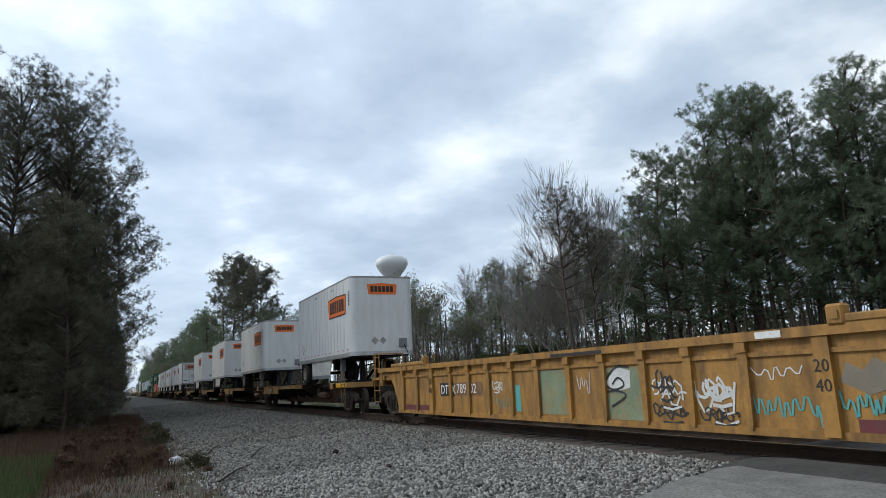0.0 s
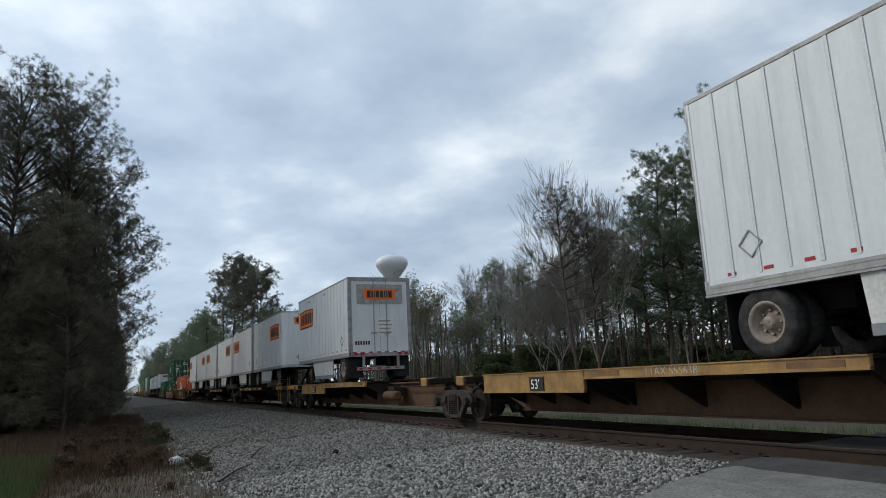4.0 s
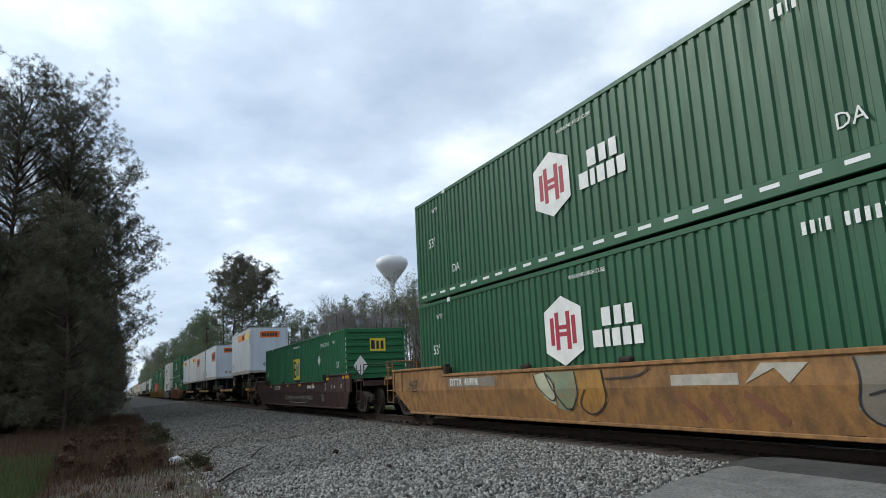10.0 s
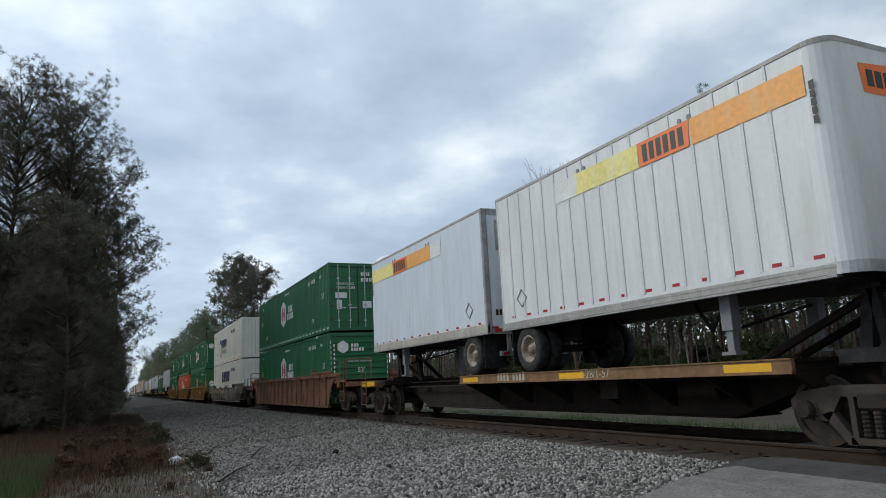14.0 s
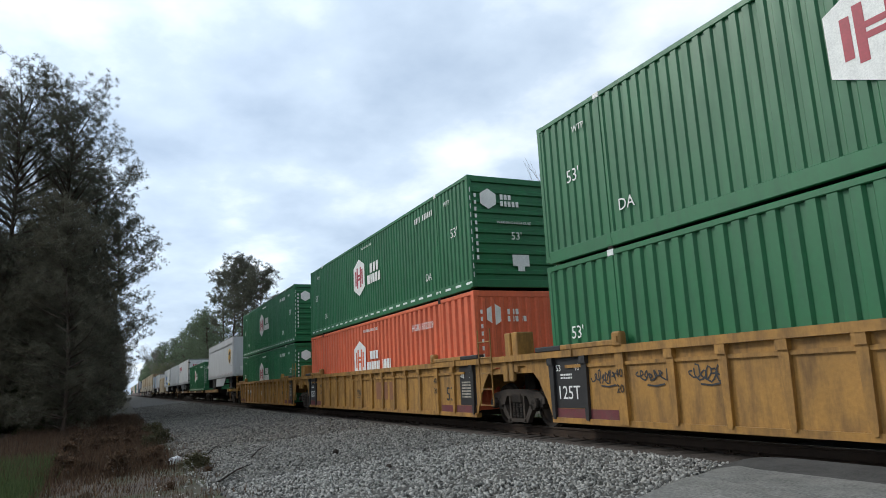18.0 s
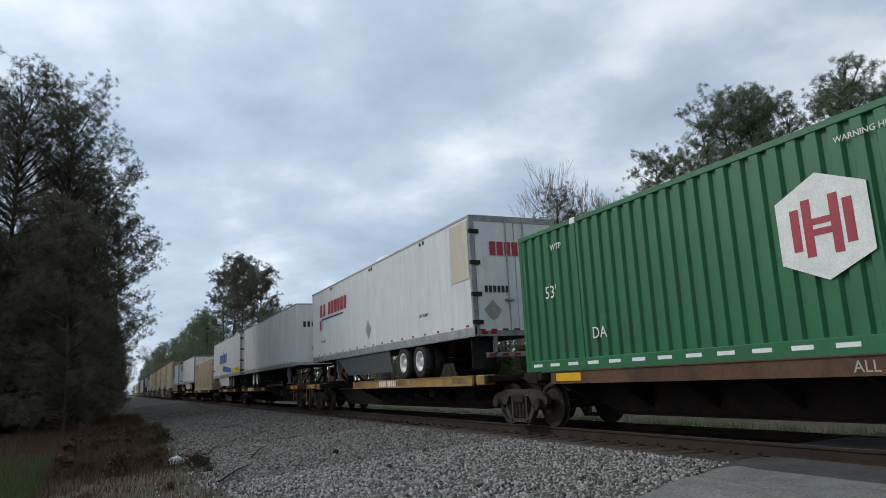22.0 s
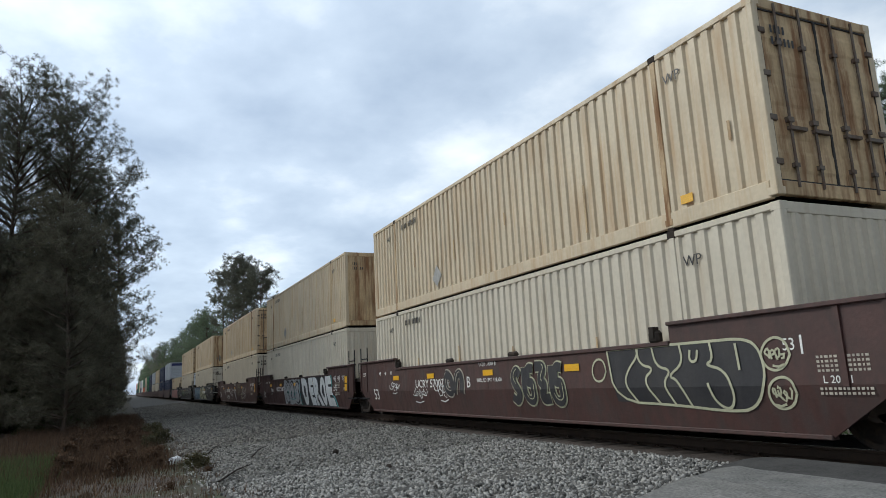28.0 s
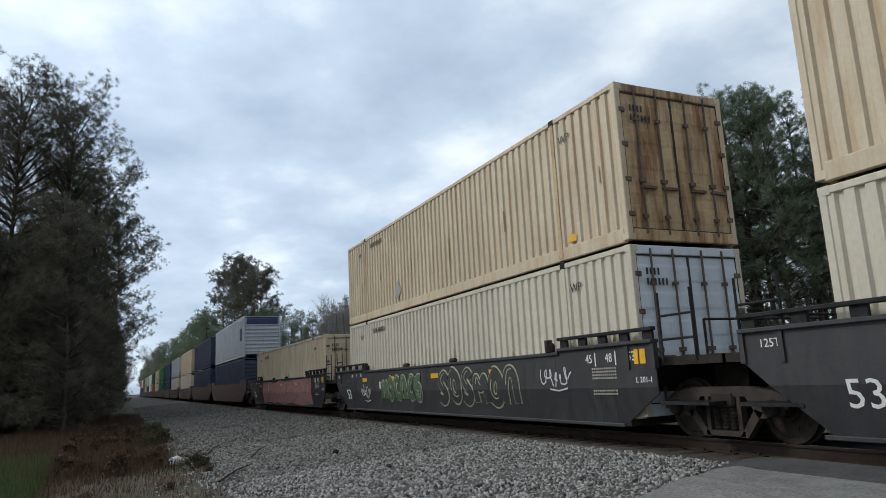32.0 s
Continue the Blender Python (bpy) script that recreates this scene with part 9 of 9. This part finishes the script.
shield(ups1, 6.45, 3.7 + Z0, 1.2, 1.2, M_shield, M_gold)
lettering("lettering", "53'", ups1, 7.4, TY, 2.85 + Z0, 0.22, M_logo_k)
shield(ups2, -2.9, 3.85 + Z0, 1.25, 1.3, M_shgreen, M_shlime)
part("side_moulding", boxes((-7.9, 7.7, TY - 0.02, TY, 4.62 + Z0, 4.66 + Z0), (-7.9, 7.7, TY - 0.012, TY, 4.68 + Z0, 4.7 + Z0), (-7.9, 7.7, TY - 0.012, TY, 4.58 + Z0, 4.6 + Z0)), M_alu, ups1, "polished side moulding", kind="stuff")
part("side_moulding", boxes((-4.1, 3.9, TY - 0.02, TY, 4.6 + Z0, 4.65 + Z0)), M_alu_dull, ups2)
# white trailer with dark red marks, its doors forward
bm = bmesh.new()
x = -6.45
for wd in (0.34, 0.1, 0.34, 0.1, -0.15, 0.42, 0.4, 0.42, 0.36, 0.4, 0.4):
    if wd > 0:
        h = 0.52 if wd > 0.2 else 0.1
        prism(bm, [(x, 4.0 + Z0), (x + wd * 0.85, 4.0 + Z0), (x + wd, 4.0 + h + Z0), (x + wd * 0.15, 4.0 + h + Z0)], TY - 0.004, TY)
    x += abs(wd) + 0.05
part("mark", bm, M_hexred, usx, "slanted dark red marks", kind="stuff")
part("mark_line", boxes((-6.2, -3.0, TY - 0.004, TY, 3.84 + Z0, 3.9 + Z0), (-6.2, -6.12, TY - 0.004, TY, 3.45 + Z0, 3.9 + Z0)), M_dblue, usx)
part("mark_upright", boxes((-6.5, -6.32, TY - 0.004, TY, 3.4 + Z0, 3.85 + Z0)), M_hexred, usx)
for x in (-6.3, 4.6):
    lettering("lettering", "LIFT POINT", usx, x, TY, 2.88 + Z0, 0.13, M_logo_k)
lettering("lettering", "53'", usx, -7.9, TY, 2.7 + Z0, 0.2, M_logo_k)
part("yellow_sticker", boxes((-4.45, -4.3, TY - 0.004, TY, 2.68 + Z0, 2.82 + Z0)), M_yel, usx)
prism_part(usx, "placard_holder", [(-0.3, 2.95 + Z0), (0, 2.6 + Z0), (0.3, 2.95 + Z0), (0, 3.3 + Z0)], TY, M_placard)
for xx in (-4.6, 0.4, 5.0):
    bm = bmesh.new()
    for d in (-0.12, 0.12):
        rod(bm, (xx + d, TY, 5.02 + Z0), (xx + d, TY - 0.01, 5.02 + Z0), 0.06, n=12)
    part("vent", bm, M_logo_k, usx, kind="stuff")
part("repair_sheet", boxes((6.9, 7.95, TY - 0.006, TY, 3.55 + Z0, 5.05 + Z0)), M_offwhite, usx, "pale riveted repair sheet")
XE = 8.06
bm = bmesh.new()
for k in range(4):
    bx(bm, XE, XE + 0.006, -0.75 + 0.22 * k, -0.58 + 0.22 * k, 4.15 + Z0, 4.5 + Z0)
part("mark", bm, M_hexred, usx, kind="stuff")
end_bars("number_mark", usx, XE, -0.95, 3.2 + Z0, 0.16, [0.5] * 6, M_logo_k)
part("placard_holder", end_poly([(-1.0, 2.75 + Z0), (-0.75, 2.5 + Z0), (-0.5, 2.75 + Z0), (-0.75, 3.0 + Z0)], XE), M_placard, usx)
for z in (2.4, 3.1, 3.9, 4.7):
    part("hinge", boxes((XE - 0.05, XE + 0.03, -1.32, -1.05, z + Z0, z + 0.1 + Z0)), M_steel, usx)
    part("hinge", boxes((XE - 0.05, XE + 0.05, -1.32, -1.05, z + Z0, z + 0.1 + Z0)), M_steel, swt)
# plain white trailer: hand-painted number and yellow placard on its nose
end_bars("painted_number", upsw, 8.06, -0.95, 4.0 + Z0, 0.27, [0.5, 0.5, 0.45, 0.5, 0.45, 0.25, 0.25, 0.5, 0.5], M_logo_k, 0.3, "hand-painted black number")
part("yellow_placard", boxes((8.06, 8.065, -0.3, 0.75, 3.1 + Z0, 3.75 + Z0)), M_gold, upsw, "yellow freight placard")
part("placard_line", boxes(*[(8.066, 8.07, -0.2, 0.65, 3.2 + 0.12 * k + Z0, 3.25 + 0.12 * k + Z0) for k in range(4)]), M_shgreen, upsw, kind="stuff")
# white trailer with blue slanted marks and the yellow stripe
bm, bm2 = bmesh.new(), bmesh.new()
x = -3.45
for wd in (0.85, 1.1, 0.45, 0.85, 1.0):
    prism(bm, [(x, 3.3 + Z0), (x + wd * 0.75, 3.3 + Z0), (x + wd, 4.02 + Z0), (x + wd * 0.25, 4.02 + Z0)], TY - 0.008, TY - 0.004)
    prism(bm2, [(x - 0.04, 3.24 + Z0), (x + wd * 0.72, 3.24 + Z0), (x + wd * 0.96, 3.97 + Z0), (x + wd * 0.2, 3.97 + Z0)], TY - 0.004, TY)
    x += wd + 0.06
part("mark", bm, M_blue, swt, "slanted blue block marks", kind="stuff")
part("mark_shadow", bm2, M_gold, swt, kind="stuff")
prism_part(swt, "blade_mark", [(-1.3, 4.05 + Z0), (-1.05, 4.2 + Z0), (-0.5, 4.75 + Z0), (-0.95, 4.1 + Z0)], TY, M_logo_k)
prism_part(swt, "yellow_wedge", [(-1.9, 2.65 + Z0), (-1.45, 2.65 + Z0), (-0.85, 3.2 + Z0), (-1.2, 3.2 + Z0)], TY, M_gold)
prism_part(swt, "blue_stripe", [(-1.4, 2.62 + Z0), (3.4, 2.42 + Z0), (3.4, 2.75 + Z0), (-0.9, 3.05 + Z0)], TY, M_blue, "blue stripe")
prism_part(swt, "pale_stripe", [(3.4, 2.42 + Z0), (4.6, 2.38 + Z0), (4.6, 2.72 + Z0), (3.4, 2.75 + Z0)], TY, M_shlime)
prism_part(swt, "yellow_stripe", [(4.6, 2.38 + Z0), (7.95, 2.38 + Z0), (7.95, 2.8 + Z0), (4.6, 2.72 + Z0)], TY, M_yel, "yellow stripe")
lettering("lettering", "Best In Class", swt, 5.9, TY - 0.005, 2.5 + Z0, 0.26, M_dblue)
lettering("lettering", "53'", swt, -7.85, TY, 2.95 + Z0, 0.22, M_logo_k)
bars("mark", swt, -7.85, TY, 2.72 + Z0, 0.1, [0.6] * 18, M_dblue, 0.35)
bars("number_mark", swt, -7.85, TY, 4.85 + Z0, 0.13, [0.5] * 5, M_dblue, 0.3)
prism_part(swt, "placard_holder", [(-5.3, 3.0 + Z0), (-5.0, 2.75 + Z0), (-4.7, 3.0 + Z0), (-5.0, 3.3 + Z0)], TY, M_placard)
bm = bmesh.new()
for k in range(5):
    z = 4.75 - 0.38 * k + Z0
    bx(bm, 8.11, 8.115, -0.35, 0.25, z - 0.3, z)
part("mark", bm, M_dblue, swt, "dark blue marks down the doors", kind="stuff")
part("placard_holder", end_poly([(-0.55, 2.75 + Z0), (-0.15, 2.4 + Z0), (0.25, 2.75 + Z0), (-0.15, 3.1 + Z0)], 8.11), M_placard, swt)
bars("mark", wt, -7.6, TY, 4.4 + Z0, 0.2, [1.2, 0.8, 1.2], M_placard, 0.3)
prism_part(wt, "placard_holder", [(0.2, 3.1 + Z0), (0.45, 2.8 + Z0), (0.7, 3.1 + Z0), (0.45, 3.4 + Z0)], TY, M_placard)
# scribbles on the skirts of short trailers
for ob, u, z in list(MOVERS):
    if ob.name.startswith("semi_trailer") and any(p.name.startswith("skirt_edge") for q in ob.children for p in q.children):
        s = 1 if ob.children[0].location.x < 0 else -1
        tag(ob, s * -0.35 - 0.35, 0.52, 0.7, 0.22, -1.262, M_placard, int(-u), 0.011)

def motions():
    """The train rolls past at a steady speed; wheels turn while they are near."""
    for ob, u, z in MOVERS:
        walk(ob, [(t, pose(u + SPEED * t, 0, z)) for t in (0.0, 8.0, 16.0, 24.0, 32.0)])
    for ob, sx, u in SPINS:
        f0, f1 = [round((x - u) / SPEED * FPS) for x in (-40.0, 4.0)]
        f0, f1 = max(0, f0), min(32 * FPS, f1)
        if f1 - f0 < 2:
            continue
        rows, step = [], math.degrees(SPEED / FPS / WHEEL_R)
        if f0 > 0:
            rows.append((0.0, pose(sx, 0, WHEEL_R)))
        rows += [(f / FPS, pose(sx, 0, WHEEL_R, 0, 0, 0) @ Matrix.Rotation(radians(step * (f - f0)), 4, "Y")) for f in range(f0, f1 + 1)]
        if f1 < 32 * FPS:
            rows.append((32.0, rows[-1][1]))
        walk(ob, rows)


motions()
